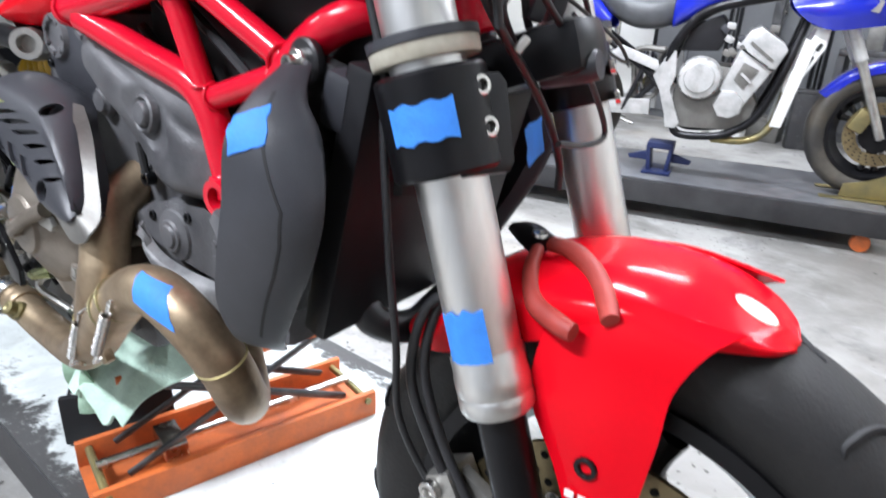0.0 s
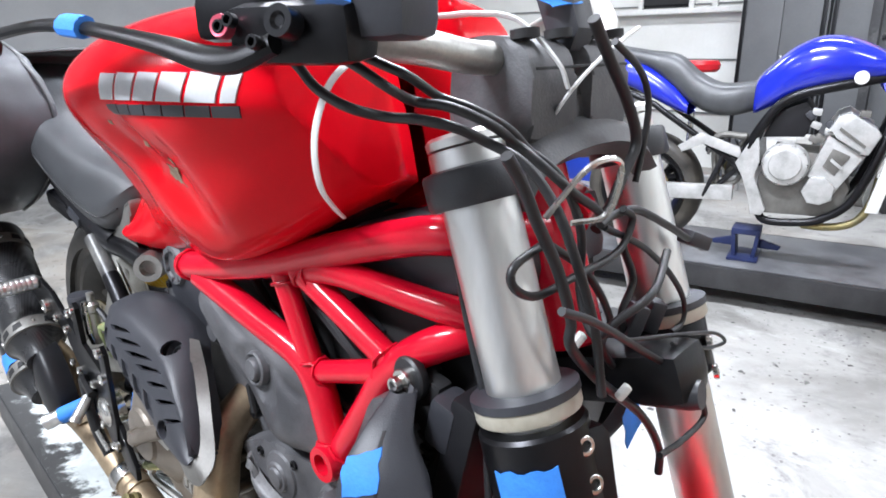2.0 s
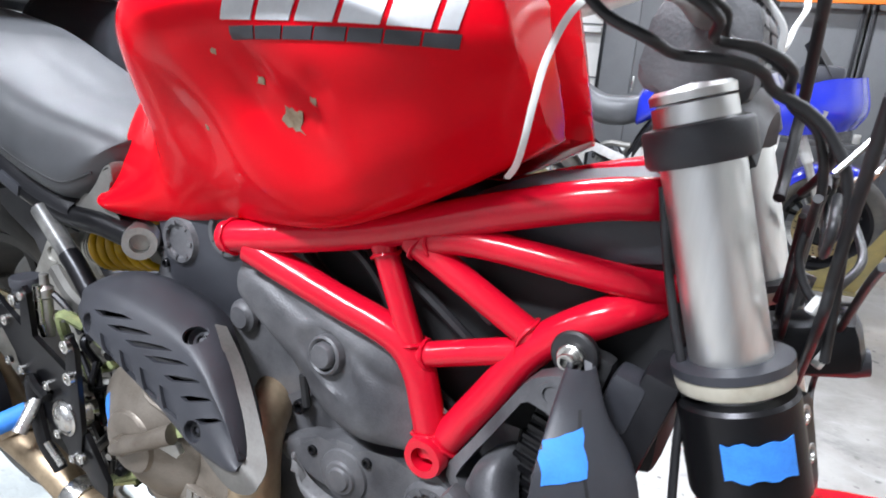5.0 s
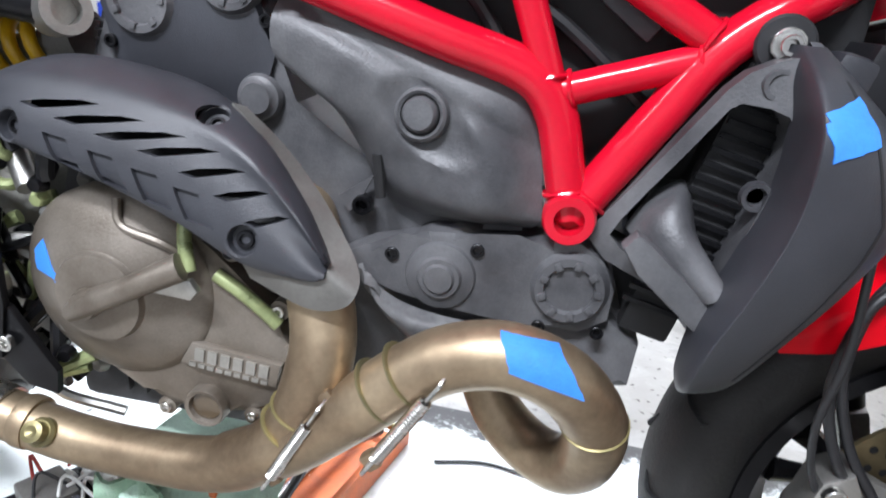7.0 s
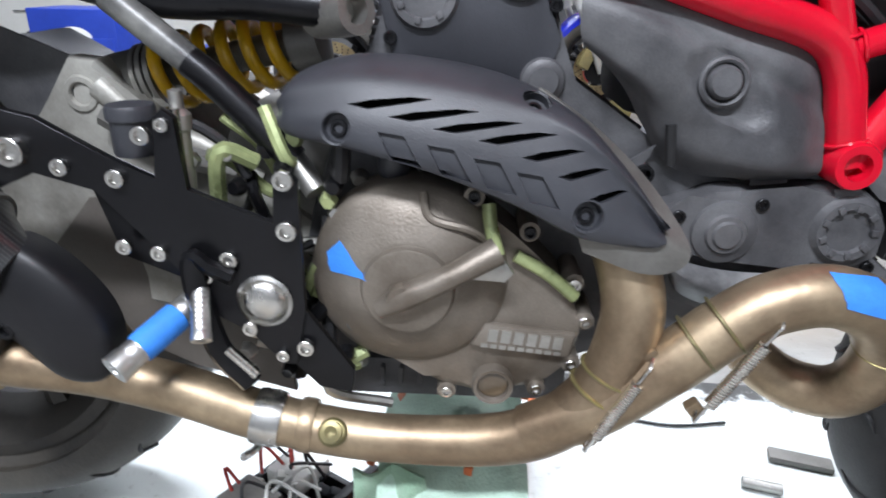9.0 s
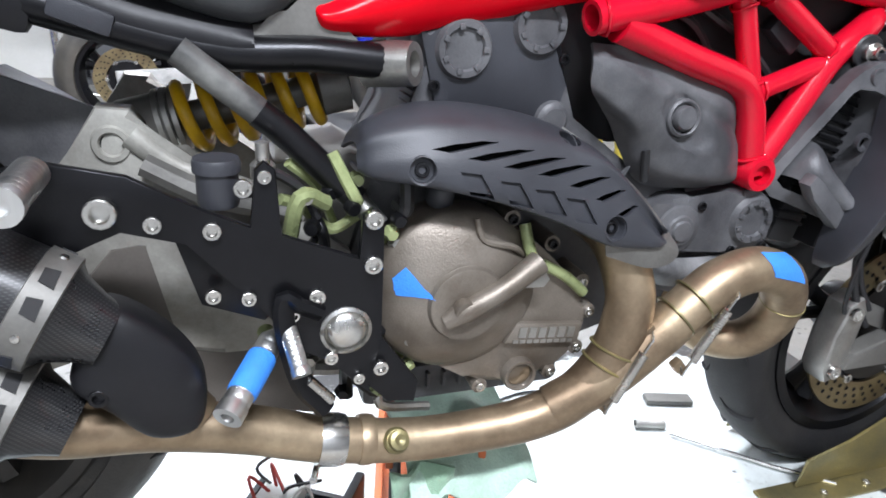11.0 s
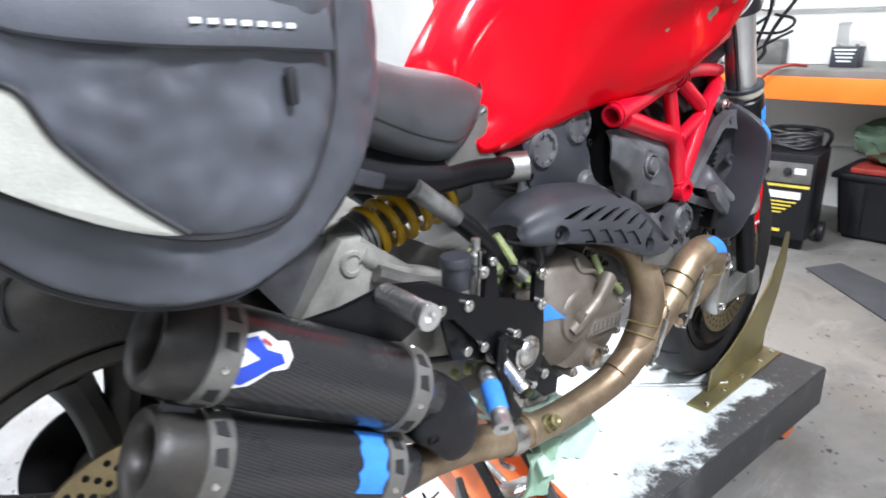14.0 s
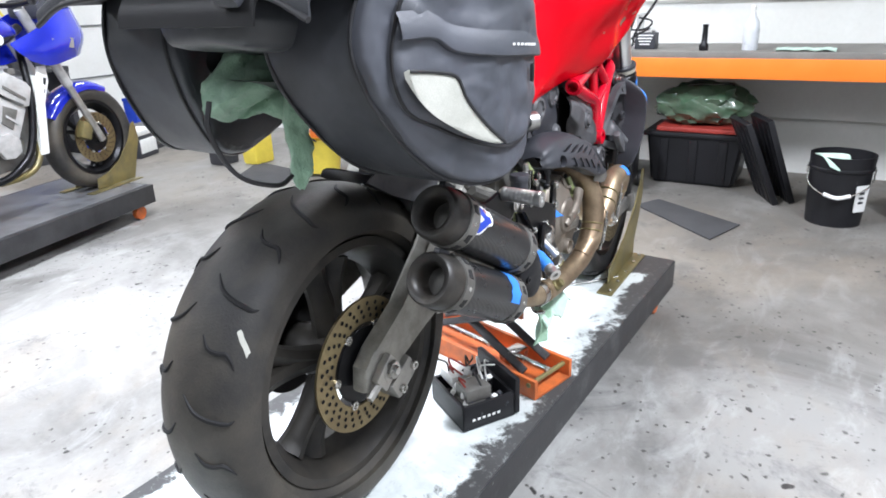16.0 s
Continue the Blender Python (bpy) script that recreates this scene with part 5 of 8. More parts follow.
for i in range(8):
    part("cooling_fin", box((0.03, 0.06, 0.003), pose(0.575, -0.06, 0.86 + i * 0.008), 0.001), SCUFFED, vbelt)
for x, z in ((0.64, 0.98), (0.725, 0.93), (0.58, 0.9)):
    bolt((x, -0.094, z), (0, -1, 0), 0.006, vbelt, 0.005, dark=True)

# exhaust
header = part("exhaust_header", tube([(0.745, -0.06, 0.775), (0.785, -0.14, 0.748), (0.806, -0.168, 0.69), (0.803, -0.178, 0.645), (0.785, -0.18, 0.595), (0.745, -0.178, 0.55), (0.69, -0.172, 0.525), (0.6, -0.166, 0.516), (0.53, -0.164, 0.52), (0.45, -0.165, 0.538), (0.38, -0.168, 0.565), (0.3, -0.175, 0.59), (0.23, -0.19, 0.61), (0.195, -0.195, 0.622)], [0.026, 0.028, 0.0285, 0.0285, 0.028, 0.0275, 0.026, 0.0245, 0.0245, 0.025, 0.025, 0.025, 0.026, 0.026], 24), TITANIUM, bike, "heat-tinted bronze steel exhaust pipe")
part("front_pipe", tube([(0.72, -0.176, 0.54), (0.78, -0.184, 0.576), (0.84, -0.19, 0.63), (0.885, -0.19, 0.672), (0.92, -0.19, 0.696), (0.965, -0.19, 0.706), (1.01, -0.186, 0.69), (1.041, -0.172, 0.648), (1.043, -0.155, 0.602), (1.025, -0.135, 0.572), (0.992, -0.11, 0.568), (0.958, -0.09, 0.59), (0.935, -0.07, 0.63), (0.925, -0.04, 0.67)], [0.026, 0.028, 0.0275, 0.0275, 0.0275, 0.0275, 0.0275, 0.0275, 0.027, 0.0265, 0.026, 0.025, 0.024, 0.024], 24), TITANIUM, header)
part("upper_tailpipe", tube([(0.33, -0.172, 0.592), (0.29, -0.17, 0.65), (0.26, -0.185, 0.705), (0.225, -0.2, 0.732)], 0.025, 18), TITANIUM, header)


def ring(p, d, r, w, mat, parent, name="weld_ring"):
    return part(name, lathe([(r - 0.004, -w), (r, -w), (r + 0.0012, -w * 0.5), (r + 0.0012, w * 0.5), (r, w), (r - 0.004, w)], towards(p, d), 28), mat, parent)


ring((0.793, -0.179, 0.612), (0.4, 0.05, 1), 0.0295, 0.0016, BRASS, header)
ring((0.783, -0.18, 0.593), (0.55, 0.05, 1), 0.0295, 0.0016, BRASS, header)
ring((0.862, -0.19, 0.654), (1, 0, 0.85), 0.0285, 0.0016, BRASS, header)
ring((0.884, -0.19, 0.674), (1, 0, 0.85), 0.0285, 0.0016, BRASS, header)
ring((1.041, -0.172, 0.648), (0.12, 0.35, -1), 0.0278, 0.0012, BRASS, header)
ring((0.462, -0.165, 0.535), (1, 0, -0.2), 0.0275, 0.014, STEEL, header, "pipe_clamp")
ring((0.5, -0.164, 0.527), (1, 0, -0.14), 0.0265, 0.008, TITANIUM, header, "pipe_sleeve")
part("clamp_bolt", tube([(0.456, -0.15, 0.508), (0.446, -0.165, 0.496), (0.44, -0.19, 0.504)], 0.004, 8), STEEL, header)
part("sensor_boss", lathe([(0.0145, -0.012), (0.0145, 0.006), (0.012, 0.009), (0.0105, 0.009), (0.0105, 0.02), (0.006, 0.021), (0.0001, 0.018)], towards((0.53, -0.182, 0.533), (0.05, -0.75, 0.6)), 20), BRASS, header, "brass sensor plug")
for a, b in (((0.818, -0.212, 0.64), (0.77, -0.214, 0.55)), ((0.917, -0.22, 0.69), (0.86, -0.222, 0.594))):
    va, vb = Vector(a), Vector(b)
    coil = [va.lerp(vb, 0.18 + 0.64 * k / 192) + (Matrix.Rotation(2 * math.pi * k / 8, 4, (vb - va)) @ (vb - va).orthogonal().normalized()) * 0.005 for k in range(193)]
    spring = part("spring", tube(coil, 0.0016, 6, 1), STEEL, header, "coiled steel exhaust spring")
    for q, o in ((va, 0.18), (vb, 0.82)):
        e = va.lerp(vb, o)
        part("hook", tube([e, q.lerp(e, 0.3), q, q + Vector((0.006, 0.012, 0.006)), q + Vector((0.012, 0.012, 0.0))], 0.002, 6), STEEL, spring)
    for q in (va, vb):
        part("hook_tab", box((0.014, 0.012, 0.016), Matrix.Translation(q + Vector((0.004, 0.014, 0.004))) @ pose(0, 0, 0, 0, -40, 0), 0.003), TITANIUM, header)

# heat shield with real slots
srows = []
for x, top, ridge, low in ((0.49, (-0.13, 0.852), (-0.15, 0.842), (-0.15, 0.828)), (0.505, (-0.125, 0.872), (-0.165, 0.85), (-0.165, 0.824)), (0.555, (-0.12, 0.888), (-0.176, 0.86), (-0.186, 0.82)), (0.62, (-0.118, 0.886), (-0.178, 0.858), (-0.194, 0.806)), (0.69, (-0.125, 0.872), (-0.18, 0.845), (-0.198, 0.782)), (0.745, (-0.15, 0.845), (-0.186, 0.822), (-0.202, 0.757)), (0.785, (-0.166, 0.806), (-0.19, 0.79), (-0.203, 0.75)), (0.808, (-0.178, 0.776), (-0.193, 0.768), (-0.202, 0.749)), (0.817, (-0.185, 0.762), (-0.193, 0.76), (-0.199, 0.752))):
    mid = ((top[0] + ridge[0]) / 2 - 0.012, (top[1] + ridge[1]) / 2 + 0.004)
    mid2 = ((low[0] + ridge[0]) / 2 - 0.006, (low[1] + ridge[1]) / 2)
    srows.append([(x - 0.006, top[0] + 0.03, top[1] - 0.012), (x, *top), (x, *mid), (x, *ridge), (x, *mid2), (x, *low), (x, low[0] + 0.035, low[1] - 0.002)])
sh = skin(srows, 5, 4, thick=0.0035)
tools = []
SLOTS = [(0.554, 0.854, 0.069), (0.587, 0.846, 0.074), (0.623, 0.838, 0.073), (0.66, 0.83, 0.065), (0.695, 0.818, 0.052), (0.725, 0.804, 0.042), (0.75, 0.787, 0.034)]
for x0, z0, L in SLOTS:
    tools.append(bmesh.new())
    plate([(x0, z0 + 0.001), (x0 + L * 0.25, z0 - 0.002), (x0 + L * 0.75, z0 + 0.003), (x0 + L, z0 + 0.006), (x0 + L * 0.75, z0 + 0.0075), (x0 + L * 0.3, z0 + 0.005)], 0.05, side(-0.15), 0, tools[-1])
RECESS = [[(x0, z0), (x0 + 0.021, z0 - 0.003), (x0 + 0.036, z0 - 0.028), (x0 + 0.012, z0 - 0.024)] for x0, z0 in ((0.58, 0.836), (0.62, 0.827), (0.657, 0.818), (0.692, 0.808))]
WELLS = (((0.707, -0.153, 0.853), (0.1, -0.7, 0.7)), ((0.751, -0.2, 0.774), (0.1, -0.95, 0.2)), ((0.546, -0.182, 0.836), (-0.15, -0.95, 0.2)))
for quad in RECESS:
    tools.append(plate(quad, 0.05, side(-0.165)))
for p, d in WELLS:
    tools.append(lathe([(0.0001, -0.02), (0.0128, -0.02), (0.0128, 0.02), (0.0001, 0.02)], towards(p, d), 20))
SHAPES["heat_shield"] = BVHTree.FromBMesh(sh)
sh = cut(sh, tools)
shield = part("heat_shield", sh, BLACKPLASTIC, bike, "black slotted plastic heat shield")
# dark sheet added behind the slots so that they look shaded
part("slot_backing", skin([[(0.52, -0.11, 0.86), (0.52, -0.145, 0.83)], [(0.62, -0.112, 0.868), (0.62, -0.168, 0.815)], [(0.7, -0.125, 0.85), (0.7, -0.174, 0.79)], [(0.765, -0.15, 0.815), (0.765, -0.18, 0.765)], [(0.8, -0.165, 0.775), (0.8, -0.182, 0.757)]], 4, 3, thick=0.003), DARK, shield)
part("shield_rim", skin([[(0.712, -0.134, 0.866), (0.72, -0.125, 0.862)], [(0.747, -0.153, 0.843), (0.763, -0.14, 0.834)], [(0.787, -0.168, 0.804), (0.804, -0.16, 0.798)], [(0.81, -0.182, 0.773), (0.836, -0.178, 0.758)], [(0.817, -0.196, 0.757), (0.841, -0.196, 0.741)], [(0.81, -0.2, 0.752), (0.829, -0.2, 0.728)], [(0.783, -0.2, 0.75), (0.8, -0.2, 0.725)], [(0.745, -0.196, 0.757), (0.752, -0.192, 0.739)]], 5, 2, thick=0.003), GREYALU, shield, "pale grey metal rim")
for quad in RECESS:
    a, b, c, e = quad
    drape(shield, [(a[0] - 0.003, -0.24, a[1] + 0.003), (b[0] + 0.002, -0.24, b[1] + 0.003), (c[0] + 0.003, -0.24, c[1] - 0.003), (e[0] - 0.002, -0.24, e[1] - 0.003)], (0, 1, 0), BLACKPLASTIC, "recess_floor", "", -0.0042, 4, 4, deep=0.0075)
for p, d in WELLS:
    part("bolt_well", lathe([(0.0001, -0.009), (0.0105, -0.009), (0.0122, 0.0015), (0.0142, 0.002), (0.0156, -0.006)], towards(p, d), 20), BLACKPLASTIC, shield)
    bolt(Vector(p) - Vector(d).normalized() * 0.009, d, 0.0072, shield, 0.006, dark=True)
# radiator and its covers
radiator = part("radiator", box((0.03, 0.27, 0.27), pose(1.166, 0.006, 0.825, 0, 14, 0), 0.006), TOTEBLACK, bike, "black radiator")
for i in range(16):
    part("core_slat", box((0.05, 0.004, 0.004), pose(1.128 - i * 0.0035, -0.118, 0.9 - i * 0.011, 0, 14, 0)), BLACKMETAL, radiator)
# two dark boxes added behind the slats to block the bright floor beyond
part("side_backing", box((0.045, 0.02, 0.26), pose(1.105, -0.105, 0.83, 0, 14, 0), 0.006), DARK, radiator)
part("core_backing", box((0.012, 0.22, 0.24), pose(1.09, 0.0, 0.83, 0, 14, 0), 0.004), DARK, radiator)
fan_m = towards((1.1, -0.06, 0.815), (-0.8, -0.55, 0.2))
part("fan_ring", lathe([(0.062, -0.012), (0.07, -0.012), (0.07, 0.012), (0.062, 0.012)], fan_m, 40, closed=True), BLACKPLASTIC, radiator)
part("fan_hub", lathe([(0.02, -0.012), (0.02, 0.01), (0.0001, 0.012)], fan_m, 20), BLACKPLASTIC, radiator)
for i in range(5):
    a = 2 * math.pi * i / 5
    part("fan_blade", plate([(0.015, -0.008), (0.06, -0.02), (0.062, 0.012), (0.015, 0.006)], 0.003, fan_m @ pose(0, 0, 0, 0, 0, math.degrees(a)) @ pose(0, 0, 0, 25)), BLACKPLASTIC, radiator)
shrouds = []
# cross-sections of the side cover: from the inner rear lip round the outside to the front
BLADE = (
    (0.953, ((1.124, -0.13), (1.127, -0.142), (1.131, -0.148), (1.142, -0.145), (1.148, -0.132), (1.138, -0.128))),
    (0.93, ((1.126, -0.146), (1.13, -0.176), (1.136, -0.186), (1.156, -0.178), (1.168, -0.157), (1.152, -0.15))),
    (0.9, ((1.132, -0.15), (1.133, -0.203), (1.139, -0.211), (1.172, -0.2), (1.196, -0.168), (1.176, -0.16))),
    (0.85, ((1.131, -0.15), (1.131, -0.209), (1.138, -0.216), (1.186, -0.203), (1.21, -0.18), (1.188, -0.172))),
    (0.8, ((1.118, -0.15), (1.118, -0.209), (1.125, -0.216), (1.172, -0.2), (1.193, -0.178), (1.172, -0.17))),
    (0.75, ((1.102, -0.15), (1.102, -0.203), (1.109, -0.21), (1.148, -0.195), (1.165, -0.174), (1.146, -0.166))),
    (0.705, ((1.097, -0.15), (1.097, -0.186), (1.103, -0.192), (1.128, -0.182), (1.14, -0.168), (1.125, -0.16))),
    (0.686, ((1.1, -0.15), (1.1, -0.163), (1.105, -0.167), (1.12, -0.163), (1.127, -0.155), (1.12, -0.15))),
)
for s in (1, -1):
    def sy(y):
        return 0.004 + (y - 0.004) * s
    blade = []
    for z, row in BLADE:
        blade.append([(x, sy(y), z) for x, y in row])
    shroud = part("radiator_shroud", skin(blade, 6, 5, thick=0.004), BLACKPLASTIC, bike, "black plastic radiator side cover")
    shrouds.append(shroud)
    outer = [(1.016, 0.786), (1.018, 0.802), (1.041, 0.837), (1.06, 0.869), (1.078, 0.899), (1.09, 0.919), (1.101, 0.932), (1.118, 0.942), (1.136, 0.948), (1.148, 0.935), (1.15, 0.9), (1.146, 0.85), (1.135, 0.8), (1.12, 0.75), (1.105, 0.745), (1.06, 0.762), (1.03, 0.772)]
    inner = [(1.03, 0.795), (1.036, 0.809), (1.052, 0.837), (1.071, 0.868), (1.085, 0.892), (1.093, 0.906), (1.1, 0.911), (1.118, 0.91), (1.13, 0.906), (1.136, 0.897), (1.137, 0.88), (1.131, 0.852), (1.122, 0.812), (1.112, 0.772), (1.1, 0.765), (1.07, 0.775), (1.04, 0.785)]
    fr = bmesh.new()
    loops = []
    for pts, y in ((outer, -0.098), (outer, -0.118), (inner, -0.121), (inner, -0.07)):
        loops.append([fr.verts.new((x, sy(y - (x - 1.016) * 0.3), z)) for x, z in pts])
    for a, b in zip(loops, loops[1:]):
        for k in range(len(a)):
            j = (k + 1) % len(a)
            fr.faces.new((a[k], a[j], b[j], b[k]))
    part("shroud_frame", fr, SCUFFED, shroud)
    part("shroud_scoop", skin([[(1.043, sy(-0.105), 0.798), (1.055, sy(-0.11), 0.826), (1.076, sy(-0.108), 0.843), (1.089, sy(-0.09), 0.838)], [(1.044, sy(-0.125), 0.8), (1.056, sy(-0.138), 0.824), (1.077, sy(-0.135), 0.838), (1.09, sy(-0.11), 0.832)], [(1.05, sy(-0.142), 0.798), (1.065, sy(-0.155), 0.81), (1.085, sy(-0.152), 0.815), (1.095, sy(-0.125), 0.808)], [(1.072, sy(-0.155), 0.782), (1.084, sy(-0.166), 0.79), (1.1, sy(-0.162), 0.797), (1.106, sy(-0.14), 0.79)], [(1.1, sy(-0.165), 0.763), (1.106, sy(-0.176), 0.77), (1.116, sy(-0.172), 0.778), (1.12, sy(-0.15), 0.772)]], 4, 4, thick=0.004), SCUFFED, shroud)
    part("shroud_bar", plate([(1.036, 0.8), (1.045, 0.812), (1.056, 0.806), (1.122, 0.752), (1.112, 0.736), (1.1, 0.74), (1.05, 0.78)], 0.02, side(sy(-0.15) if s > 0 else sy(-0.17)), 0.005), SCUFFED, shroud)
    for k in range(6):
        pa, pb = [(1.15, 0.935), (1.168, 0.9), (1.186, 0.85), (1.18, 0.82), (1.168, 0.79), (1.15, 0.755), (1.13, 0.715)][k:k + 2]
        drape(shroud, [(pa[0], sy(-0.24), pa[1]), (pb[0], sy(-0.24), pb[1]), (pb[0] + 0.0022, sy(-0.24), pb[1]), (pa[0] + 0.0022, sy(-0.24), pa[1])], (0, s, 0), DARK, "shroud_seam", "", 0.0006, 4, 1)
    for x, y, z in ((1.12, -0.149, 0.926), (1.124, -0.151, 0.847)):
        part("shroud_hole", lathe([(0.0001, -0.004), (0.006, -0.004), (0.0075, 0.002), (0.011, 0.002), (0.012, -0.004)], towards((x, sy(y), z), (0, -s, 0)), 14), SCUFFED, shroud)
    part("mount_rubber", lathe([(0.006, 0.0), (0.019, 0.0), (0.021, 0.003), (0.021, 0.009), (0.019, 0.011), (0.006, 0.011)], towards((1.126, sy(-0.112), 0.952), (-0.1, -s, 0)), 28), CABLE, shroud, "ribbed rubber mount")
    bolt((1.1255, sy(-0.123), 0.952), (-0.1, -s, 0), 0.012, shroud, 0.008)
    bolt((1.125, sy(-0.13), 0.952), (-0.1, -s, 0), 0.0075, shroud, 0.01)
part("radiator_bracket", box((0.03, 0.035, 0.05), pose(1.17, -0.114, 0.925, 0, 14, 0), 0.008), BLACKPLASTIC, radiator)
part("lower_hose", tube([(1.12, -0.05, 0.72), (1.15, -0.06, 0.69), (1.17, -0.02, 0.675), (1.16, 0.05, 0.68)], 0.018, 12), CABLE, bike, "black rubber coolant hose")

# swingarm
WEBGREY = material("dusty_brown_grey_casting", (0.13, 0.115, 0.1), 0.6, 0.1, 7, 0.3, 0.1, 300, second=(0.075, 0.066, 0.058))


def arm_shape(y0):
    bm = plate([(-0.055, 0.53), (-0.05, 0.577), (-0.02, 0.6), (0.07, 0.652), (0.17, 0.735), (0.235, 0.83), (0.262, 0.872), (0.292, 0.87), (0.305, 0.845), (0.35, 0.81), (0.42, 0.78), (0.5, 0.72), (0.505, 0.65), (0.46, 0.605), (0.36, 0.6), (0.26, 0.63), (0.13, 0.585), (0.045, 0.535), (-0.01, 0.515)], 0.034, side(0), 0.008)
    for v in bm.verts:
        v.co.y += y0 + between(v.co.x, [(-0.05, 0.0), (0.2, -0.005), (0.5, -0.035)])
    return bm


swing = part("swingarm", arm_shape(-0.02), SWINGALU, bike, "grey cast aluminium swingarm")
part("left_arm", arm_shape(0.21), SWINGALU, swing)
part("lower_web", plate([(0.464, 0.5), (0.452, 0.6), (0.44, 0.69), (0.36, 0.75), (0.26, 0.73), (0.2, 0.66), (0.25, 0.58), (0.35, 0.53)], 0.012, side(-0.058), 0.003), WEBGREY, swing, "dusty brown-grey lower web")
boss = part("pivot_boss", lathe([(0.0105, -0.03), (0.0105, 0.01), (0.012, 0.012), (0.0165, 0.012), (0.0185, 0.008), (0.0195, -0.02)], towards((0.273, -0.058, 0.837), (0, -1, 0)), 28), SWINGALU, swing)
part("bore", lathe([(0.0001, -0.004), (0.0102, -0.004), (0.0102, 0.008)], towards((0.273, -0.058, 0.837), (0, -1, 0)), 24), DARK, boss)
part("cast_rib", tube([(0.29, -0.062, 0.845), (0.33, -0.066, 0.812), (0.39, -0.07, 0.79), (0.45, -0.075, 0.76)], [0.014, 0.012, 0.012, 0.01], 10), SWINGALU, swing)
part("axle_block", box((0.06, 0.016, 0.045), pose(-0.01, -0.066, 0.556, 0, -38, 0), 0.006), ALU, swing)
part("chain_adjuster", tube([(-0.062, -0.064, 0.526), (-0.015, -0.066, 0.552)], 0.008, 8), ALU, swing)
part("axle", lathe([(0.0001, 0.016), (0.008, 0.016), (0.01, 0.008), (0.017, 0.008), (0.018, 0.0)], towards((-0.004, -0.074, 0.561), (0, -1, 0)), 6), STEEL, swing)
rc = part("rear_caliper", box((0.075, 0.05, 0.05), pose(0.045, -0.045, 0.515, 0, -30, 0), 0.01), ALU, swing, "small rear brake caliper")
bolt((0.07, -0.07, 0.53), (0, -1, 0), 0.009, rc, 0.008)
bolt((0.03, -0.07, 0.5), (0, -1, 0), 0.009, rc, 0.008)
hug = part("rear_hugger", skin([[(-0.005 + 0.355 * math.cos(math.radians(a)), 0.08 + y, 0.556 + (0.355 - (0.02 if abs(y) > 0.09 else 0)) * math.sin(math.radians(a))) for y in (-0.1, -0.08, 0, 0.08, 0.1)] for a in (66, 55, 44, 32, 20)], 4, 3, thick=0.003), BLACKPLASTIC, bike, "black plastic rear hugger")
part("hugger_side", plate([(0.02, 0.9), (0.09, 0.93), (0.17, 0.9), (0.26, 0.865), (0.24, 0.83), (0.2, 0.77), (0.16, 0.83), (0.09, 0.86)], 0.004, side(-0.03), 0.001), SCUFFED, hug)

# shock absorber
A, B = Vector((0.276, -0.008, 0.836)), Vector((0.506, -0.022, 0.893))
shock = part("shock_absorber", lathe([(0.0001, 0), (0.03, 0), (0.032, 0.006), (0.032, 0.05), (0.028, 0.056), (0.016, 0.06), (0.016, 0.2), (0.03, 0.205), (0.03, 0.235), (0.0001, 0.24)], towards(A, B - A), 28), GREYALU, bike, "grey shock absorber with yellow spring")
n = 6
axis_m = towards(A, B - A)
part("coil_spring", tube([axis_m @ Vector((0.033 * math.cos(2 * math.pi * n * k / 120), 0.033 * math.sin(2 * math.pi * n * k / 120), 0.058 + 0.148 * k / 120)) for k in range(121)], 0.0068, 10, 1), YELLOW, shock, "yellow coil spring")
for k in range(3):
    part("collar", lathe([(0.02, 0), (0.035, 0), (0.035, 0.005), (0.02, 0.005)], axis_m @ Matrix.Translation((0, 0, 0.04 + k * 0.008)), 24), ALU, shock)

# silencers
def silencer(a, b, r, slot_side):
    """From the front end a to the mouth b."""
    a, b = Vector(a), Vector(b)
    d = b - a
    L = d.length
    body = part("silencer", lathe([(0.026, -0.035), (0.03, -0.02), (r * 0.82, 0.0), (r, 0.008), (r, L - 0.045)], towards(a, d), 36), CARBON, bike, "carbon fibre exhaust silencer")
    for h in (0.02, L - 0.055):
        strap = part("strap", lathe([(r, -0.013), (r + 0.0025, -0.012), (r + 0.0025, 0.012), (r, 0.013)], towards(a + d.normalized() * h, d), 36), GREYALU, body, "riveted steel strap")
        for k in range(12):
            ang = 2 * math.pi * k / 12
            m = towards(a + d.normalized() * h, d) @ pose(0, 0, 0, 0, 0, math.degrees(ang)) @ Matrix.Translation((r + 0.0018, 0, 0)) @ pose(0, 0, 0, 0, 90, 0)
            if k % 3 == 0:
                part("rivet", lathe([(0.0001, 0.0025), (0.003, 0.002), (0.004, 0.0)], m, 10), STEEL, strap)
            else:
                part("strap_slot", plate([(-0.006, -0.007), (0.006, -0.009), (0.004, 0.008), (-0.007, 0.006)], 0.0012, m), DARK, strap)
    part("end_cap", lathe([(r * 0.52, -0.08), (r * 0.54, -0.014), (r * 0.6, -0.005), (r * 0.72, -0.001), (r * 0.86, 0.0), (r * 0.93, -0.004), (r * 0.97, -0.012), (r * 0.99, -0.045)], towards(b, d), 36), SOOT, body, "dark sooty end cap")
    part("outlet_pipe", lathe([(r * 0.48, -0.12), (r * 0.5, -0.12), (r * 0.5, -0.06), (r * 0.48, -0.06)], towards(b, d), 28, closed=True), DARK, body, "sooty outlet pipe")
    # black disc paints the shade deep in the bore
    part("outlet_dark", lathe([(0.0001, -0.119), (r * 0.48, -0.119)], towards(b, d), 20), SHADEBLACK, body)
    part("cap_strip", box((0.012, 0.012, 0.03), towards(b - d.normalized() * 0.02, d) @ Matrix.Translation((0, r * 0.97, 0)), 0.002), BLACKPLASTIC, body)
    return body, towards(a, d), L


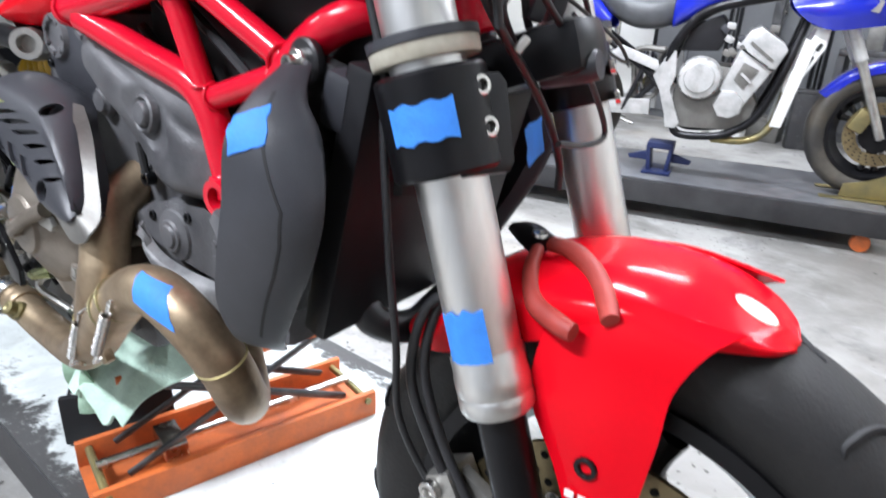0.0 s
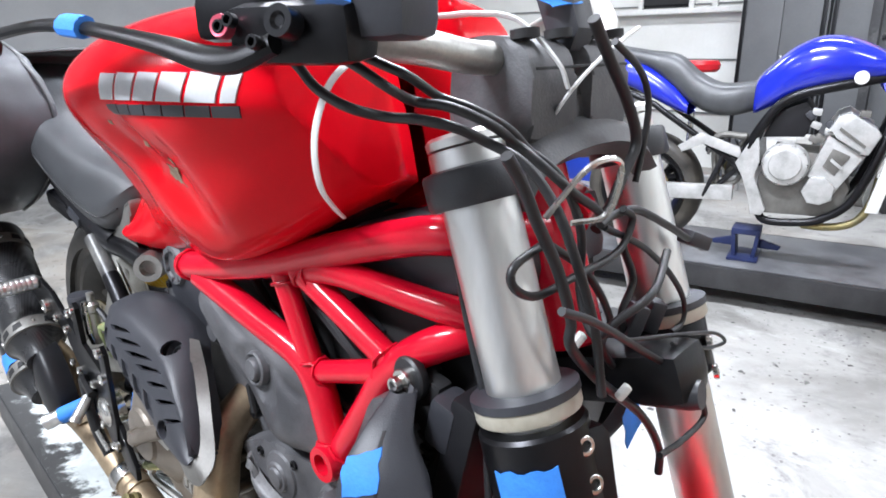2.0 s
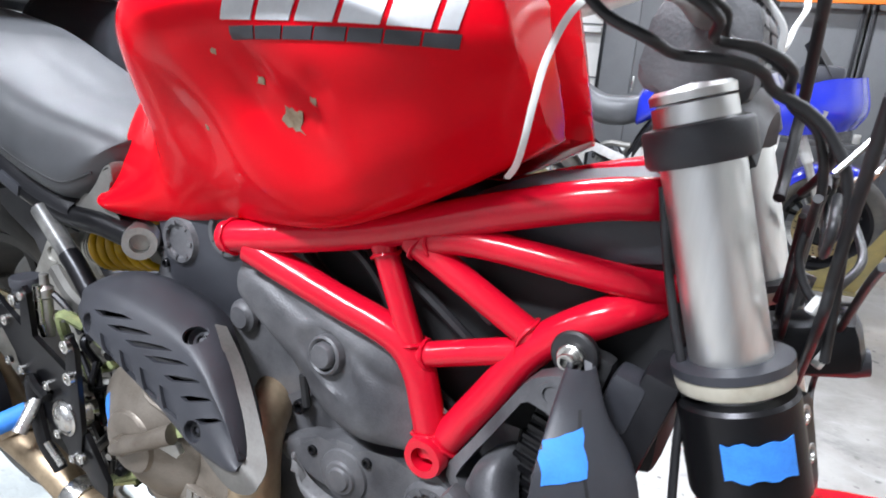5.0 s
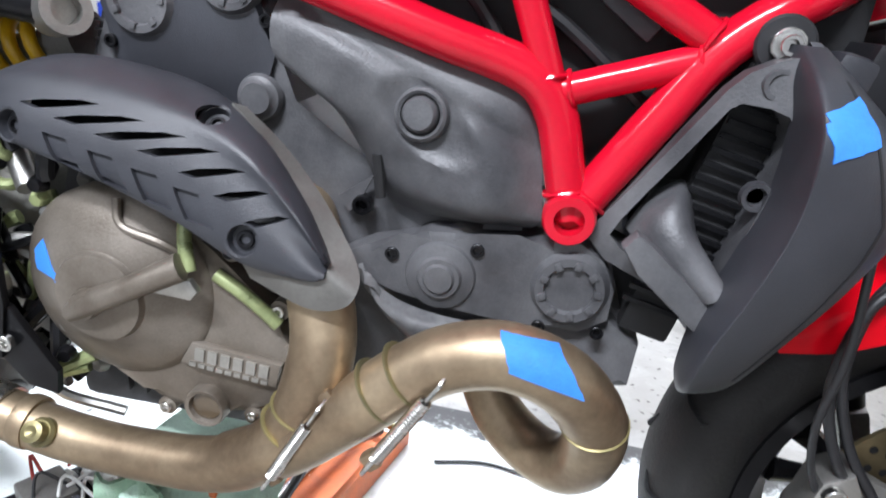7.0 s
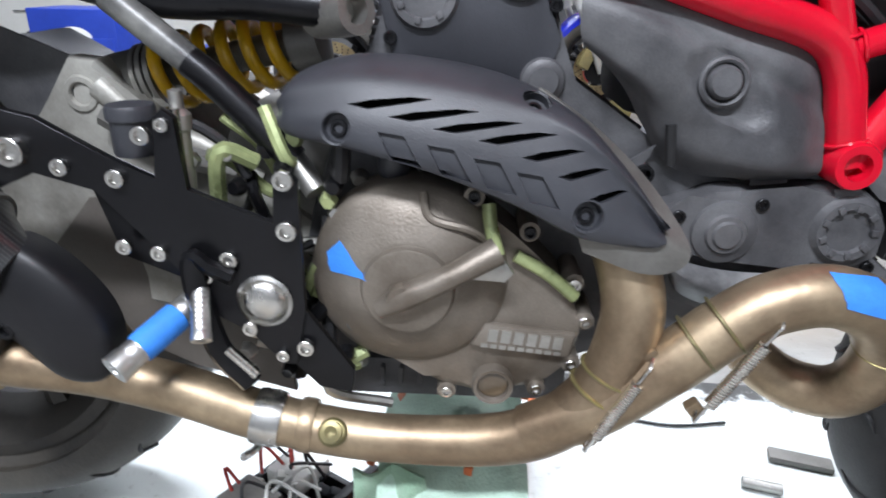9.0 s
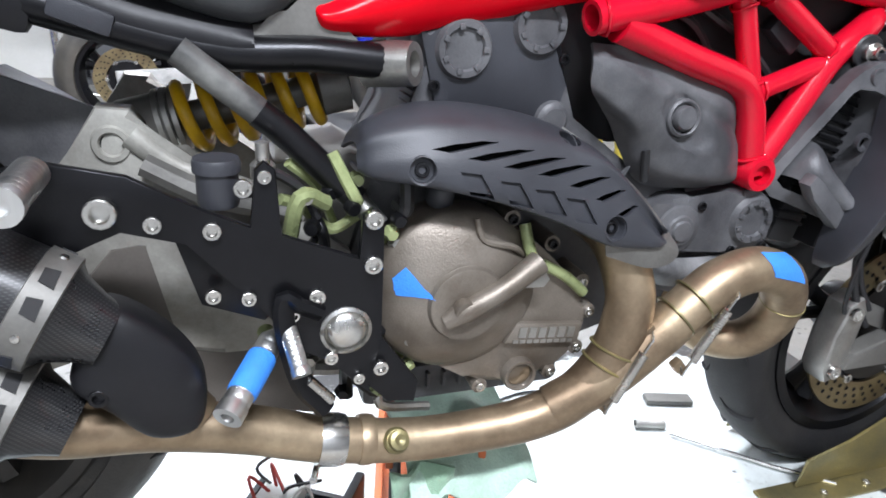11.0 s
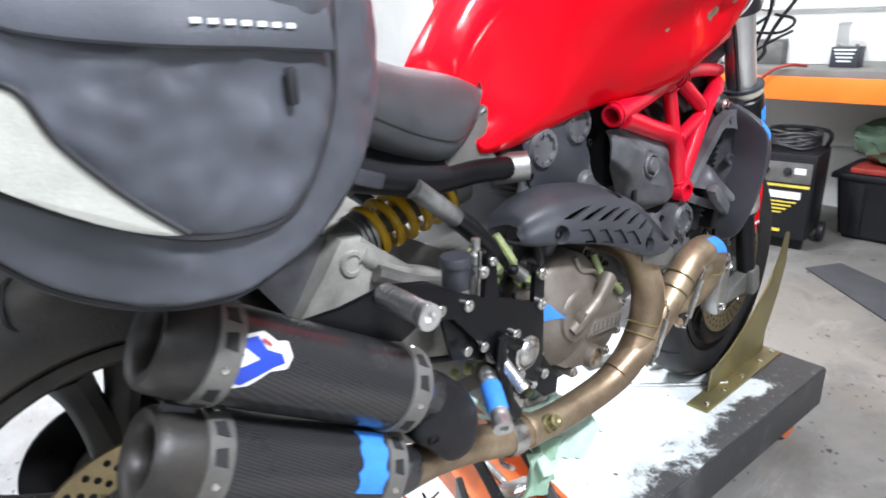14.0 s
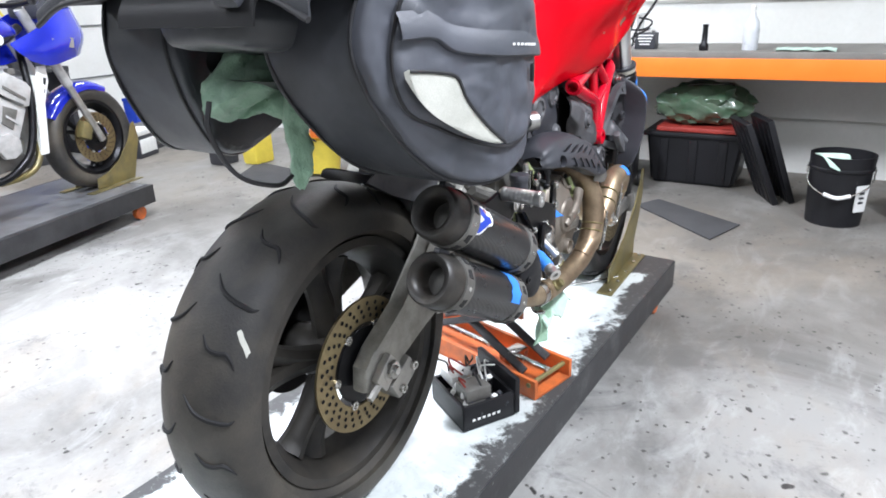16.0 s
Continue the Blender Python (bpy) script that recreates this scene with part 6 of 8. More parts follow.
up_sil, up_m, up_L = silencer((0.243, -0.207, 0.729), (-0.012, -0.182, 0.88), 0.047, 1)
lo_sil, lo_m, lo_L = silencer((0.205, -0.205, 0.642), (-0.038, -0.184, 0.776), 0.047, 1)


def wrap(parent, m, r, ang0, ang1, h0, h1, mat, name, label, notch=0.0, skew=0.0):
    """A thin label lying round a cylinder."""
    bm = bmesh.new()
    k = 10
    rows = []
    for i in range(k + 1):
        f = i / k
        a = math.radians(ang0 + (ang1 - ang0) * f)
        w = notch * 0.45 * (math.sin(f * 17) + noise.noise(Vector((f * 9, ang0, h0 * 40))))
        rows.append([bm.verts.new(m @ Vector((rr * math.cos(a), rr * math.sin(a), h))) for h, rr in ((h0 + w + skew * f, r + 0.0005), (h0 + w + skew * f, r + 0.0016), (h1 - w + skew * f, r + 0.0016), (h1 - w + skew * f, r + 0.0005))])
    for p, q in zip(rows, rows[1:]):
        for j in range(3):
            bm.faces.new((p[j], p[j + 1], q[j + 1], q[j]))
    return part(name, bm, mat, parent, label)


# angle of the outward (-y) side on each silencer
def outward(m):
    v = m.to_3x3().inverted() @ Vector((0, -1, 0.25))
    return math.degrees(math.atan2(v.y, v.x))


ou, ol = outward(up_m), outward(lo_m)
def emblem(outline, r, mat, name, label):
    """A flat shape given as (degrees from the outward side, distance from the mouth), laid round the upper silencer."""
    bm = bmesh.new()
    f = bm.faces.new([bm.verts.new((math.radians(a), h, 0)) for a, h in outline])
    bmesh.ops.triangulate(bm, faces=[f])
    bmesh.ops.subdivide_edges(bm, edges=list(bm.edges), cuts=4, use_grid_fill=True)
    for v in bm.verts:
        a = math.radians(ou) + v.co.x
        v.co = up_m @ Vector((r * math.cos(a), r * math.sin(a), up_L - v.co.y))
    return part(name, bm, mat, up_sil, label)


emblem([(22, 0.06), (35, 0.084), (26, 0.097), (29, 0.108), (12, 0.1145), (-2, 0.111), (-8, 0.0955), (-28, 0.081), (-34, 0.0685), (-24, 0.0575), (-8, 0.06), (4, 0.069), (12, 0.064)], 0.0472, PRINTWHITE, "logo_patch", "white outline of the decal")
emblem([(20, 0.065), (27, 0.078), (14, 0.089), (13, 0.104), (4, 0.1085), (-2, 0.099), (-14, 0.087), (-28, 0.074), (-27, 0.064), (-12, 0.065), (3, 0.083), (12, 0.067)], 0.0478, BLUEPLASTIC, "logo_shape", "blue bird-like shape of the decal")
emblem([(27, 0.083), (21, 0.093), (17, 0.091), (22, 0.082)], 0.0482, PLIERS, "logo_bar", "red spot of the decal")
wrap(lo_sil, lo_m, 0.047, ol - 20, ol + 60, 0.036, 0.07, TAPE, "tape", "torn blue masking tape", 0.006)
GUARD = [(0.263, 0.738), (0.294, 0.73), (0.33, 0.692), (0.345, 0.651), (0.335, 0.609), (0.298, 0.606), (0.266, 0.639), (0.241, 0.666), (0.245, 0.694)]
guard = part("heel_guard", skin([[(0.292 + (x - 0.292) * k, y, 0.672 + (z - 0.672) * k) for x, z in GUARD] for k, y in ((0.97, -0.185), (1.0, -0.205), (0.95, -0.218), (0.7, -0.226), (0.35, -0.23), (0.05, -0.231))], 4, 5, closed=True, cap=True), TOTEBLACK, bike, "black rubbery silencer guard")
bolt((0.262, -0.224, 0.662), (0, -1, 0.05), 0.008, guard, 0.005, dark=True)

# footpeg bracket plates
bracket = part("footpeg_bracket", plate([(0.06, 0.8), (0.06, 0.845), (0.179, 0.841), (0.241, 0.85), (0.297, 0.838), (0.353, 0.806), (0.392, 0.787), (0.396, 0.84), (0.404, 0.848), (0.414, 0.84), (0.416, 0.779), (0.489, 0.75), (0.49, 0.795), (0.5, 0.802), (0.511, 0.79), (0.511, 0.667), (0.5, 0.612), (0.487, 0.612), (0.461, 0.645), (0.43, 0.66), (0.395, 0.712), (0.338, 0.778), (0.288, 0.792), (0.247, 0.772), (0.2, 0.778), (0.12, 0.79)], 0.008, side(-0.176), 0.0012), BLACKMETAL, bike, "black anodised footpeg bracket plate")
part("lower_plate", plate([(0.49, 0.67), (0.511, 0.665), (0.553, 0.605), (0.55, 0.58), (0.52, 0.585), (0.497, 0.61)], 0.008, side(-0.172), 0.0012), BLACKMETAL, bracket)
part("stay_plate", plate([(0.328, 0.774), (0.371, 0.763), (0.41, 0.7), (0.4, 0.69), (0.345, 0.712)], 0.006, side(-0.165), 0.001), BLACKMETAL, bracket)
for x, z, r in ((0.276, 0.81, 0.013), (0.313, 0.797, 0.0075), (0.359, 0.789, 0.008), (0.404, 0.835, 0.006), (0.5, 0.792, 0.009), (0.5, 0.747, 0.009), (0.356, 0.727, 0.007), (0.386, 0.722, 0.007), (0.447, 0.718, 0.008), (0.46, 0.65, 0.007), (0.51, 0.632, 0.008), (0.437, 0.618, 0.01), (0.386, 0.826, 0.008), (0.488, 0.622, 0.006), (0.425, 0.7, 0.006)):
    bolt((x, -0.184, z), (0, -1, 0), r, bracket, r * 0.8)
part("pivot_ring", lathe([(0.0001, 0.012), (0.012, 0.0125), (0.0185, 0.009), (0.021, 0.004), (0.022, 0.008), (0.0255, 0.006), (0.0265, -0.02)], towards((0.475, -0.18, 0.678), (0, -1, 0)), 28), STEEL, bracket, "polished swingarm pivot cap")


def peg(a, b, r, mat, name, label):
    a, b = Vector(a), Vector(b)
    L = (b - a).length
    prof = [(r * 0.5, 0)]
    k = 8
    for i in range(k):
        h = L * (0.1 + 0.75 * i / k)
        prof += [(r, h), (r, h + L * 0.08), (r * 0.985, h + L * 0.085)]
    prof += [(r * 1.08, L * 0.88), (r * 1.08, L), (r * 0.5, L), (r * 0.45, L - 0.006), (0.0001, L - 0.006)]
    return part(name, lathe(prof, towards(a, b - a), 20), mat, bracket, label)


peg((0.233, -0.178, 0.844), (0.231, -0.265, 0.842), 0.0135, FORKALU, "footpeg", "knurled bare aluminium footpeg")
peg((0.41, -0.165, 0.672), (0.361, -0.245, 0.638), 0.0125, FORKALU, "footpeg", "aluminium footpeg wrapped with tape")
p0, p1 = Vector((0.41, -0.165, 0.672)), Vector((0.361, -0.245, 0.638))
part("tape", lathe([(0.0135, -0.022), (0.0142, -0.018), (0.0142, 0.018), (0.0135, 0.022)], towards(p0.lerp(p1, 0.52), p1 - p0), 18), TAPE, bracket, "blue masking tape round the peg")
peg((0.418, -0.185, 0.693), (0.428, -0.22, 0.655), 0.0085, FORKALU, "pedal_tip", "small aluminium pedal tip")
pedal = part("brake_pedal", tube([(0.45, -0.19, 0.702), (0.43, -0.19, 0.712), (0.418, -0.19, 0.72), (0.417, -0.19, 0.69), (0.43, -0.19, 0.63), (0.455, -0.185, 0.59)], 0.0075, 8, squash=1.5), BLACKMETAL, bracket)
for p, q in (((0.437, -0.19, 0.63), (0.46, -0.185, 0.6)), ((0.405, -0.165, 0.845), (0.405, -0.165, 0.79)), ((0.405, -0.165, 0.79), (0.404, -0.16, 0.77))):
    part("pushrod", tube([p, q], 0.006, 10, 1), STEEL, bracket)
cyl = part("rear_master_cylinder", lathe([(0.0001, 0), (0.008, 0), (0.009, 0.02), (0.0085, 0.025), (0.0085, 0.055), (0.011, 0.058), (0.011, 0.07), (0.006, 0.075), (0.006, 0.09), (0.0001, 0.092)], towards((0.405, -0.155, 0.768), (0, 0, 1)), 16), ALU, bracket, "aluminium rear master cylinder")
part("fluid_reservoir", lathe([(0.0001, 0), (0.017, 0), (0.018, 0.003), (0.018, 0.03), (0.0205, 0.031), (0.0205, 0.04), (0.019, 0.043), (0.0001, 0.043)], towards((0.366, -0.158, 0.803), (0, 0, 1)), 24), BLACKPLASTIC, bracket, "black brake fluid reservoir")
part("reservoir_hose", tube([(0.384, -0.158, 0.812), (0.4, -0.155, 0.815), (0.41, -0.15, 0.83), (0.44, -0.145, 0.81), (0.455, -0.14, 0.78)], 0.005, 8), CABLE, bracket)
for pts, r, mt in (([(0.42, -0.14, 0.8), (0.44, -0.13, 0.79), (0.47, -0.12, 0.76), (0.5, -0.11, 0.77)], 0.006, OIL), ([(0.43, -0.12, 0.83), (0.46, -0.11, 0.8), (0.48, -0.1, 0.75)], 0.005, OIL), ([(0.3, -0.08, 0.82), (0.36, -0.09, 0.79), (0.43, -0.09, 0.77)], 0.012, GREYALU), ([(0.42, -0.12, 0.72), (0.46, -0.13, 0.7), (0.5, -0.12, 0.64)], 0.006, OIL), ([(0.35, -0.1, 0.68), (0.42, -0.11, 0.67), (0.5, -0.1, 0.69)], 0.005, CABLE), ([(0.52, -0.12, 0.76), (0.54, -0.13, 0.72), (0.535, -0.13, 0.66), (0.55, -0.12, 0.6)], 0.005, OIL)):
    part("linkage", tube(pts, r, 8), mt, bracket, "oily linkage rod" if mt is OIL else "")
random.seed(4)
for i in range(34):
    x, z = random.uniform(0.4, 0.56), random.uniform(0.57, 0.82)
    part("oily_fitting", lathe([(0.0001, 0.01), (0.006, 0.01), (0.008, 0.006), (0.009, 0)], towards((x, random.uniform(-0.15, -0.105), z), (random.uniform(-0.3, 0.3), -1, random.uniform(-0.3, 0.3))), random.choice((6, 10, 12))), random.choice((OIL, ALU, ALU, BLACKMETAL)), engine)
for i in range(26):
    x, z = random.uniform(0.43, 0.56), random.uniform(0.57, 0.8)
    p = Vector((x, random.uniform(-0.14, -0.1), z))
    part("hidden_fitting", tube([p, p + Vector((random.uniform(-0.04, 0.04), -0.015, random.uniform(-0.04, 0.04))), p + Vector((random.uniform(-0.05, 0.05), 0, random.uniform(-0.06, 0.06)))], random.uniform(0.004, 0.009), 8), random.choice((CABLE, BLACKMETAL, BLACKMETAL, ALU, OIL)), engine)
part("gearbox_case", plate([(0.4, 0.62), (0.44, 0.57), (0.53, 0.57), (0.55, 0.7), (0.55, 0.8), (0.5, 0.83), (0.42, 0.82), (0.4, 0.74)], 0.16, side(0.08), 0.012), GREYALU, engine, "grimy grey gearbox casting")

# patches of blue masking tape, named as parts of what they stick to
def patch(p, n, w, h, spin, parent, wobble=0.12):
    random.seed(int(w * 1e4 + h * 1e5))
    pts = []
    for i in range(4):
        (x0, y0), (x1, y1) = ((-w, -h), (w, -h), (w, h), (-w, h))[i], ((w, -h), (w, h), (-w, h), (-w, -h))[i]
        for k in range(4):
            pts.append(((x0 + (x1 - x0) * k / 4) * (1 + random.uniform(-wobble, wobble)), (y0 + (y1 - y0) * k / 4) * (1 + random.uniform(-wobble, wobble))))
    return part("tape", plate(pts, 0.0008, towards(p, n, spin)), TAPE, parent, "torn blue masking tape")


def curved_patch(c, axis, r, a0, a1, h0, h1, parent, notch=0.003):
    m = towards(c, axis)
    return wrap(parent, m, r, a0, a1, h0, h1, TAPE, "tape", "torn blue masking tape", notch)


def angle_on(c, axis, d):
    v = towards(c, axis).to_3x3().inverted() @ Vector(d)
    return math.degrees(math.atan2(v.y, v.x))


ca = fork_at(0.88, 1)
aa = angle_on(ca, FDIR, (0.45, -0.9, 0.1))
curved_patch(ca, FDIR, 0.0445, aa - 38, aa + 28, 0.028, 0.056, lower)
fa = fork_at(0.715, 1)
fb = angle_on(fa, FDIR, (0.28, -0.96, 0))
curved_patch(fa, FDIR, 0.0298, fb - 46, fb + 28, 0.024, 0.068, lower, 0.005)
dome = bpy.data.objects["clutch_dome"]
drape(dome, [(0.527, -0.2, 0.716), (0.54, -0.2, 0.729), (0.566, -0.2, 0.7), (0.53, -0.2, 0.699)], (0, 1, 0), TAPE, "tape", "blue masking tape triangle", 0.001, 6, 6, 0.05)
drape(bpy.data.objects["front_pipe"], [(0.955, -0.25, 0.752), (1.0, -0.25, 0.748), (1.026, -0.25, 0.705), (0.967, -0.25, 0.72)], (0, 0.92, -0.35), TAPE, "tape", "blue masking tape on the pipe", 0.0008, 10, 7, 0.03)
drape(shrouds[0], [(1.132, -0.205, 0.915), (1.158, -0.185, 0.927), (1.173, -0.205, 0.901), (1.143, -0.215, 0.889)], (-0.25, 0.96, -0.15), TAPE, "tape", "torn blue masking tape", 0.0012, 10, 6, 0.08)
patch((1.255, 0.06, 0.88), (0.9, 0.1, 0.1), 0.02, 0.02, 10, lower)
patch((1.185, 0.005, 1.272), (0.3, -0.2, 1), 0.016, 0.014, 20, bar)

# ---- saddlebags ----
def saddlebag(s, mid):
    """s is 1 for the bike's right side; mid is where its middle lies."""
    def fy(x, z):
        flat = -0.274 - (0.47 * x if x < 0 else 0.25 * x - 2.0 * x * x)
        return mid + (flat - mid) * s + 0.02 * s * max(0.0, z - 1.05)
    base = fy(0, 0.93)
    bag = thing("saddlebag", "black fabric motorcycle saddlebag with pale reflective panel" if s > 0 else "black fabric motorcycle saddlebag behind the seat", "saddlebag", pose(-0.02, base + 0.08 * s, 0.93), "saddlebags", placed=True)
    prof = [(-0.165, 1.2), (-0.182, 1.14), (-0.17, 1.085), (-0.145, 1.037), (-0.11, 0.99), (-0.075, 0.957), (-0.03, 0.937), (0.02, 0.932), (0.06, 0.942), (0.11, 0.965), (0.158, 1.003), (0.187, 1.045), (0.198, 1.09), (0.19, 1.16), (0.14, 1.23), (-0.02, 1.26), (-0.12, 1.245)]
    cx, cz = 0.0, 1.1

    def loop(k, out):
        return [(cx + (x - cx) * k, fy(cx + (x - cx) * k, cz + (z - cz) * k) + out * s, cz + (z - cz) * k) for x, z in prof]
    sk = skin([loop(0.9, 0.165), loop(0.99, 0.15), loop(1.01, 0.08), loop(1.0, 0.012), loop(0.985, 0.0), loop(0.95, -0.004)], 9, 8, closed=True, cap=True)
    for v in sk.verts:
        v.co.y += 0.006 * noise.noise(v.co * 17) + 0.0025 * noise.noise(v.co * 55)
        v.co.x += 0.004 * noise.noise(v.co * 15 + Vector((4, 4, 4)))
    shell = part("shell", sk, BAG, bag)
    fk = skin([loop(0.992, 0.004), loop(0.975, -0.006), loop(0.93, -0.009), loop(0.8, -0.01), loop(0.55, -0.01)], 6, 8, closed=True)
    for v in fk.verts:
        v.co.y += s * (0.006 * noise.noise(v.co * 21) + 0.0025 * noise.noise(v.co * 55))
    part("front_panel", fk, BAGLIT, bag, "front fabric panel, lighter colour for the light on it")
    part("piping", tube(spline(loop(1.003, 0.004), 4, True) + [Vector(loop(1.003, 0.004)[0])], 0.0032, 6, 1), CABLE, bag, "black piping")
    part("inner_piping", tube(spline(loop(1.0, 0.145), 4, True) + [Vector(loop(1.0, 0.145)[0])], 0.003, 6, 1), CABLE, bag)

    def on(pts, out):
        return [(x, fy(x, z) - out * s, z) for x, z in pts]
    pocket = [(-0.14, 1.165), (-0.15, 1.11), (-0.135, 1.055), (-0.09, 1.025), (-0.04, 1.0), (0.012, 0.984), (0.066, 0.985), (0.098, 1.012), (0.124, 1.06), (0.132, 1.11), (0.124, 1.17), (0.06, 1.21), (-0.06, 1.215), (-0.12, 1.2)]
    ring0, ring1, ring2 = on(pocket, 0.0), on([(cx + (x - cx) * 0.985, cz + (z - cz) * 0.985) for x, z in pocket], 0.014), on([(cx + (x - cx) * 0.9, cz + (z - cz) * 0.9) for x, z in pocket], 0.02)
    inner = [on([(cx + (x - cx) * k, cz + (z - cz) * k) for x, z in pocket], 0.02) for k in (0.7, 0.45, 0.2, 0.03)]
    pk = skin([ring0, ring1, ring2] + inner, 5, 8, closed=True, cap=True)
    for v in pk.verts:
        v.co.y += s * (0.006 * noise.noise(Vector((v.co.x * 16, v.co.y * 16, v.co.z * 26))) + 0.003 * noise.noise(v.co * 55))
    part("pocket", pk, BAGLIT, bag)
    part("pocket_piping", tube(spline(ring1, 4, True) + [Vector(ring1[0])], 0.0028, 6, 1), CABLE, bag)

    def panel(name, pts, out, mat, label=""):
        bm = bmesh.new()
        pts = spline([(x, z, 0) for x, z in pts], 4, True)
        bm.faces.new([bm.verts.new((p.x, fy(p.x, p.y) - out * s, p.y)) for p in pts])
        geo = bmesh.ops.solidify(bm, geom=list(bm.faces), thickness=0.003)
        return part(name, bm, mat, bag, label)
    if s > 0:
        panel("reflective_panel", [(-0.148, 1.104), (-0.107, 1.1), (-0.078, 1.09), (-0.064, 1.06), (-0.035, 1.025), (-0.006, 0.996), (-0.04, 1.003), (-0.085, 1.028), (-0.122, 1.058)], 0.032, REFLECT, "pale reflective fabric panel")
        edge = spline([(-0.14, 1.104, 0), (-0.105, 1.1, 0), (-0.076, 1.091, 0), (-0.062, 1.06, 0), (-0.034, 1.024, 0), (-0.004, 0.995, 0)], 5)
        part("panel_piping", tube([(p.x, fy(p.x, p.y) - 0.032, p.y) for p in edge], 0.0024, 6, 1), CABLE, bag)
        band = spline([(-0.143, 1.14, 0), (-0.1, 1.14, 0), (-0.07, 1.122, 0), (-0.01, 1.112, 0), (0.06, 1.107, 0), (0.12, 1.102, 0)], 5)
        part("flap_edge", skin([[(p.x, fy(p.x, p.y) - 0.02, p.y + 0.034) for p in band], [(p.x, fy(p.x, p.y) - 0.0255, p.y + 0.02) for p in band], [(p.x, fy(p.x, p.y) - 0.028, p.y + 0.002) for p in band], [(p.x, fy(p.x, p.y) - 0.02, p.y) for p in band]], 3, 1), BAGLIT, bag, "folded fabric flap")
        part("zip_pull", box((0.008, 0.006, 0.026), pose(0.08, fy(0.08, 1.082) - 0.026, 1.082, 0, 0, 4), 0.003), CABLE, bag)
        for i in range(7):
            part("brand_bar", box((0.006, 0.001, 0.0035), Matrix.Translation((0.02 + i * 0.0105, fy(0.02 + i * 0.0105, 1.128) - 0.0285, 1.126 - i * 0.0008)) @ pose(0, 0, 0, 0, 0, -4)), PRINTWHITE, bag)
    return bag


saddlebag(1, 0.06)
saddlebag(-1, 0.06)
strap = thing("bag_strap", "broad black fabric strap over the seat", "strap", pose(-0.1, 0.06, 1.2), placed=True)
SPAN = ((-0.2, 1.2), (-0.14, 1.226), (-0.06, 1.234), (0.06, 1.238), (0.16, 1.234), (0.25, 1.226), (0.32, 1.2))
part("webbing", skin([[(x, y, z + dz) for x, dz in ((-0.27, -0.03), (-0.262, -0.006), (-0.2, 0.0), (0.05, 0.0))] for y, z in SPAN], 5, 4, thick=0.004), BAG, strap)
for x, dz in ((-0.27, -0.03), (0.05, 0.0)):
    part("binding", tube([(x, y, z + dz) for y, z in SPAN], 0.004, 8), CABLE, strap, "black edge binding")
# added black sheet: shade between the bags, hiding the seat's tail
part("gap_sheet", skin([[(-0.27, y, 1.2), (-0.28, y, 1.185), (-0.284, y, 1.165)] for y in (-0.13, -0.07, 0.0, 0.06, 0.11)], 4, 4, thick=0.004), SHADEBLACK, strap, "black sheet standing in for the shade between the bags")
part("buckle", box((0.05, 0.035, 0.014), pose(-0.272, -0.1, 1.205, 0, -40, 0), 0.004), BLACKPLASTIC, strap, "black plastic buckle")

# towel hanging from the tail
TW, TR, TD = Vector((-0.1, 0.075, 0.0)), Vector((0.73, -0.68, 0)), Vector((0.68, 0.73, 0))


def towel_loop(u, z0, z1, deep):
    """A loop round the bundle at u along its length, from height z0 to z1."""
    zc, h = (z0 + z1) / 2, (z1 - z0) / 2
    return [TW + TR * u + TD * (deep * math.cos(a) * (0.8 + 0.2 * math.sin(3 * a + 40 * u))) + Vector((0, 0, zc + h * math.sin(a))) for a in (k * math.tau / 10 for k in range(10))]


tbm = skin([towel_loop(u, z0, z1, deep) for u, z0, z1, deep in ((-0.079, 1.055, 1.067, 0.006), (-0.074, 1.038, 1.08, 0.025), (-0.05, 1.024, 1.104, 0.04), (-0.02, 1.026, 1.13, 0.048), (0.012, 1.03, 1.122, 0.046), (0.045, 1.018, 1.128, 0.045), (0.075, 1.03, 1.106, 0.035), (0.086, 1.05, 1.08, 0.012))], 8, 8, closed=True, cap=True)
for v in tbm.verts:
    u, w, d = (v.co - TW).dot(TR), v.co.z - 1.075, (v.co - TW).dot(TD)
    across = -0.447 * (u + 0.05) + 0.894 * (w + 0.04)
    if d < 0:
        # a thick roll rising along the front, and the hollow above it
        v.co -= TD * 0.018 * math.exp(-((across - 0.014) / 0.014) ** 2)
        v.co += TD * 0.028 * math.exp(-((across - 0.046) / 0.011) ** 2 - ((u + 0.005) / 0.03) ** 2)
        v.co += TD * 0.012 * math.exp(-((across + 0.012) / 0.006) ** 2)
tail_end = [(0.066, 1.1, -0.026, 0.026), (0.062, 1.05, -0.046, 0.024), (0.054, 1.015, -0.045, 0.02), (0.056, 0.97, -0.042, 0.019), (0.053, 0.942, -0.045, 0.016), (0.05, 0.922, -0.048, 0.011), (0.048, 0.914, -0.05, 0.004)]
skin([[TW + TR * (u + r * math.cos(a)) + TD * (d + 0.6 * r * math.sin(a) * (1 + 0.5 * math.cos(2 * a))) + Vector((0, 0, z)) for a in (k * math.tau / 8 for k in range(8))] for u, z, d, r in tail_end], 9, 8, closed=True, cap=True, bm=tbm)
for v in tbm.verts:
    v.co += Vector((noise.noise(v.co * 42), noise.noise(v.co * 42 + Vector((7, 0, 0))), noise.noise(v.co * 42 + Vector((0, 9, 0))))) * 0.007
    v.co += Vector((noise.noise(v.co * 230), noise.noise(v.co * 230 + Vector((7, 0, 0))), noise.noise(v.co * 230 + Vector((0, 9, 0))))) * 0.002
solid("towel", tbm, GREENCLOTH, "crumpled green cloth stuffed under the tail", "towel")
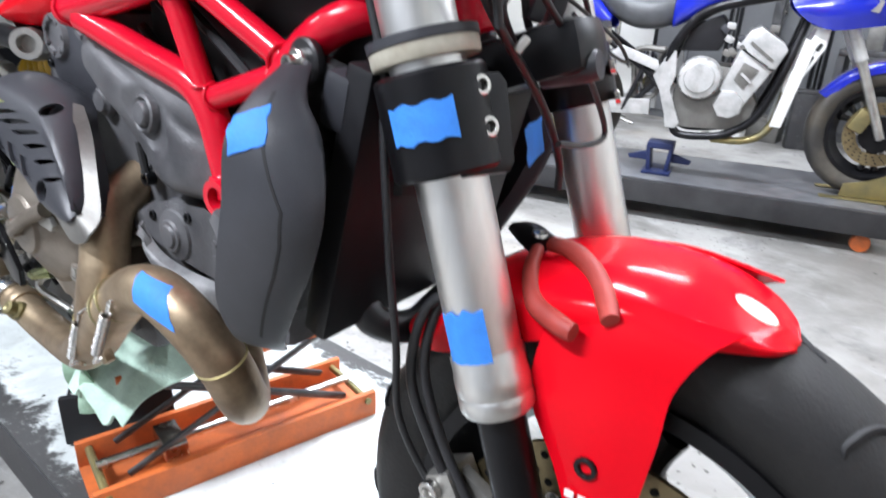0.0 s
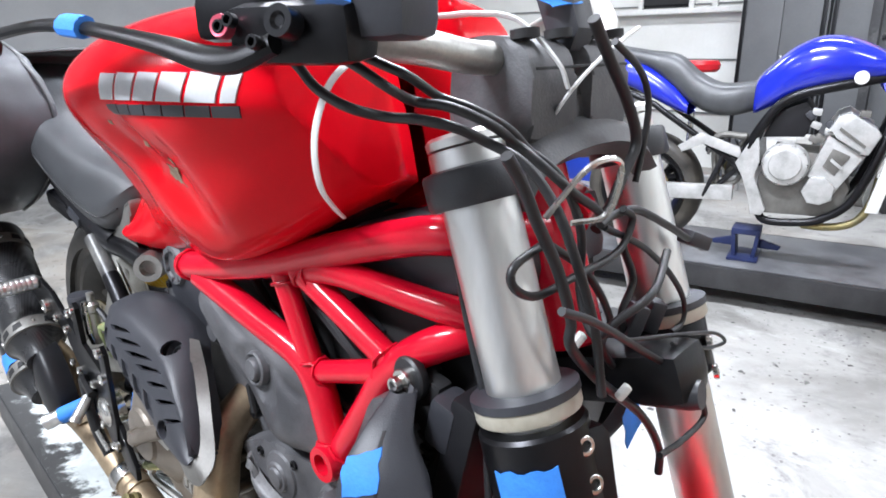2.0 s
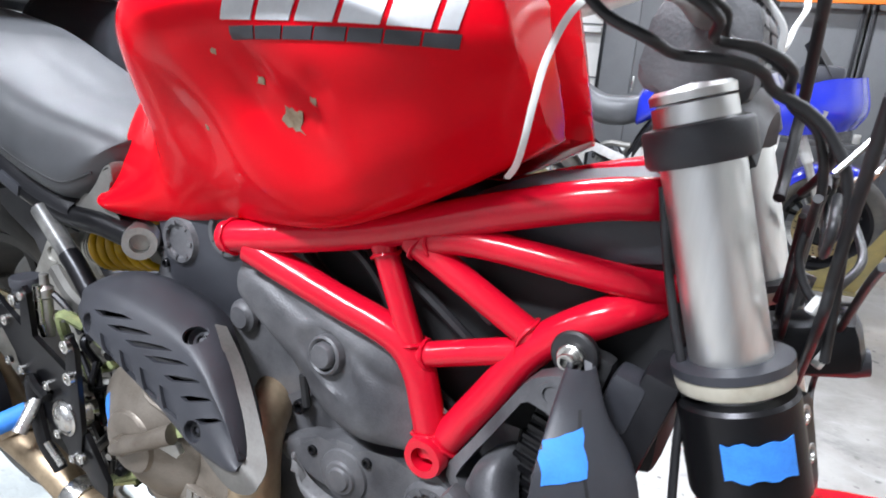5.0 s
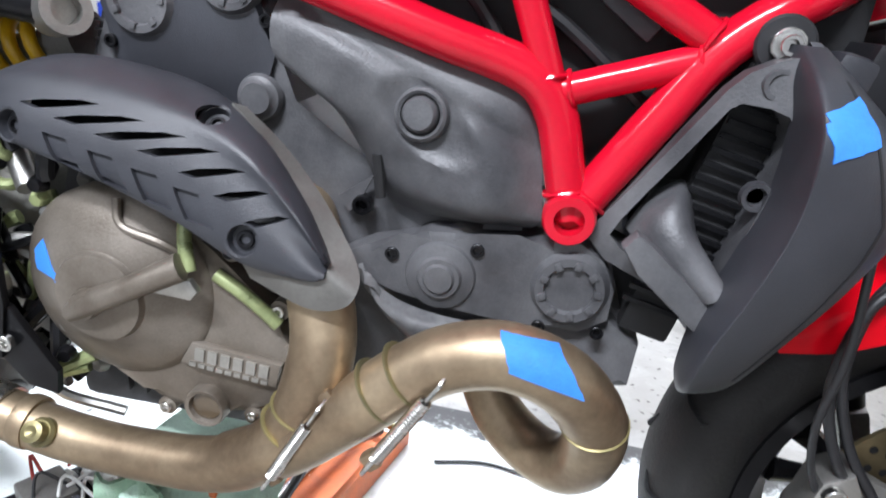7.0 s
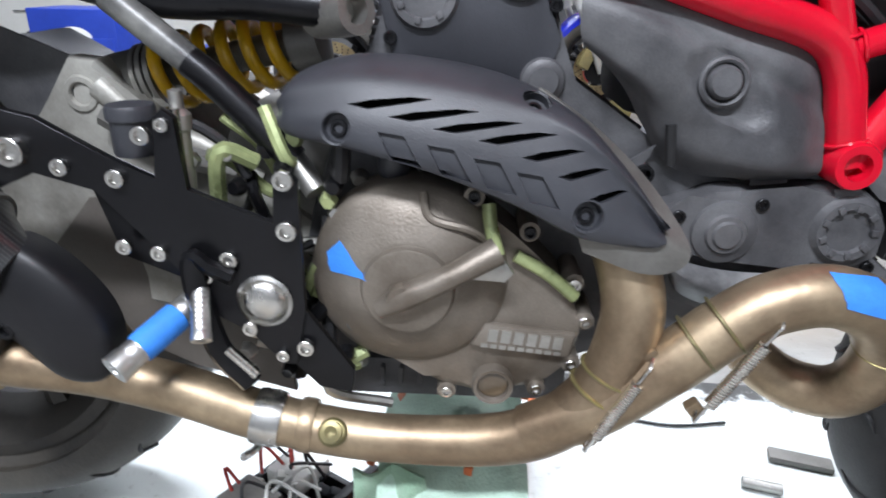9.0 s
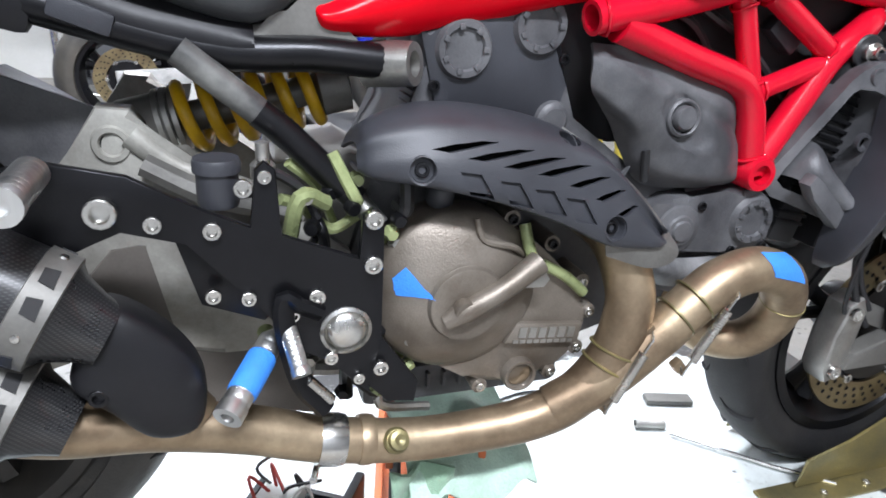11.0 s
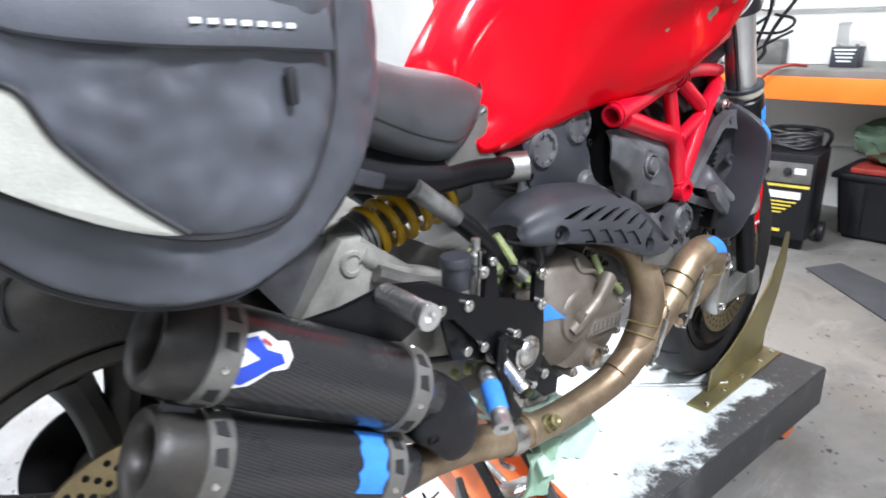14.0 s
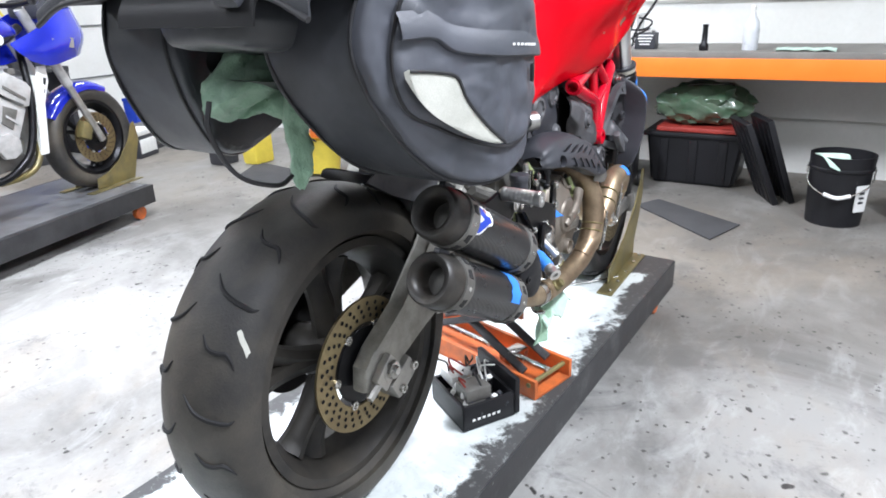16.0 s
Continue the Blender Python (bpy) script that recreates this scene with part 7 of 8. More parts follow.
wire = solid("tail_wire", tube([(-0.276, -0.03, 1.078), (-0.284, -0.03, 1.044), (-0.265, -0.03, 0.997), (-0.232, -0.03, 0.966), (-0.177, -0.03, 0.946), (-0.14, -0.02, 0.95)], 0.0035, 8), CABLE, "black wire looping down from the tail", "wire")

# pliers lying on the mudguard
pl = thing("pliers", "pliers with worn red grips on the mudguard", "pliers", pose(1.36, -0.03, 0.8), placed=True)
part("grip", tube([(1.318, -0.03, 0.8079), (1.325, -0.052, 0.7959), (1.345, -0.078, 0.7819), (1.375, -0.093, 0.7789), (1.39, -0.098, 0.7789)], [0.007, 0.0082, 0.009, 0.009, 0.0075], 12, squash=0.8), PLIERS, pl, "red rubber grip")
part("grip", tube([(1.325, -0.02, 0.8119), (1.35, -0.026, 0.8129), (1.378, -0.045, 0.8079), (1.4, -0.068, 0.7989), (1.412, -0.085, 0.7919)], [0.007, 0.0082, 0.009, 0.009, 0.0075], 12, squash=0.8), PLIERS, pl, "red rubber grip")
part("jaw", tube([(1.322, -0.026, 0.8099), (1.295, -0.01, 0.8119), (1.27, 0.005, 0.8079)], [0.013, 0.012, 0.005], 10, squash=0.5), BLACKMETAL, pl, "dark steel jaw")
part("rivet", lathe([(0.0001, 0.004), (0.007, 0.003), (0.008, 0)], towards((1.315, -0.022, 0.8169), (0, 0, 1)), 14), STEEL, pl)

# front wheel chock
ch = thing("wheel_chock", "brass-plated steel front wheel chock", "wheel chock", pose(1.43, 0.005, 0.2), placed=True)
for s in (1, -1):
    fl = 0.43 if s > 0 else 0.26
    part("foot_plate", box((fl, 0.055, 0.006), pose(1.65 - fl / 2, 0.004 - 0.105 * s, 0.204, 0, 0, -0.5), 0.002), BRASS, ch)
    wing = [(1.3, 0.21), (1.31, 0.265), (1.4, 0.29), (1.5, 0.34), (1.6, 0.42), (1.66, 0.5), (1.675, 0.55), (1.695, 0.545), (1.7, 0.45), (1.67, 0.36), (1.62, 0.27), (1.62, 0.21)]
    part("wing", plate(wing, 0.005, side(0.004 - 0.088 * s), 0.001), BRASS, ch)
    for x in (1.25, 1.34, 1.44, 1.55, 1.63)[0 if s > 0 else 2:]:
        bolt((x, 0.004 - 0.115 * s, 0.207), (0, 0, 1), 0.007, ch, 0.005)

# scissor jack on the table, with a cloth over its pad
jk = thing("scissor_jack", "orange steel scissor jack standing on the table", "jack", pose(0.66, 0.09, 0.2, 0, 0, -15), placed=False)
for sx in (-1, 1):
    part("rail", box((0.012, 0.52, 0.055), pose(0.075 * sx, 0, 0.028), 0.002), ORANGE, jk, "orange channel rail")
    part("top_rail", box((0.01, 0.4, 0.03), pose(0.06 * sx, 0, 0.225), 0.002), ORANGE, jk)
    for a in (1, -1):
        part("scissor_arm", tube([(0.05 * sx, -0.2 * a, 0.05), (0.05 * sx, 0.17 * a, 0.215)], 0.012, 8, 1, squash=0.5), TABLEBLACK, jk)
part("base_plate", box((0.15, 0.52, 0.006), pose(0, 0, 0.004)), ORANGE, jk)
part("screw", tube([(0, -0.24, 0.05), (0, 0.24, 0.05)], 0.009, 10, 1), STEEL, jk)
part("screw_block", box((0.08, 0.04, 0.03), pose(0, -0.12, 0.05), 0.004), STEEL, jk)
for a in (-0.24, 0.24):
    part("pin", tube([(-0.085, a, 0.04), (0.085, a, 0.04)], 0.007, 10, 1), BRASS, jk)
cl = []
for i in range(9):
    row = []
    for k in range(7):
        u, v = i / 8, k / 6
        x = 0.565 + 0.17 * u
        y = -0.15 + 0.26 * v
        edge = max(0, 0.28 - v) / 0.28
        z = 0.452 - 0.05 * edge ** 1.3 + 0.012 * math.sin(9 * u + 5 * v) - 0.03 * max(0, abs(u - 0.5) - 0.3)
        if i in (1, 5, 6):
            z -= 0.02 * edge
        row.append((x, y - 0.02 * (1 - edge), z))
    cl.append(row)
solid("rag", skin(cl, 3, 3, thick=0.004), PALECLOTH, "pale green cloth draped over the jack under the engine", "cloth")
solid("rag", skin([[(0.54 + 0.02 * k, -0.13 - 0.012 * math.sin(k * 2.1 + j), 0.445 - 0.024 * j) for k in range(5)] for j in range(5)], 3, 3, thick=0.004), GREENCLOTH, "green cloth hanging below the exhaust pipe", "cloth")

# unit of electrical parts lying on the table
ub = thing("battery_tray", "black battery tray with wiring and connectors", "battery tray", pose(0.415, -0.01, 0.2, 0, 0, -32))
part("tray", box((0.15, 0.17, 0.012), pose(0, 0, 0.008), 0.004), TOTEBLACK, ub)
for sx, sy2, lx2, ly2 in ((-0.07, 0, 0.01, 0.17), (0.07, 0, 0.01, 0.17), (0, -0.08, 0.15, 0.01), (0, 0.08, 0.15, 0.01), (0, 0.01, 0.14, 0.008)):
    part("tray_wall", box((lx2, ly2, 0.06), pose(sx, sy2, 0.04), 0.003), TOTEBLACK, ub)
part("cell", box((0.06, 0.07, 0.05), pose(-0.03, -0.035, 0.04), 0.004), GREYALU, ub)
part("tray_side", box((0.015, 0.19, 0.1), pose(0.082, 0.01, 0.055, 0, 0, 0), 0.005), TOTEBLACK, ub)
part("fuse_block", box((0.07, 0.06, 0.035), pose(-0.02, -0.04, 0.085), 0.005), GREYALU, ub)
part("fuse_block", box((0.06, 0.07, 0.03), pose(-0.02, 0.05, 0.08), 0.005), WHITEPLASTIC, ub)
random.seed(11)
for i in range(30):
    part("connector", box((0.016, 0.012, 0.016), pose(random.uniform(-0.06, 0.05), random.uniform(-0.08, 0.08), random.uniform(0.03, 0.11), random.uniform(0, 40), random.uniform(0, 40), random.uniform(0, 90)), 0.002), random.choice((BLACKPLASTIC, WHITEPLASTIC, GREYALU, BLACKPLASTIC)), ub)
for i in range(10):
    x, y = random.uniform(-0.06, 0.05), random.uniform(-0.07, 0.07)
    part("wire", tube([(x, y, 0.08), (x + random.uniform(-0.03, 0.03), y + random.uniform(-0.03, 0.03), 0.13), (x + random.uniform(-0.06, 0.06), y + random.uniform(-0.05, 0.05), 0.11)], 0.0025, 6), random.choice((CABLE, CABLE, PLIERS, WHITEPLASTIC)), ub)
for i in range(6):
    part("label_bar", box((0.008, 0.001, 0.006), pose(-0.045 + i * 0.014, -0.0865, 0.03)), PRINTWHITE, ub)

# small loose parts on the table
solid("spacer_tube", tube([(1.119, 0.141, 0.209), (1.176, 0.125, 0.209)], 0.009, 14, 1, hollow=0.7), ALU, "short bare metal tube lying on the table", "metal tube")
solid("metal_plate", box((0.1, 0.03, 0.012), pose(1.24, 0.2, 0.207, 0, 0, -16), 0.003), GREYALU, "small dark metal plate on the table", "metal plate")
solid("table_cable", tube([(0.86, 0.28, 0.204), (0.95, 0.3, 0.204), (1.05, 0.285, 0.204), (1.15, 0.3, 0.204)], 0.0025, 8), CABLE, "thin black cable lying across the table", "cable")
solid("bracing_bar", tube([(1.17, 0.1, 0.208), (1.3, -0.03, 0.208), (1.38, -0.1, 0.21)], 0.004, 8, 1), STEEL, "thin steel rod lying on the table", "rod")
# ---- the blue motorcycle on the other table ----
YB = pose(-0.049, 2.764, 0.2, 0, 0, 13)
yb = thing("motorcycle", "blue sports motorcycle with silver engine on a lift table", "motorcycle", YB)
for nm, c, w, lb in (("rear_wheel", (0, 0, 0.302), 0.18, "black rear tyre"), ("front_wheel", (1.46, 0, 0.302), 0.12, "black front tyre")):
    wt, wm = wheel(nm, Vector(c), 0, 0.3, w, lb, yb, 3)
    brake_disc(wm, 0.09, 0.145, w * 0.5 - 0.01, 24, wt)
for s in (1, -1):
    fr2 = part("frame", tube([(1.12, -0.06 * s, 0.93), (0.98, -0.13 * s, 0.885), (0.83, -0.165 * s, 0.85), (0.68, -0.17 * s, 0.81), (0.6, -0.17 * s, 0.755), (0.53, -0.17 * s, 0.64), (0.5, -0.165 * s, 0.56)], 0.022, 12), BLACKMETAL, yb, "dark steel frame tubes")
    part("cradle", tube([(0.56, -0.13 * s, 0.3), (0.6, -0.14 * s, 0.22), (0.75, -0.15 * s, 0.225), (0.84, -0.155 * s, 0.255), (0.93, -0.16 * s, 0.33), (0.99, -0.155 * s, 0.47), (1.03, -0.14 * s, 0.63), (1.08, -0.08 * s, 0.86)], 0.019, 12), BLACKMETAL, fr2)
    part("rear_rail", tube([(-0.3, -0.1 * s, 0.86), (0.0, -0.12 * s, 0.76), (0.12, -0.13 * s, 0.69), (0.45, -0.14 * s, 0.48), (0.54, -0.14 * s, 0.44)], 0.015, 10), BLACKMETAL, fr2)
    part("pivot_plate", plate([(0.45, 0.49), (0.515, 0.62), (0.54, 0.61), (0.555, 0.5), (0.535, 0.43), (0.605, 0.28), (0.59, 0.25), (0.54, 0.25), (0.53, 0.32), (0.49, 0.42)], 0.014, side(-0.172 * s), 0.003), SILVER, fr2, "silver pivot plate")
    leg2 = part("fork_leg", tube([(1.17, -0.1 * s, 0.92), (1.46, -0.1 * s, 0.29)], 0.02, 14, 1), ALU, yb)
    part("fork_upper", tube([(1.12, -0.1 * s, 1.02), (1.31, -0.1 * s, 0.62)], 0.026, 14, 1), SILVER, leg2)
    part("bracket", plate([(1.11, 0.74), (1.16, 0.74), (1.155, 0.66), (1.06, 0.46), (1.02, 0.46), (1.02, 0.5)], 0.01, side(-0.13 * s), 0.002), WHITEPLASTIC, fr2, "white slotted bracket")
    for k in range(4):
        part("slot", box((0.016, 0.014, 0.035), pose(1.058 + 0.024 * k, -0.136 * s, 0.5 + k * 0.055, 0, 24, 0)), DARK, fr2)
part("radiator", plate([(1.0, 0.3), (1.05, 0.3), (1.12, 0.68), (1.07, 0.7)], 0.3, side(0.15), 0.006), WHITEPLASTIC, yb, "pale radiator side")
eng = part("engine", plate([(0.56, 0.25), (0.9, 0.26), (0.93, 0.4), (0.84, 0.55), (0.6, 0.56), (0.55, 0.42)], 0.28, side(0.14), 0.015), GREYALU, yb, "silver four-cylinder engine")
part("clutch_cover", lathe([(0.1, 0), (0.1, 0.03), (0.092, 0.045), (0.07, 0.05), (0.065, 0.058), (0.0001, 0.062)], towards((0.66, -0.14, 0.495), (0, -1, 0)), 36), SILVER, eng)
part("pulse_cover", plate([(0.74, 0.38), (0.77, 0.45), (0.83, 0.45), (0.87, 0.41), (0.865, 0.35), (0.82, 0.325), (0.77, 0.33)], 0.03, side(-0.165), 0.01), SILVER, eng)
cyl = part("cylinder_block", plate([(0.815, 0.64), (0.755, 0.45), (0.86, 0.36), (0.965, 0.55)], 0.34, side(0.17), 0.012), SILVER, eng, "silver slanted cylinder block")
part("cylinder_recess", plate([(0.84, 0.58), (0.81, 0.5), (0.86, 0.46), (0.91, 0.55)], 0.004, side(-0.171), 0.001), GREYALU, cyl)
part("recess_rib", plate([(0.835, 0.525), (0.885, 0.485), (0.89, 0.497), (0.84, 0.537)], 0.008, side(-0.172), 0.001), SILVER, cyl)
part("cam_cover", plate([(0.805, 0.65), (0.84, 0.72), (0.885, 0.74), (0.99, 0.675), (1.01, 0.645), (0.975, 0.56), (0.94, 0.56), (0.85, 0.64)], 0.37, side(0.185), 0.012), SILVER, cyl)
part("cam_line", plate([(0.85, 0.665), (0.955, 0.59), (0.96, 0.6), (0.856, 0.676)], 0.004, side(-0.186)), GREYALU, cyl)
for k in range(10):
    a = 2 * math.pi * k / 10
    bolt((0.66 + 0.088 * math.cos(a), -0.18, 0.495 + 0.088 * math.sin(a)), (0, -1, 0), 0.008, eng, 0.006)
part("carburettor_bank", plate([(0.55, 0.61), (0.59, 0.73), (0.71, 0.78), (0.76, 0.72), (0.72, 0.62)], 0.3, side(0.15), 0.015), TOTEBLACK, eng)
for k in range(12):
    random.seed(k)
    part("fitting", box((0.04, 0.03, 0.03), pose(random.uniform(0.7, 0.95), -0.15, random.uniform(0.6, 0.74), 0, random.uniform(0, 60), 0), 0.006), random.choice((GREYALU, BLACKPLASTIC, SILVER)), eng)
part("downpipe", tube([(1.04, -0.1, 0.5), (1.02, -0.12, 0.34), (0.97, -0.13, 0.25), (0.88, -0.13, 0.215), (0.76, -0.12, 0.21)], 0.018, 12), BRASS, yb, "bronze exhaust pipe")
ysw = part("swingarm", box((0.5, 0.04, 0.075), pose(0.2, -0.12, 0.32, 0, -3, 0), 0.006), SILVER, yb, "silver box-section swingarm")
part("left_arm", box((0.5, 0.04, 0.075), pose(0.2, 0.12, 0.32, 0, -3, 0), 0.006), SILVER, ysw)
for k in range(14):
    random.seed(50 + k)
    part("fitting", tube([(random.uniform(0.3, 0.5), random.uniform(-0.15, -0.05), random.uniform(0.28, 0.62)) for _ in range(3)], random.uniform(0.006, 0.016), 8), random.choice((ALU, GREYALU, BLACKPLASTIC, BRASS, TOTEBLACK)), ysw)


def tank2(x, zb, zt, w):
    return [(x, 0, zb), (x, -w * 0.8, zb + 0.005), (x, -w, zb + (zt - zb) * 0.4), (x, -w * 0.85, zt - (zt - zb) * 0.16), (x, -w * 0.4, zt - 0.005), (x, 0, zt)]


b2 = skin([tank2(0.485, 0.76, 0.8, 0.02), tank2(0.49, 0.71, 0.87, 0.1), tank2(0.55, 0.74, 0.94, 0.14), tank2(0.64, 0.79, 1.02, 0.17), tank2(0.74, 0.83, 1.06, 0.185), tank2(0.85, 0.855, 1.05, 0.185), tank2(0.97, 0.875, 1.0, 0.165), tank2(1.06, 0.885, 0.94, 0.12), tank2(1.08, 0.895, 0.91, 0.02)], 4, 4)
bmesh.ops.remove_doubles(mirrored(b2), verts=b2.verts, dist=0.0005)
ytank = part("fuel_tank", b2, BLUEPAINT, yb, "glossy blue fuel tank")
part("round_badge", lathe([(0.0001, 0.003), (0.026, 0.002), (0.028, 0)], towards((0.9, -0.183, 0.885), (0.05, -1, 0.1)), 24), PRINTWHITE, ytank, "round white badge")
b2 = skin([tank2(0.488, 0.72, 0.86, 0.1), tank2(0.42, 0.7, 0.85, 0.13), tank2(0.32, 0.7, 0.85, 0.14), tank2(0.22, 0.74, 0.9, 0.13), tank2(0.12, 0.82, 0.98, 0.11), tank2(-0.02, 0.92, 1.0, 0.1), tank2(-0.2, 0.96, 1.03, 0.09)], 4, 3)
bmesh.ops.remove_doubles(mirrored(b2), verts=b2.verts, dist=0.0005)
part("seat", b2, SEATVINYL, yb, "grey vinyl seat")
b2 = skin([tank2(0.2, 0.69, 0.76, 0.13), tank2(0.1, 0.73, 0.86, 0.135), tank2(-0.05, 0.8, 0.95, 0.125), tank2(-0.25, 0.88, 0.98, 0.11), tank2(-0.42, 0.93, 0.99, 0.08)], 4, 3)
bmesh.ops.remove_doubles(mirrored(b2), verts=b2.verts, dist=0.0005)
part("tail_fairing", b2, BLUEPAINT, yb, "glossy blue tail")
b2 = skin([[(0.98, -0.15, 0.86), (1.0, -0.17, 0.82), (1.06, -0.17, 0.77)], [(1.12, -0.17, 0.92), (1.14, -0.2, 0.82), (1.16, -0.18, 0.74)], [(1.28, -0.17, 1.0), (1.3, -0.2, 0.86), (1.3, -0.17, 0.76)], [(1.42, -0.12, 1.02), (1.45, -0.14, 0.88), (1.42, -0.12, 0.78)], [(1.5, 0.0, 1.03), (1.54, 0.0, 0.88), (1.5, 0.0, 0.79)]], 4, 4, thick=0.004)
bmesh.ops.remove_doubles(mirrored(b2), verts=b2.verts, dist=0.0005)
fair = part("half_fairing", b2, BLUEPAINT, yb, "glossy blue half fairing")
for k in range(3):
    part("letter_block", box((0.035, 0.002, 0.05), pose(1.2 + k * 0.05, -0.198, 0.845, 0, 12, 0)), ALU, fair, "silver lettering block")
part("instrument", box((0.16, 0.22, 0.1), pose(1.3, 0, 1.02), 0.03), BLACKPLASTIC, fair)
part("screen", skin([[(1.32, -0.12, 1.02), (1.36, 0, 1.05), (1.32, 0.12, 1.02)], [(1.22, -0.1, 1.16), (1.24, 0, 1.2), (1.22, 0.1, 1.16)]], 4, 4, thick=0.003), DARK, fair)
part("handlebar", tube([(0.98, -0.36, 1.05), (1.08, -0.28, 1.06), (1.12, -0.1, 1.04), (1.12, 0.1, 1.04), (1.08, 0.28, 1.06), (0.98, 0.36, 1.05)], 0.013, 10), BLACKMETAL, yb)
for s in (1, -1):
    part("grip", tube([(1.06, -0.3 * s, 1.06), (0.98, -0.36 * s, 1.05)], 0.019, 12, 1), CABLE, yb)
rows2 = []
for a, w in ((60, 0.05), (80, 0.065), (100, 0.068), (125, 0.066), (150, 0.05)):
    rows2.append([(1.46 + (0.325 - dr) * math.cos(math.radians(a)), y * w, 0.302 + (0.325 - dr) * math.sin(math.radians(a))) for y, dr in ((-1, 0.05), (-0.9, 0.015), (0, 0), (0.9, 0.015), (1, 0.05))])
part("front_mudguard", skin(rows2, 4, 4, thick=0.003), BLUEPAINT, yb, "glossy blue front mudguard")
part("footpeg_hanger", plate([(0.28, 0.62), (0.46, 0.56), (0.48, 0.5), (0.3, 0.57), (0.2, 0.52), (0.18, 0.55)], 0.014, side(-0.15), 0.003), SILVER, yb, "silver footpeg hanger")
part("caliper", box((0.07, 0.05, 0.1), pose(1.37, -0.08, 0.36, 0, 25, 0), 0.012), BRASS, yb)
ych = thing("wheel_chock", "brass-plated steel chock for the blue motorcycle", "wheel chock", YB)
for s in (1, -1):
    part("foot_plate", box((0.4, 0.05, 0.006), pose(1.48, -0.105 * s, 0.004), 0.002), BRASS, ych)
    part("wing", plate([(1.36, 0.01), (1.37, 0.07), (1.46, 0.09), (1.56, 0.14), (1.66, 0.24), (1.71, 0.34), (1.735, 0.35), (1.75, 0.24), (1.7, 0.12), (1.66, 0.01)], 0.005, side(-0.085 * s), 0.001), BRASS, ych)
jst = thing("jack_stand", "dark blue steel jack stand under the blue motorcycle", "jack stand", YB @ Matrix.Translation((0.53, -0.05, 0)))
NAVY = material("navy_painted_steel", (0.015, 0.025, 0.09), 0.45, 0.2, 14, 0.3, 0.06, 160)
part("base", box((0.14, 0.22, 0.012), pose(0, 0, 0.007), 0.002), NAVY, jst)
for sx in (-1, 1):
    part("post", box((0.02, 0.12, 0.13), pose(0.05 * sx, 0, 0.07, 0, 6 * sx, 0), 0.003), NAVY, jst)
    part("wing", plate([(0, 0), (0.1, -0.03), (0.09, -0.05), (0, -0.05)], 0.02, Matrix.Translation((0.06 * sx, 0.0, 0.1)) @ Matrix.Diagonal((sx, 1, 1, 1)) @ side(0.01), 0.003), NAVY, jst)
part("saddle", box((0.13, 0.13, 0.03), pose(0, 0, 0.14), 0.004), NAVY, jst)

# ---- bench and what stands under it ----
def tote(x, y, sx, sy, h, label, lid=True):
    t = thing("storage_tote", label, "storage box", pose(x, y, 0))
    bm = bmesh.new()
    rows = [[(sx * k * a, sy * k * b, z) for a, b in ((-0.5, -0.5), (0.5, -0.5), (0.5, 0.5), (-0.5, 0.5))] for z, k in ((0, 0.86), (h, 1.0))]
    vs = [[bm.verts.new(p) for p in r] for r in rows]
    for i in range(4):
        bm.faces.new((vs[0][i], vs[0][(i + 1) % 4], vs[1][(i + 1) % 4], vs[1][i]))
    bm.faces.new(vs[0])
    bm.faces.new(vs[1])
    bmesh.ops.bevel(bm, geom=list(bm.edges), offset=0.02, segments=2, affect="EDGES")
    part("body", bm, TOTEBLACK, t)
    part("rim", box((sx * 1.06, sy * 1.06, 0.03), pose(0, 0, h - 0.02), 0.01), TOTEBLACK, t)
    for k in (-0.3, 0, 0.3):
        part("rib", box((0.012, 0.05, h * 0.8), pose(-sx * 0.47, sy * k, h * 0.45, 0, -5, 0), 0.004), TOTEBLACK, t)
    return t


tote(3.72, 0.05, 0.45, 0.6, 0.35, "large black plastic storage tote under the bench")
solid("tote_lid", box((0.4, 0.5, 0.03), pose(3.7, 0.04, 0.362), 0.01), PLIERS, "dark red lid on the black tote", "lid")
rng = random.Random(3)
gb = bmesh.new()
bmesh.ops.create_icosphere(gb, subdivisions=4, radius=1.0)
for v in gb.verts:
    n = 1 + 0.22 * noise.noise(v.co * 3) + 0.1 * noise.noise(v.co * 9)
    v.co = Vector((v.co.x * 0.2 * n, v.co.y * 0.29 * n, max(-0.12, v.co.z * 0.14 * n)))
PLASTICBAG = material("crinkled_green_plastic", (0.05, 0.11, 0.06), 0.22, 0.0, 9, 0.4, 0.3, 60, second=(0.1, 0.13, 0.09), coat=0.6)
solid("plastic_bag", gb, PLASTICBAG, "crumpled bag of green cloth on the black tote", "bag", m=pose(3.7, 0.05, 0.5))
for k, (px, py, ang) in enumerate(((3.4, -0.42, -24), (3.47, -0.5, -21))):
    pn = thing("leaning_panel", "black ribbed panel leaning under the bench", "panel", pose(px, py, 0.0, ang, 0, 25), "leaning panels")
    part("sheet", box((0.3, 0.035, 0.52), pose(0, 0, 0.262), 0.006), TOTEBLACK, pn)
    for j in range(4):
        part("rib", box((0.02, 0.045, 0.48), pose(-0.11 + j * 0.075, 0, 0.262), 0.004), TOTEBLACK, pn)


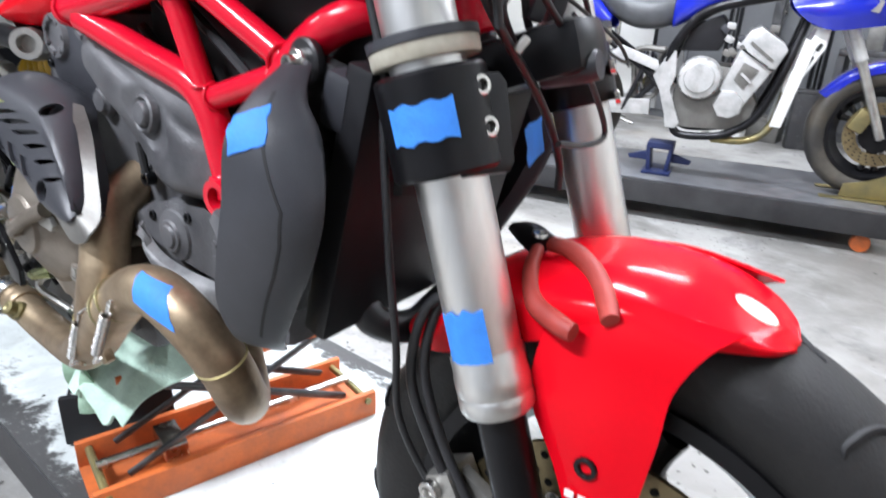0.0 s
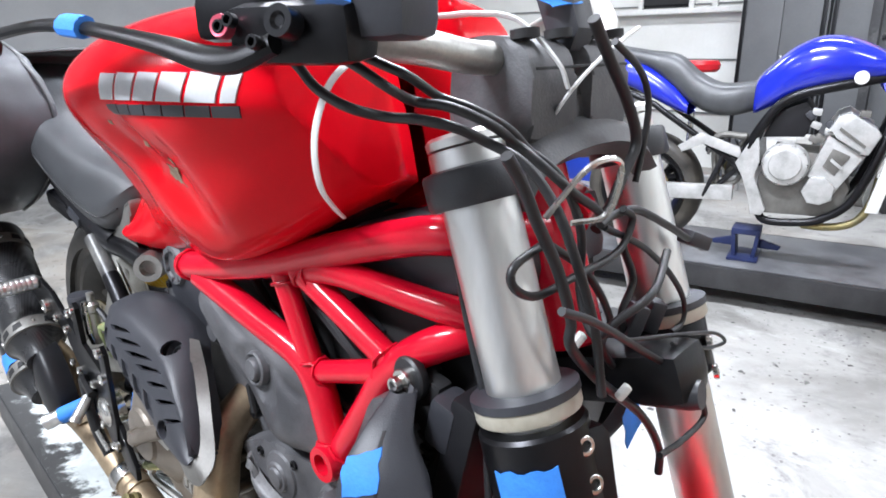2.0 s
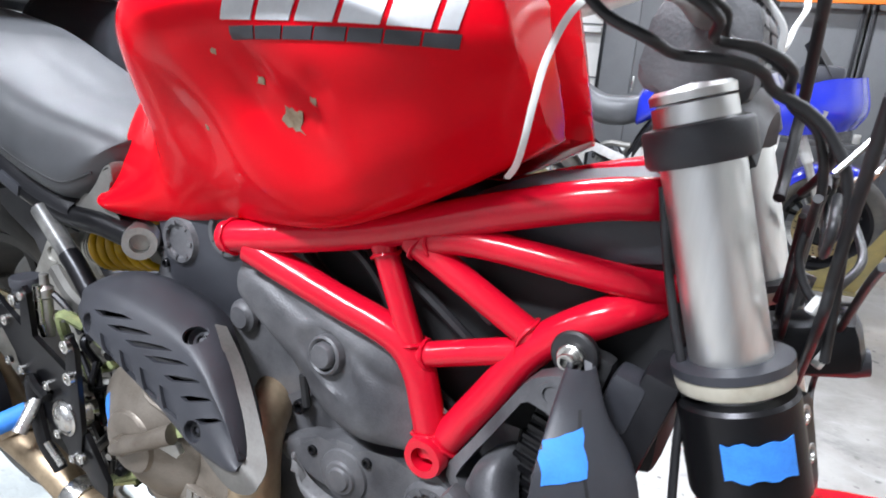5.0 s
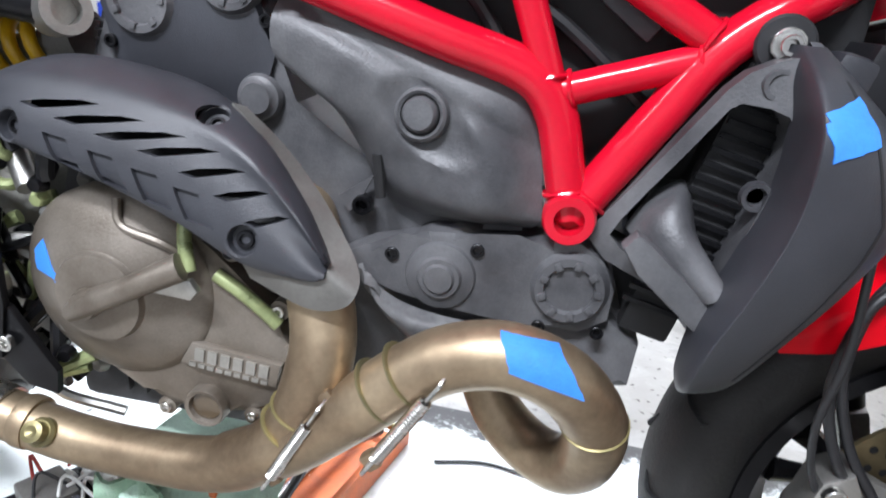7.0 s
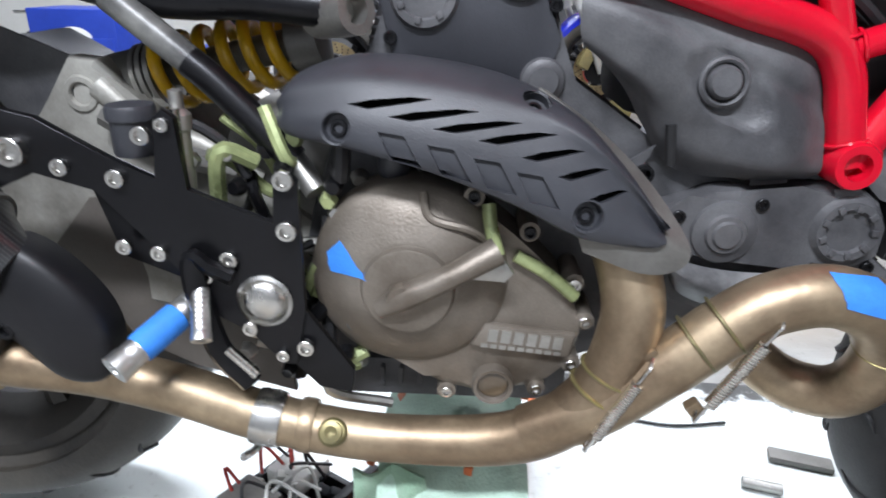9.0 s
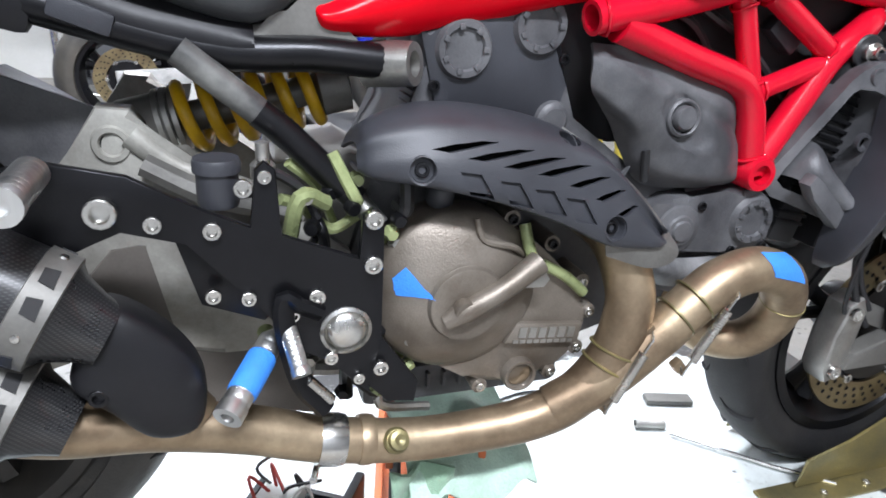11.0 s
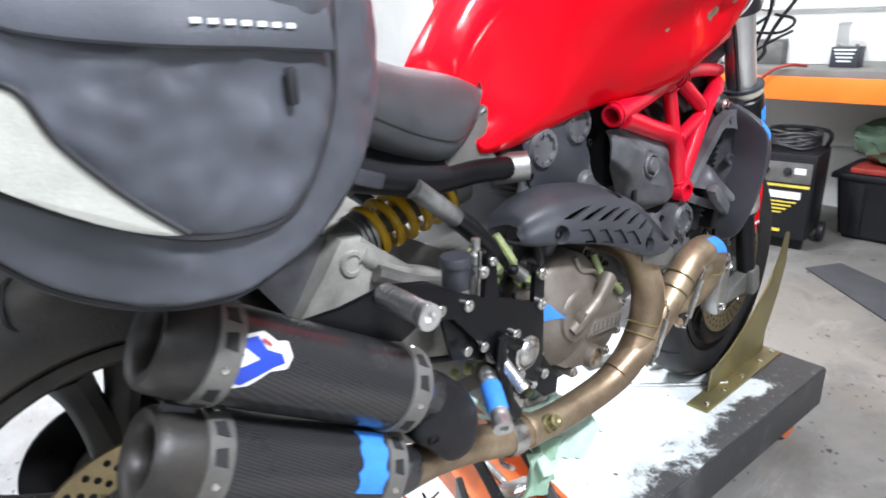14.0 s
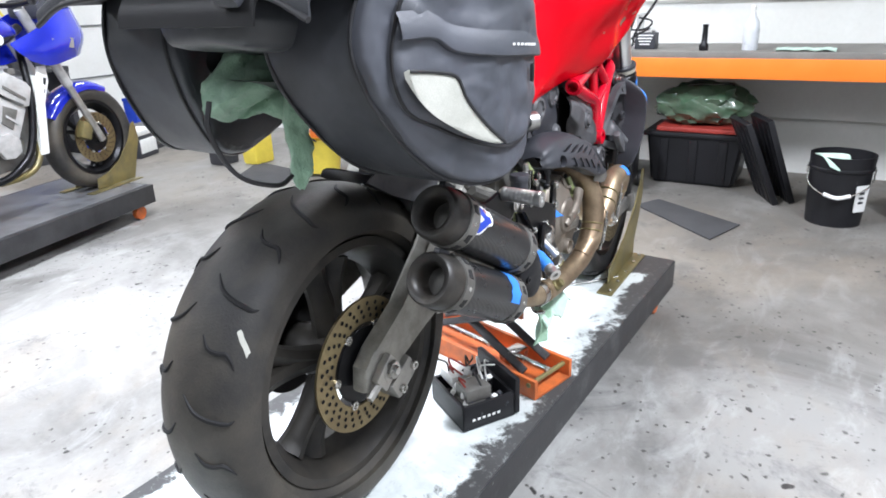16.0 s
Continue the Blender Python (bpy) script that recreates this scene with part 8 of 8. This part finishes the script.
def bucket(x, y, r, h, label):
    b = thing("bucket", label, "bucket", pose(x, y, 0))
    part("pail", lathe([(0.0001, 0.005), (r * 0.86, 0.005), (r * 0.88, 0.0), (r * 0.98, h * 0.78), (r * 1.03, h * 0.8), (r * 1.03, h * 0.83), (r, h * 0.84), (r * 1.02, h), (r * 0.97, h), (r * 0.95, h * 0.8), (r * 0.83, 0.015), (0.0001, 0.015)], Matrix(), 40), TOTEBLACK, b)
    return b


bk = bucket(3.1, -0.77, 0.15, 0.37, "black plastic bucket with wire handle and white label")
part("handle", tube([(-0.02, 0.155, 0.3), (-0.13, 0.13, 0.22), (-0.18, 0.0, 0.17), (-0.13, -0.13, 0.23), (-0.02, -0.155, 0.3)], 0.004, 8), STEEL, bk, "wire handle")
part("handle_grip", tube([(-0.165, 0.06, 0.185), (-0.178, 0.0, 0.172), (-0.165, -0.06, 0.187)], 0.01, 10), PRINTWHITE, bk)
part("label", plate([(-0.035, -0.07), (0.035, -0.07), (0.04, 0.07), (-0.04, 0.07)], 0.002, towards((-0.1, -0.108, 0.16), (-0.7, -0.72, 0), 0)), PRINTWHITE, bk, "white paper label")
for k in range(3):
    part("label_bar", box((0.03, 0.002, 0.012), Matrix.Translation((-0.102, -0.11, 0.19 - k * 0.025)) @ pose(0, 0, 0, 0, 0, -44)), BLACKPLASTIC, bk)
solid("rag", skin([[(2.93, -0.72, 0.33), (2.97, -0.68, 0.372), (3.02, -0.64, 0.378)], [(2.945, -0.76, 0.31), (2.98, -0.74, 0.375), (3.03, -0.7, 0.38)], [(2.97, -0.8, 0.3), (3.0, -0.8, 0.376), (3.05, -0.76, 0.38)]], 4, 4, thick=0.004), PALECLOTH, "pale green rag hanging over the bucket rim", "cloth")
bk2 = bucket(3.2, -1.2, 0.16, 0.33, "black plastic bucket beside the bench")
part("red_clip", box((0.05, 0.02, 0.02), pose(-0.14, 0.09, 0.27), 0.004), PLIERS, bk2)

# battery charger on wheels
cg = thing("battery_charger", "black and grey wheeled battery charger with yellow stripes", "battery charger", pose(3.28, 0.5, 0, 0, 0, 8))
part("case", box((0.3, 0.3, 0.42), pose(0, 0, 0.27), 0.012), TOTEBLACK, cg)
part("front_panel", plate([(-0.14, 0.06), (0.14, 0.06), (0.14, 0.45), (-0.14, 0.45)], 0.008, Matrix.Translation((-0.152, 0, 0)) @ pose(0, 0, 0, 90, 0, -90), 0.002), TOTEBLACK, cg)
part("grey_panel", box((0.006, 0.27, 0.1), pose(-0.162, 0, 0.39), 0.002), GREYALU, cg, "grey control panel")
for py in (-0.03, 0.07):
    part("knob", lathe([(0.0001, 0.02), (0.016, 0.018), (0.02, 0.0)], towards((-0.165, py, 0.395), (-1, 0, 0)), 16), DARK, cg)
part("meter", box((0.006, 0.05, 0.03), pose(-0.166, -0.085, 0.4), 0.002), PRINTWHITE, cg)
part("yellow_stripe", box((0.004, 0.27, 0.012), pose(-0.163, 0, 0.325)), YELLOWPLASTIC, cg, "yellow stripe")
part("yellow_stripe", box((0.004, 0.16, 0.014), pose(-0.163, 0.05, 0.1)), YELLOWPLASTIC, cg)
part("brand_bar", box((0.004, 0.2, 0.035), pose(-0.163, 0, 0.28)), PRINTWHITE, cg, "white brand bar")
for k in range(4):
    part("text_bar", box((0.004, 0.13 - 0.02 * k, 0.007), pose(-0.163, -0.02 + 0.01 * k, 0.245 - k * 0.018)), YELLOWPLASTIC, cg)
for py in (-0.17, 0.17):
    part("wheel", lathe([(0.01, -0.015), (0.05, -0.015), (0.055, 0), (0.05, 0.015), (0.01, 0.015)], towards((0.08, py, 0.055), (0, 1, 0)), 24), CABLE, cg)
part("foot", box((0.04, 0.26, 0.06), pose(-0.1, 0, 0.03), 0.004), BLACKMETAL, cg)
part("handle", tube([(0.1, -0.13, 0.46), (0.1, -0.13, 0.56), (0.1, 0.13, 0.56), (0.1, 0.13, 0.46)], 0.01, 8), BLACKMETAL, cg)
for k in range(5):
    part("coiled_lead", tube([(0.02 + 0.1 * math.cos(a), 0.12 * math.sin(a), 0.5 + 0.014 * k + 0.01 * math.sin(3 * a + k)) for a in [2 * math.pi * j / 16 for j in range(17)]], 0.007, 6, 2), CABLE, cg, "coiled black lead")
solid("red_hose", tube([(3.45, 0.55, 0.862), (3.37, 0.6, 0.87), (3.35, 0.68, 0.84), (3.34, 0.78, 0.74), (3.33, 0.88, 0.64), (3.33, 0.95, 0.56), (3.34, 1.0, 0.3), (3.32, 1.05, 0.01)], 0.008, 8), PLIERS, "red rubber hose hanging from the bench", "hose")
mat_bm = plate([(2.93, 0.24), (3.1, 0.15), (2.8, -0.35), (2.5, -0.25)], 0.008, pose(0, 0, 0.001), 0.002)
solid("floor_mat", mat_bm, material("dark_rubber_mat", (0.05, 0.05, 0.052), 0.95, 0.0, 8, 0.3, 0.3, 120), "thin dark grey rubber mat on the floor", "mat")
# things on the bench
bb = thing("battery", "small black battery with white print on the bench", "battery", pose(3.6, 0.42, 0.85))
part("case", box((0.09, 0.13, 0.1), pose(0, 0, 0.05), 0.006), BLACKPLASTIC, bb)
for k in range(4):
    part("print_bar", box((0.002, 0.1 - 0.012 * k, 0.008), pose(-0.046, 0, 0.085 - k * 0.018)), PRINTWHITE, bb)
for py in (-0.04, 0.04):
    part("terminal", box((0.02, 0.02, 0.014), pose(0, py, 0.106), 0.002), STEEL, bb)
tr = thing("torch", "black hand torch standing on the bench", "torch", pose(3.5, 0.05, 0.85))
part("tube_body", lathe([(0.0001, 0), (0.026, 0), (0.028, 0.03), (0.018, 0.045), (0.015, 0.12), (0.017, 0.15), (0.0001, 0.152)], Matrix(), 20), BLACKMETAL, tr)
sp = thing("spray_bottle", "clear white plastic spray bottle on the bench", "spray bottle", pose(3.55, -0.2, 0.85))
part("bottle", lathe([(0.0001, 0), (0.04, 0), (0.043, 0.01), (0.043, 0.12), (0.036, 0.16), (0.014, 0.19), (0.014, 0.21), (0.0001, 0.21)], Matrix(), 24), material("cloudy_plastic", (0.62, 0.64, 0.66), 0.3, 0.0, 12, 0.15, 0.02, 100), sp)
part("spray_head", box((0.07, 0.022, 0.03), pose(-0.015, 0, 0.235), 0.006), WHITEPLASTIC, sp)
rb = skin([[(3.44 + 0.035 * i, -0.65 + 0.05 * k, 0.856 + 0.012 * abs(math.sin(2.3 * i + 1.7 * k))) for k in range(7)] for i in range(5)], 3, 3, thick=0.006)
solid("rag", rb, PALECLOTH, "pale green rag lying on the bench", "cloth")
for k, (bx, by, bw, bh, bm_) in enumerate(((3.75, 0.85, 0.14, 0.12, GREYALU), (3.8, 1.05, 0.12, 0.16, WHITEPLASTIC), (3.7, 1.25, 0.16, 0.08, PLIERS), (3.85, 0.65, 0.2, 0.2, PRINTWHITE), (3.75, 1.5, 0.12, 0.2, YELLOWPLASTIC))):
    bx_ob = thing("bench_box", ("grey metal parts box on the bench", "white plastic box on the bench", "red tool tray on the bench", "white paper carton on the bench", "yellow plastic bottle on the bench")[k], "box", pose(bx, by, 0.85))
    part("body", box((bw, bw * 1.2, bh), pose(0, 0, bh / 2), 0.008), bm_, bx_ob)
    part("lid", box((bw * 1.03, bw * 1.23, 0.014), pose(0, 0, bh + 0.004), 0.004), bm_, bx_ob)
sg = thing("wall_notice", "grey framed notice board on the white wall", "notice", pose(4.11, -0.42, 1.12))
part("board", box((0.02, 0.42, 0.36), pose(0, 0, 0.18), 0.004), GREYDOOR, sg)
solid("wall_pipe", tube([(4.08, 2.5, 1.14), (4.08, -2.5, 1.14)], 0.014, 10, 1), WALLWHITE, "white painted pipe along the wall", "pipe", "structure")

# ---- far side of the workshop ----
for k in range(4):
    lk = thing("steel_locker", "tall grey steel locker against the far wall", "locker", pose(-0.38 + k * 0.72, 6.0, 0), "lockers")
    part("case", box((0.7, 0.4, 2.0), pose(0, 0, 1.0), 0.006), GREYDOOR, lk)
    for sx in (-0.17, 0.17):
        part("door", box((0.335, 0.02, 1.9), pose(sx, -0.208, 1.02), 0.004), GREYDOOR, lk)
        part("edge_strip", box((0.03, 0.03, 1.9), pose(sx + 0.15 * (1 if sx > 0 else -1), -0.215, 1.02), 0.004), BLACKMETAL, lk)
    part("handle", box((0.02, 0.03, 0.14), pose(0.03, -0.225, 1.05), 0.004), STEEL, lk)
rack = thing("shelf_rack", "steel rack with red beam over the lockers", "rack", pose(1.2, 5.6, 0))
part("beam", box((2.4, 0.05, 0.1), pose(0.3, 0, 1.85), 0.004), BENCHORANGE, rack)
part("beam", box((2.4, 0.05, 0.08), pose(0.3, 0, 2.3), 0.004), BENCHORANGE, rack)
for sx in (-0.85, 1.45):
    part("post", box((0.07, 0.07, 2.4), pose(sx, 0, 1.2), 0.004), TABLEBLACK, rack)
win = thing("window_1", "dark window with white frame and sill", "window", pose(-1.62, 6.19, 1.55), kind="structure")
part("pane", box((0.5, 0.02, 0.5), pose(0, 0, 0.27)), DARK, win)
for a in (-0.27, 0.27, 0.5):
    part("frame_upright", box((0.05, 0.05, 0.56), pose(a, -0.01, 0.27), 0.004), WHITEPLASTIC, win)
part("sill", box((1.6, 0.14, 0.05), pose(0, -0.05, -0.02), 0.006), WHITEPLASTIC, win)
for sx, sy_ in ((-1.28, 5.0), (-0.78, 5.05)):
    st = thing("work_stool", "round red padded stool on a chrome post", "stool", pose(sx, sy_, 0), "stools")
    part("seat", lathe([(0.0001, 0.62), (0.16, 0.62), (0.185, 0.64), (0.19, 0.68), (0.17, 0.71), (0.0001, 0.715)], Matrix.Translation((0, 0, 0.38)), 28), material("red_vinyl", (0.55, 0.01, 0.02), 0.35, 0.0, 12, 0.15, 0.05, 200), st)
    part("post", lathe([(0.025, 0.05), (0.025, 1.0)], Matrix(), 16), STEEL, st)
    for k in range(5):
        a = 2 * math.pi * k / 5
        part("leg", tube([(0, 0, 0.1), (0.26 * math.cos(a), 0.26 * math.sin(a), 0.03)], 0.016, 8, 1), STEEL, st)
# tool cabinet in blue, seen past the swingarm
tc = thing("tool_cabinet", "blue steel tool cabinet with round white badge", "tool cabinet", pose(-2.1, 4.2, 0))
part("case", box((0.62, 0.5, 0.7), pose(0, 0, 0.35), 0.01), BLUEPLASTIC, tc)
part("badge", lathe([(0.0001, 0.004), (0.1, 0.003), (0.105, 0)], Matrix.Translation((0.0, -0.252, 0.5)) @ pose(0, 0, 0, 90) @ Matrix.Diagonal((1.3, 0.8, 1, 1)), 24), PRINTWHITE, tc, "oval white badge")
for k in range(4):
    part("drawer", box((0.56, 0.014, 0.1), pose(0, -0.255, 0.1 + k * 0.12), 0.004), BLUEPLASTIC, tc)
rng = random.Random(8)
for k in range(26):
    x, y = rng.uniform(-3.2, 3.3), rng.uniform(4.9, 5.5)
    if -1.6 < x < -0.5:
        continue
    w, h = rng.uniform(0.15, 0.4), rng.uniform(0.15, 0.55)
    cb = thing("stored_box", rng.choice(("cardboard and plastic parts box by the wall", "small dark crate of motorcycle parts", "stacked plastic box on the floor")), "box", pose(x, y, 0, 0, 0, rng.uniform(-20, 20)))
    mt = rng.choice((BLACKPLASTIC, GREYALU, BLUEPLASTIC, WHITEPLASTIC, PLIERS, YELLOWPLASTIC, BLACKPLASTIC, TABLEBLACK))
    part("body", box((w, w * 0.8, h), pose(0, 0, h / 2), 0.01), mt, cb)
    part("lid", box((w * 1.04, w * 0.84, 0.03), pose(0, 0, h + 0.008), 0.006), mt, cb)


def jug(x, y, h, mat, label):
    j = thing("fluid_jug", label, "jug", pose(x, y, 0))
    part("body", box((h * 0.62, h * 0.5, h * 0.82), pose(0, 0, h * 0.41), h * 0.08), mat, j)
    part("neck", lathe([(h * 0.1, h * 0.8), (h * 0.1, h * 0.92), (h * 0.12, h * 0.92), (h * 0.12, h), (0.0001, h)], Matrix.Translation((h * 0.15, 0, 0)), 16), mat, j)
    part("handle", tube([(-h * 0.22, 0, h * 0.8), (-h * 0.2, 0, h * 0.95), (h * 0.06, 0, h * 0.93)], h * 0.04, 8), mat, j)


jug(2.86, 3.3, 0.32, YELLOWPLASTIC, "yellow plastic fluid jug on the floor")
jug(2.72, 3.55, 0.3, BLACKPLASTIC, "black plastic fluid jug on the floor")
mb = thing("mop_bucket", "yellow plastic mop bucket on the floor", "bucket", pose(2.78, 2.55, 0))
part("pail", lathe([(0.0001, 0.03), (0.13, 0.03), (0.17, 0.27), (0.18, 0.28), (0.165, 0.28), (0.125, 0.04), (0.0001, 0.04)], Matrix(), 24), YELLOWPLASTIC, mb)
part("wringer", box((0.16, 0.2, 0.08), pose(0.08, 0, 0.3), 0.02), ORANGE, mb)
part("handle", tube([(-0.15, -0.1, 0.28), (-0.22, 0, 0.34), (-0.15, 0.1, 0.28)], 0.008, 8), BLACKMETAL, mb)
solid("floor_mat", plate([(2.3, 2.6), (2.75, 2.75), (2.85, 3.3), (2.45, 3.1)], 0.008, pose(0, 0, 0.001), 0.002), bpy.data.materials["dark_rubber_mat"], "dark rubber mat by the yellow bucket", "mat")
for k, (bx, by, mt) in enumerate(((2.62, 4.5, WHITEPLASTIC), (2.85, 4.7, GREYALU), (2.45, 4.75, BLUEPLASTIC))):
    bt = thing("battery", "boxed battery standing on the floor", "battery", pose(bx, by, 0, 0, 0, 20), "floor batteries")
    part("case", box((0.26, 0.18, 0.2), pose(0, 0, 0.1), 0.01), BLACKPLASTIC if k < 2 else mt, bt)
    part("label", box((0.22, 0.004, 0.12), pose(0, -0.092, 0.1), 0.001), mt, bt)
    part("cover", box((0.265, 0.185, 0.05), pose(0, 0, 0.215), 0.01), mt, bt)
shf = thing("parts_shelf", "low dark shelf loaded with small parts", "shelf", pose(1.7, 5.3, 0))
part("board", box((1.6, 0.4, 0.04), pose(0, 0, 0.75), 0.004), TABLEBLACK, shf)
for sx in (-0.78, 0.78):
    part("leg", box((0.05, 0.36, 0.73), pose(sx, 0, 0.365), 0.004), TABLEBLACK, shf)
rng = random.Random(21)
for k in range(14):
    w = rng.uniform(0.05, 0.14)
    sb_ = thing("small_part", rng.choice(("small dark machine part on the shelf", "small grey tin on the shelf", "little box of fasteners on the shelf")), "part", pose(1.0 + k * 0.105, 5.28 + rng.uniform(-0.08, 0.08), 0.77))
    part("body", box((w, w, w * rng.uniform(0.8, 2.0)), pose(0, 0, w * 0.5), 0.008), rng.choice((BLACKPLASTIC, GREYALU, ALU, TABLEBLACK)), sb_)
for k in range(3):
    solid("wall_rail", box((8.0, 0.02, 0.012), pose(0.0, 6.19, 0.55 + 0.52 * k)), GREYDOOR, "thin grey joint line along the white wall", "trim", "structure")
solid("yellow_rope", tube([(2.05, 5.9, 1.95), (2.3, 5.7, 1.3), (2.6, 5.5, 0.75)], 0.012, 8), YELLOWPLASTIC, "yellow rope hanging in the workshop", "rope")
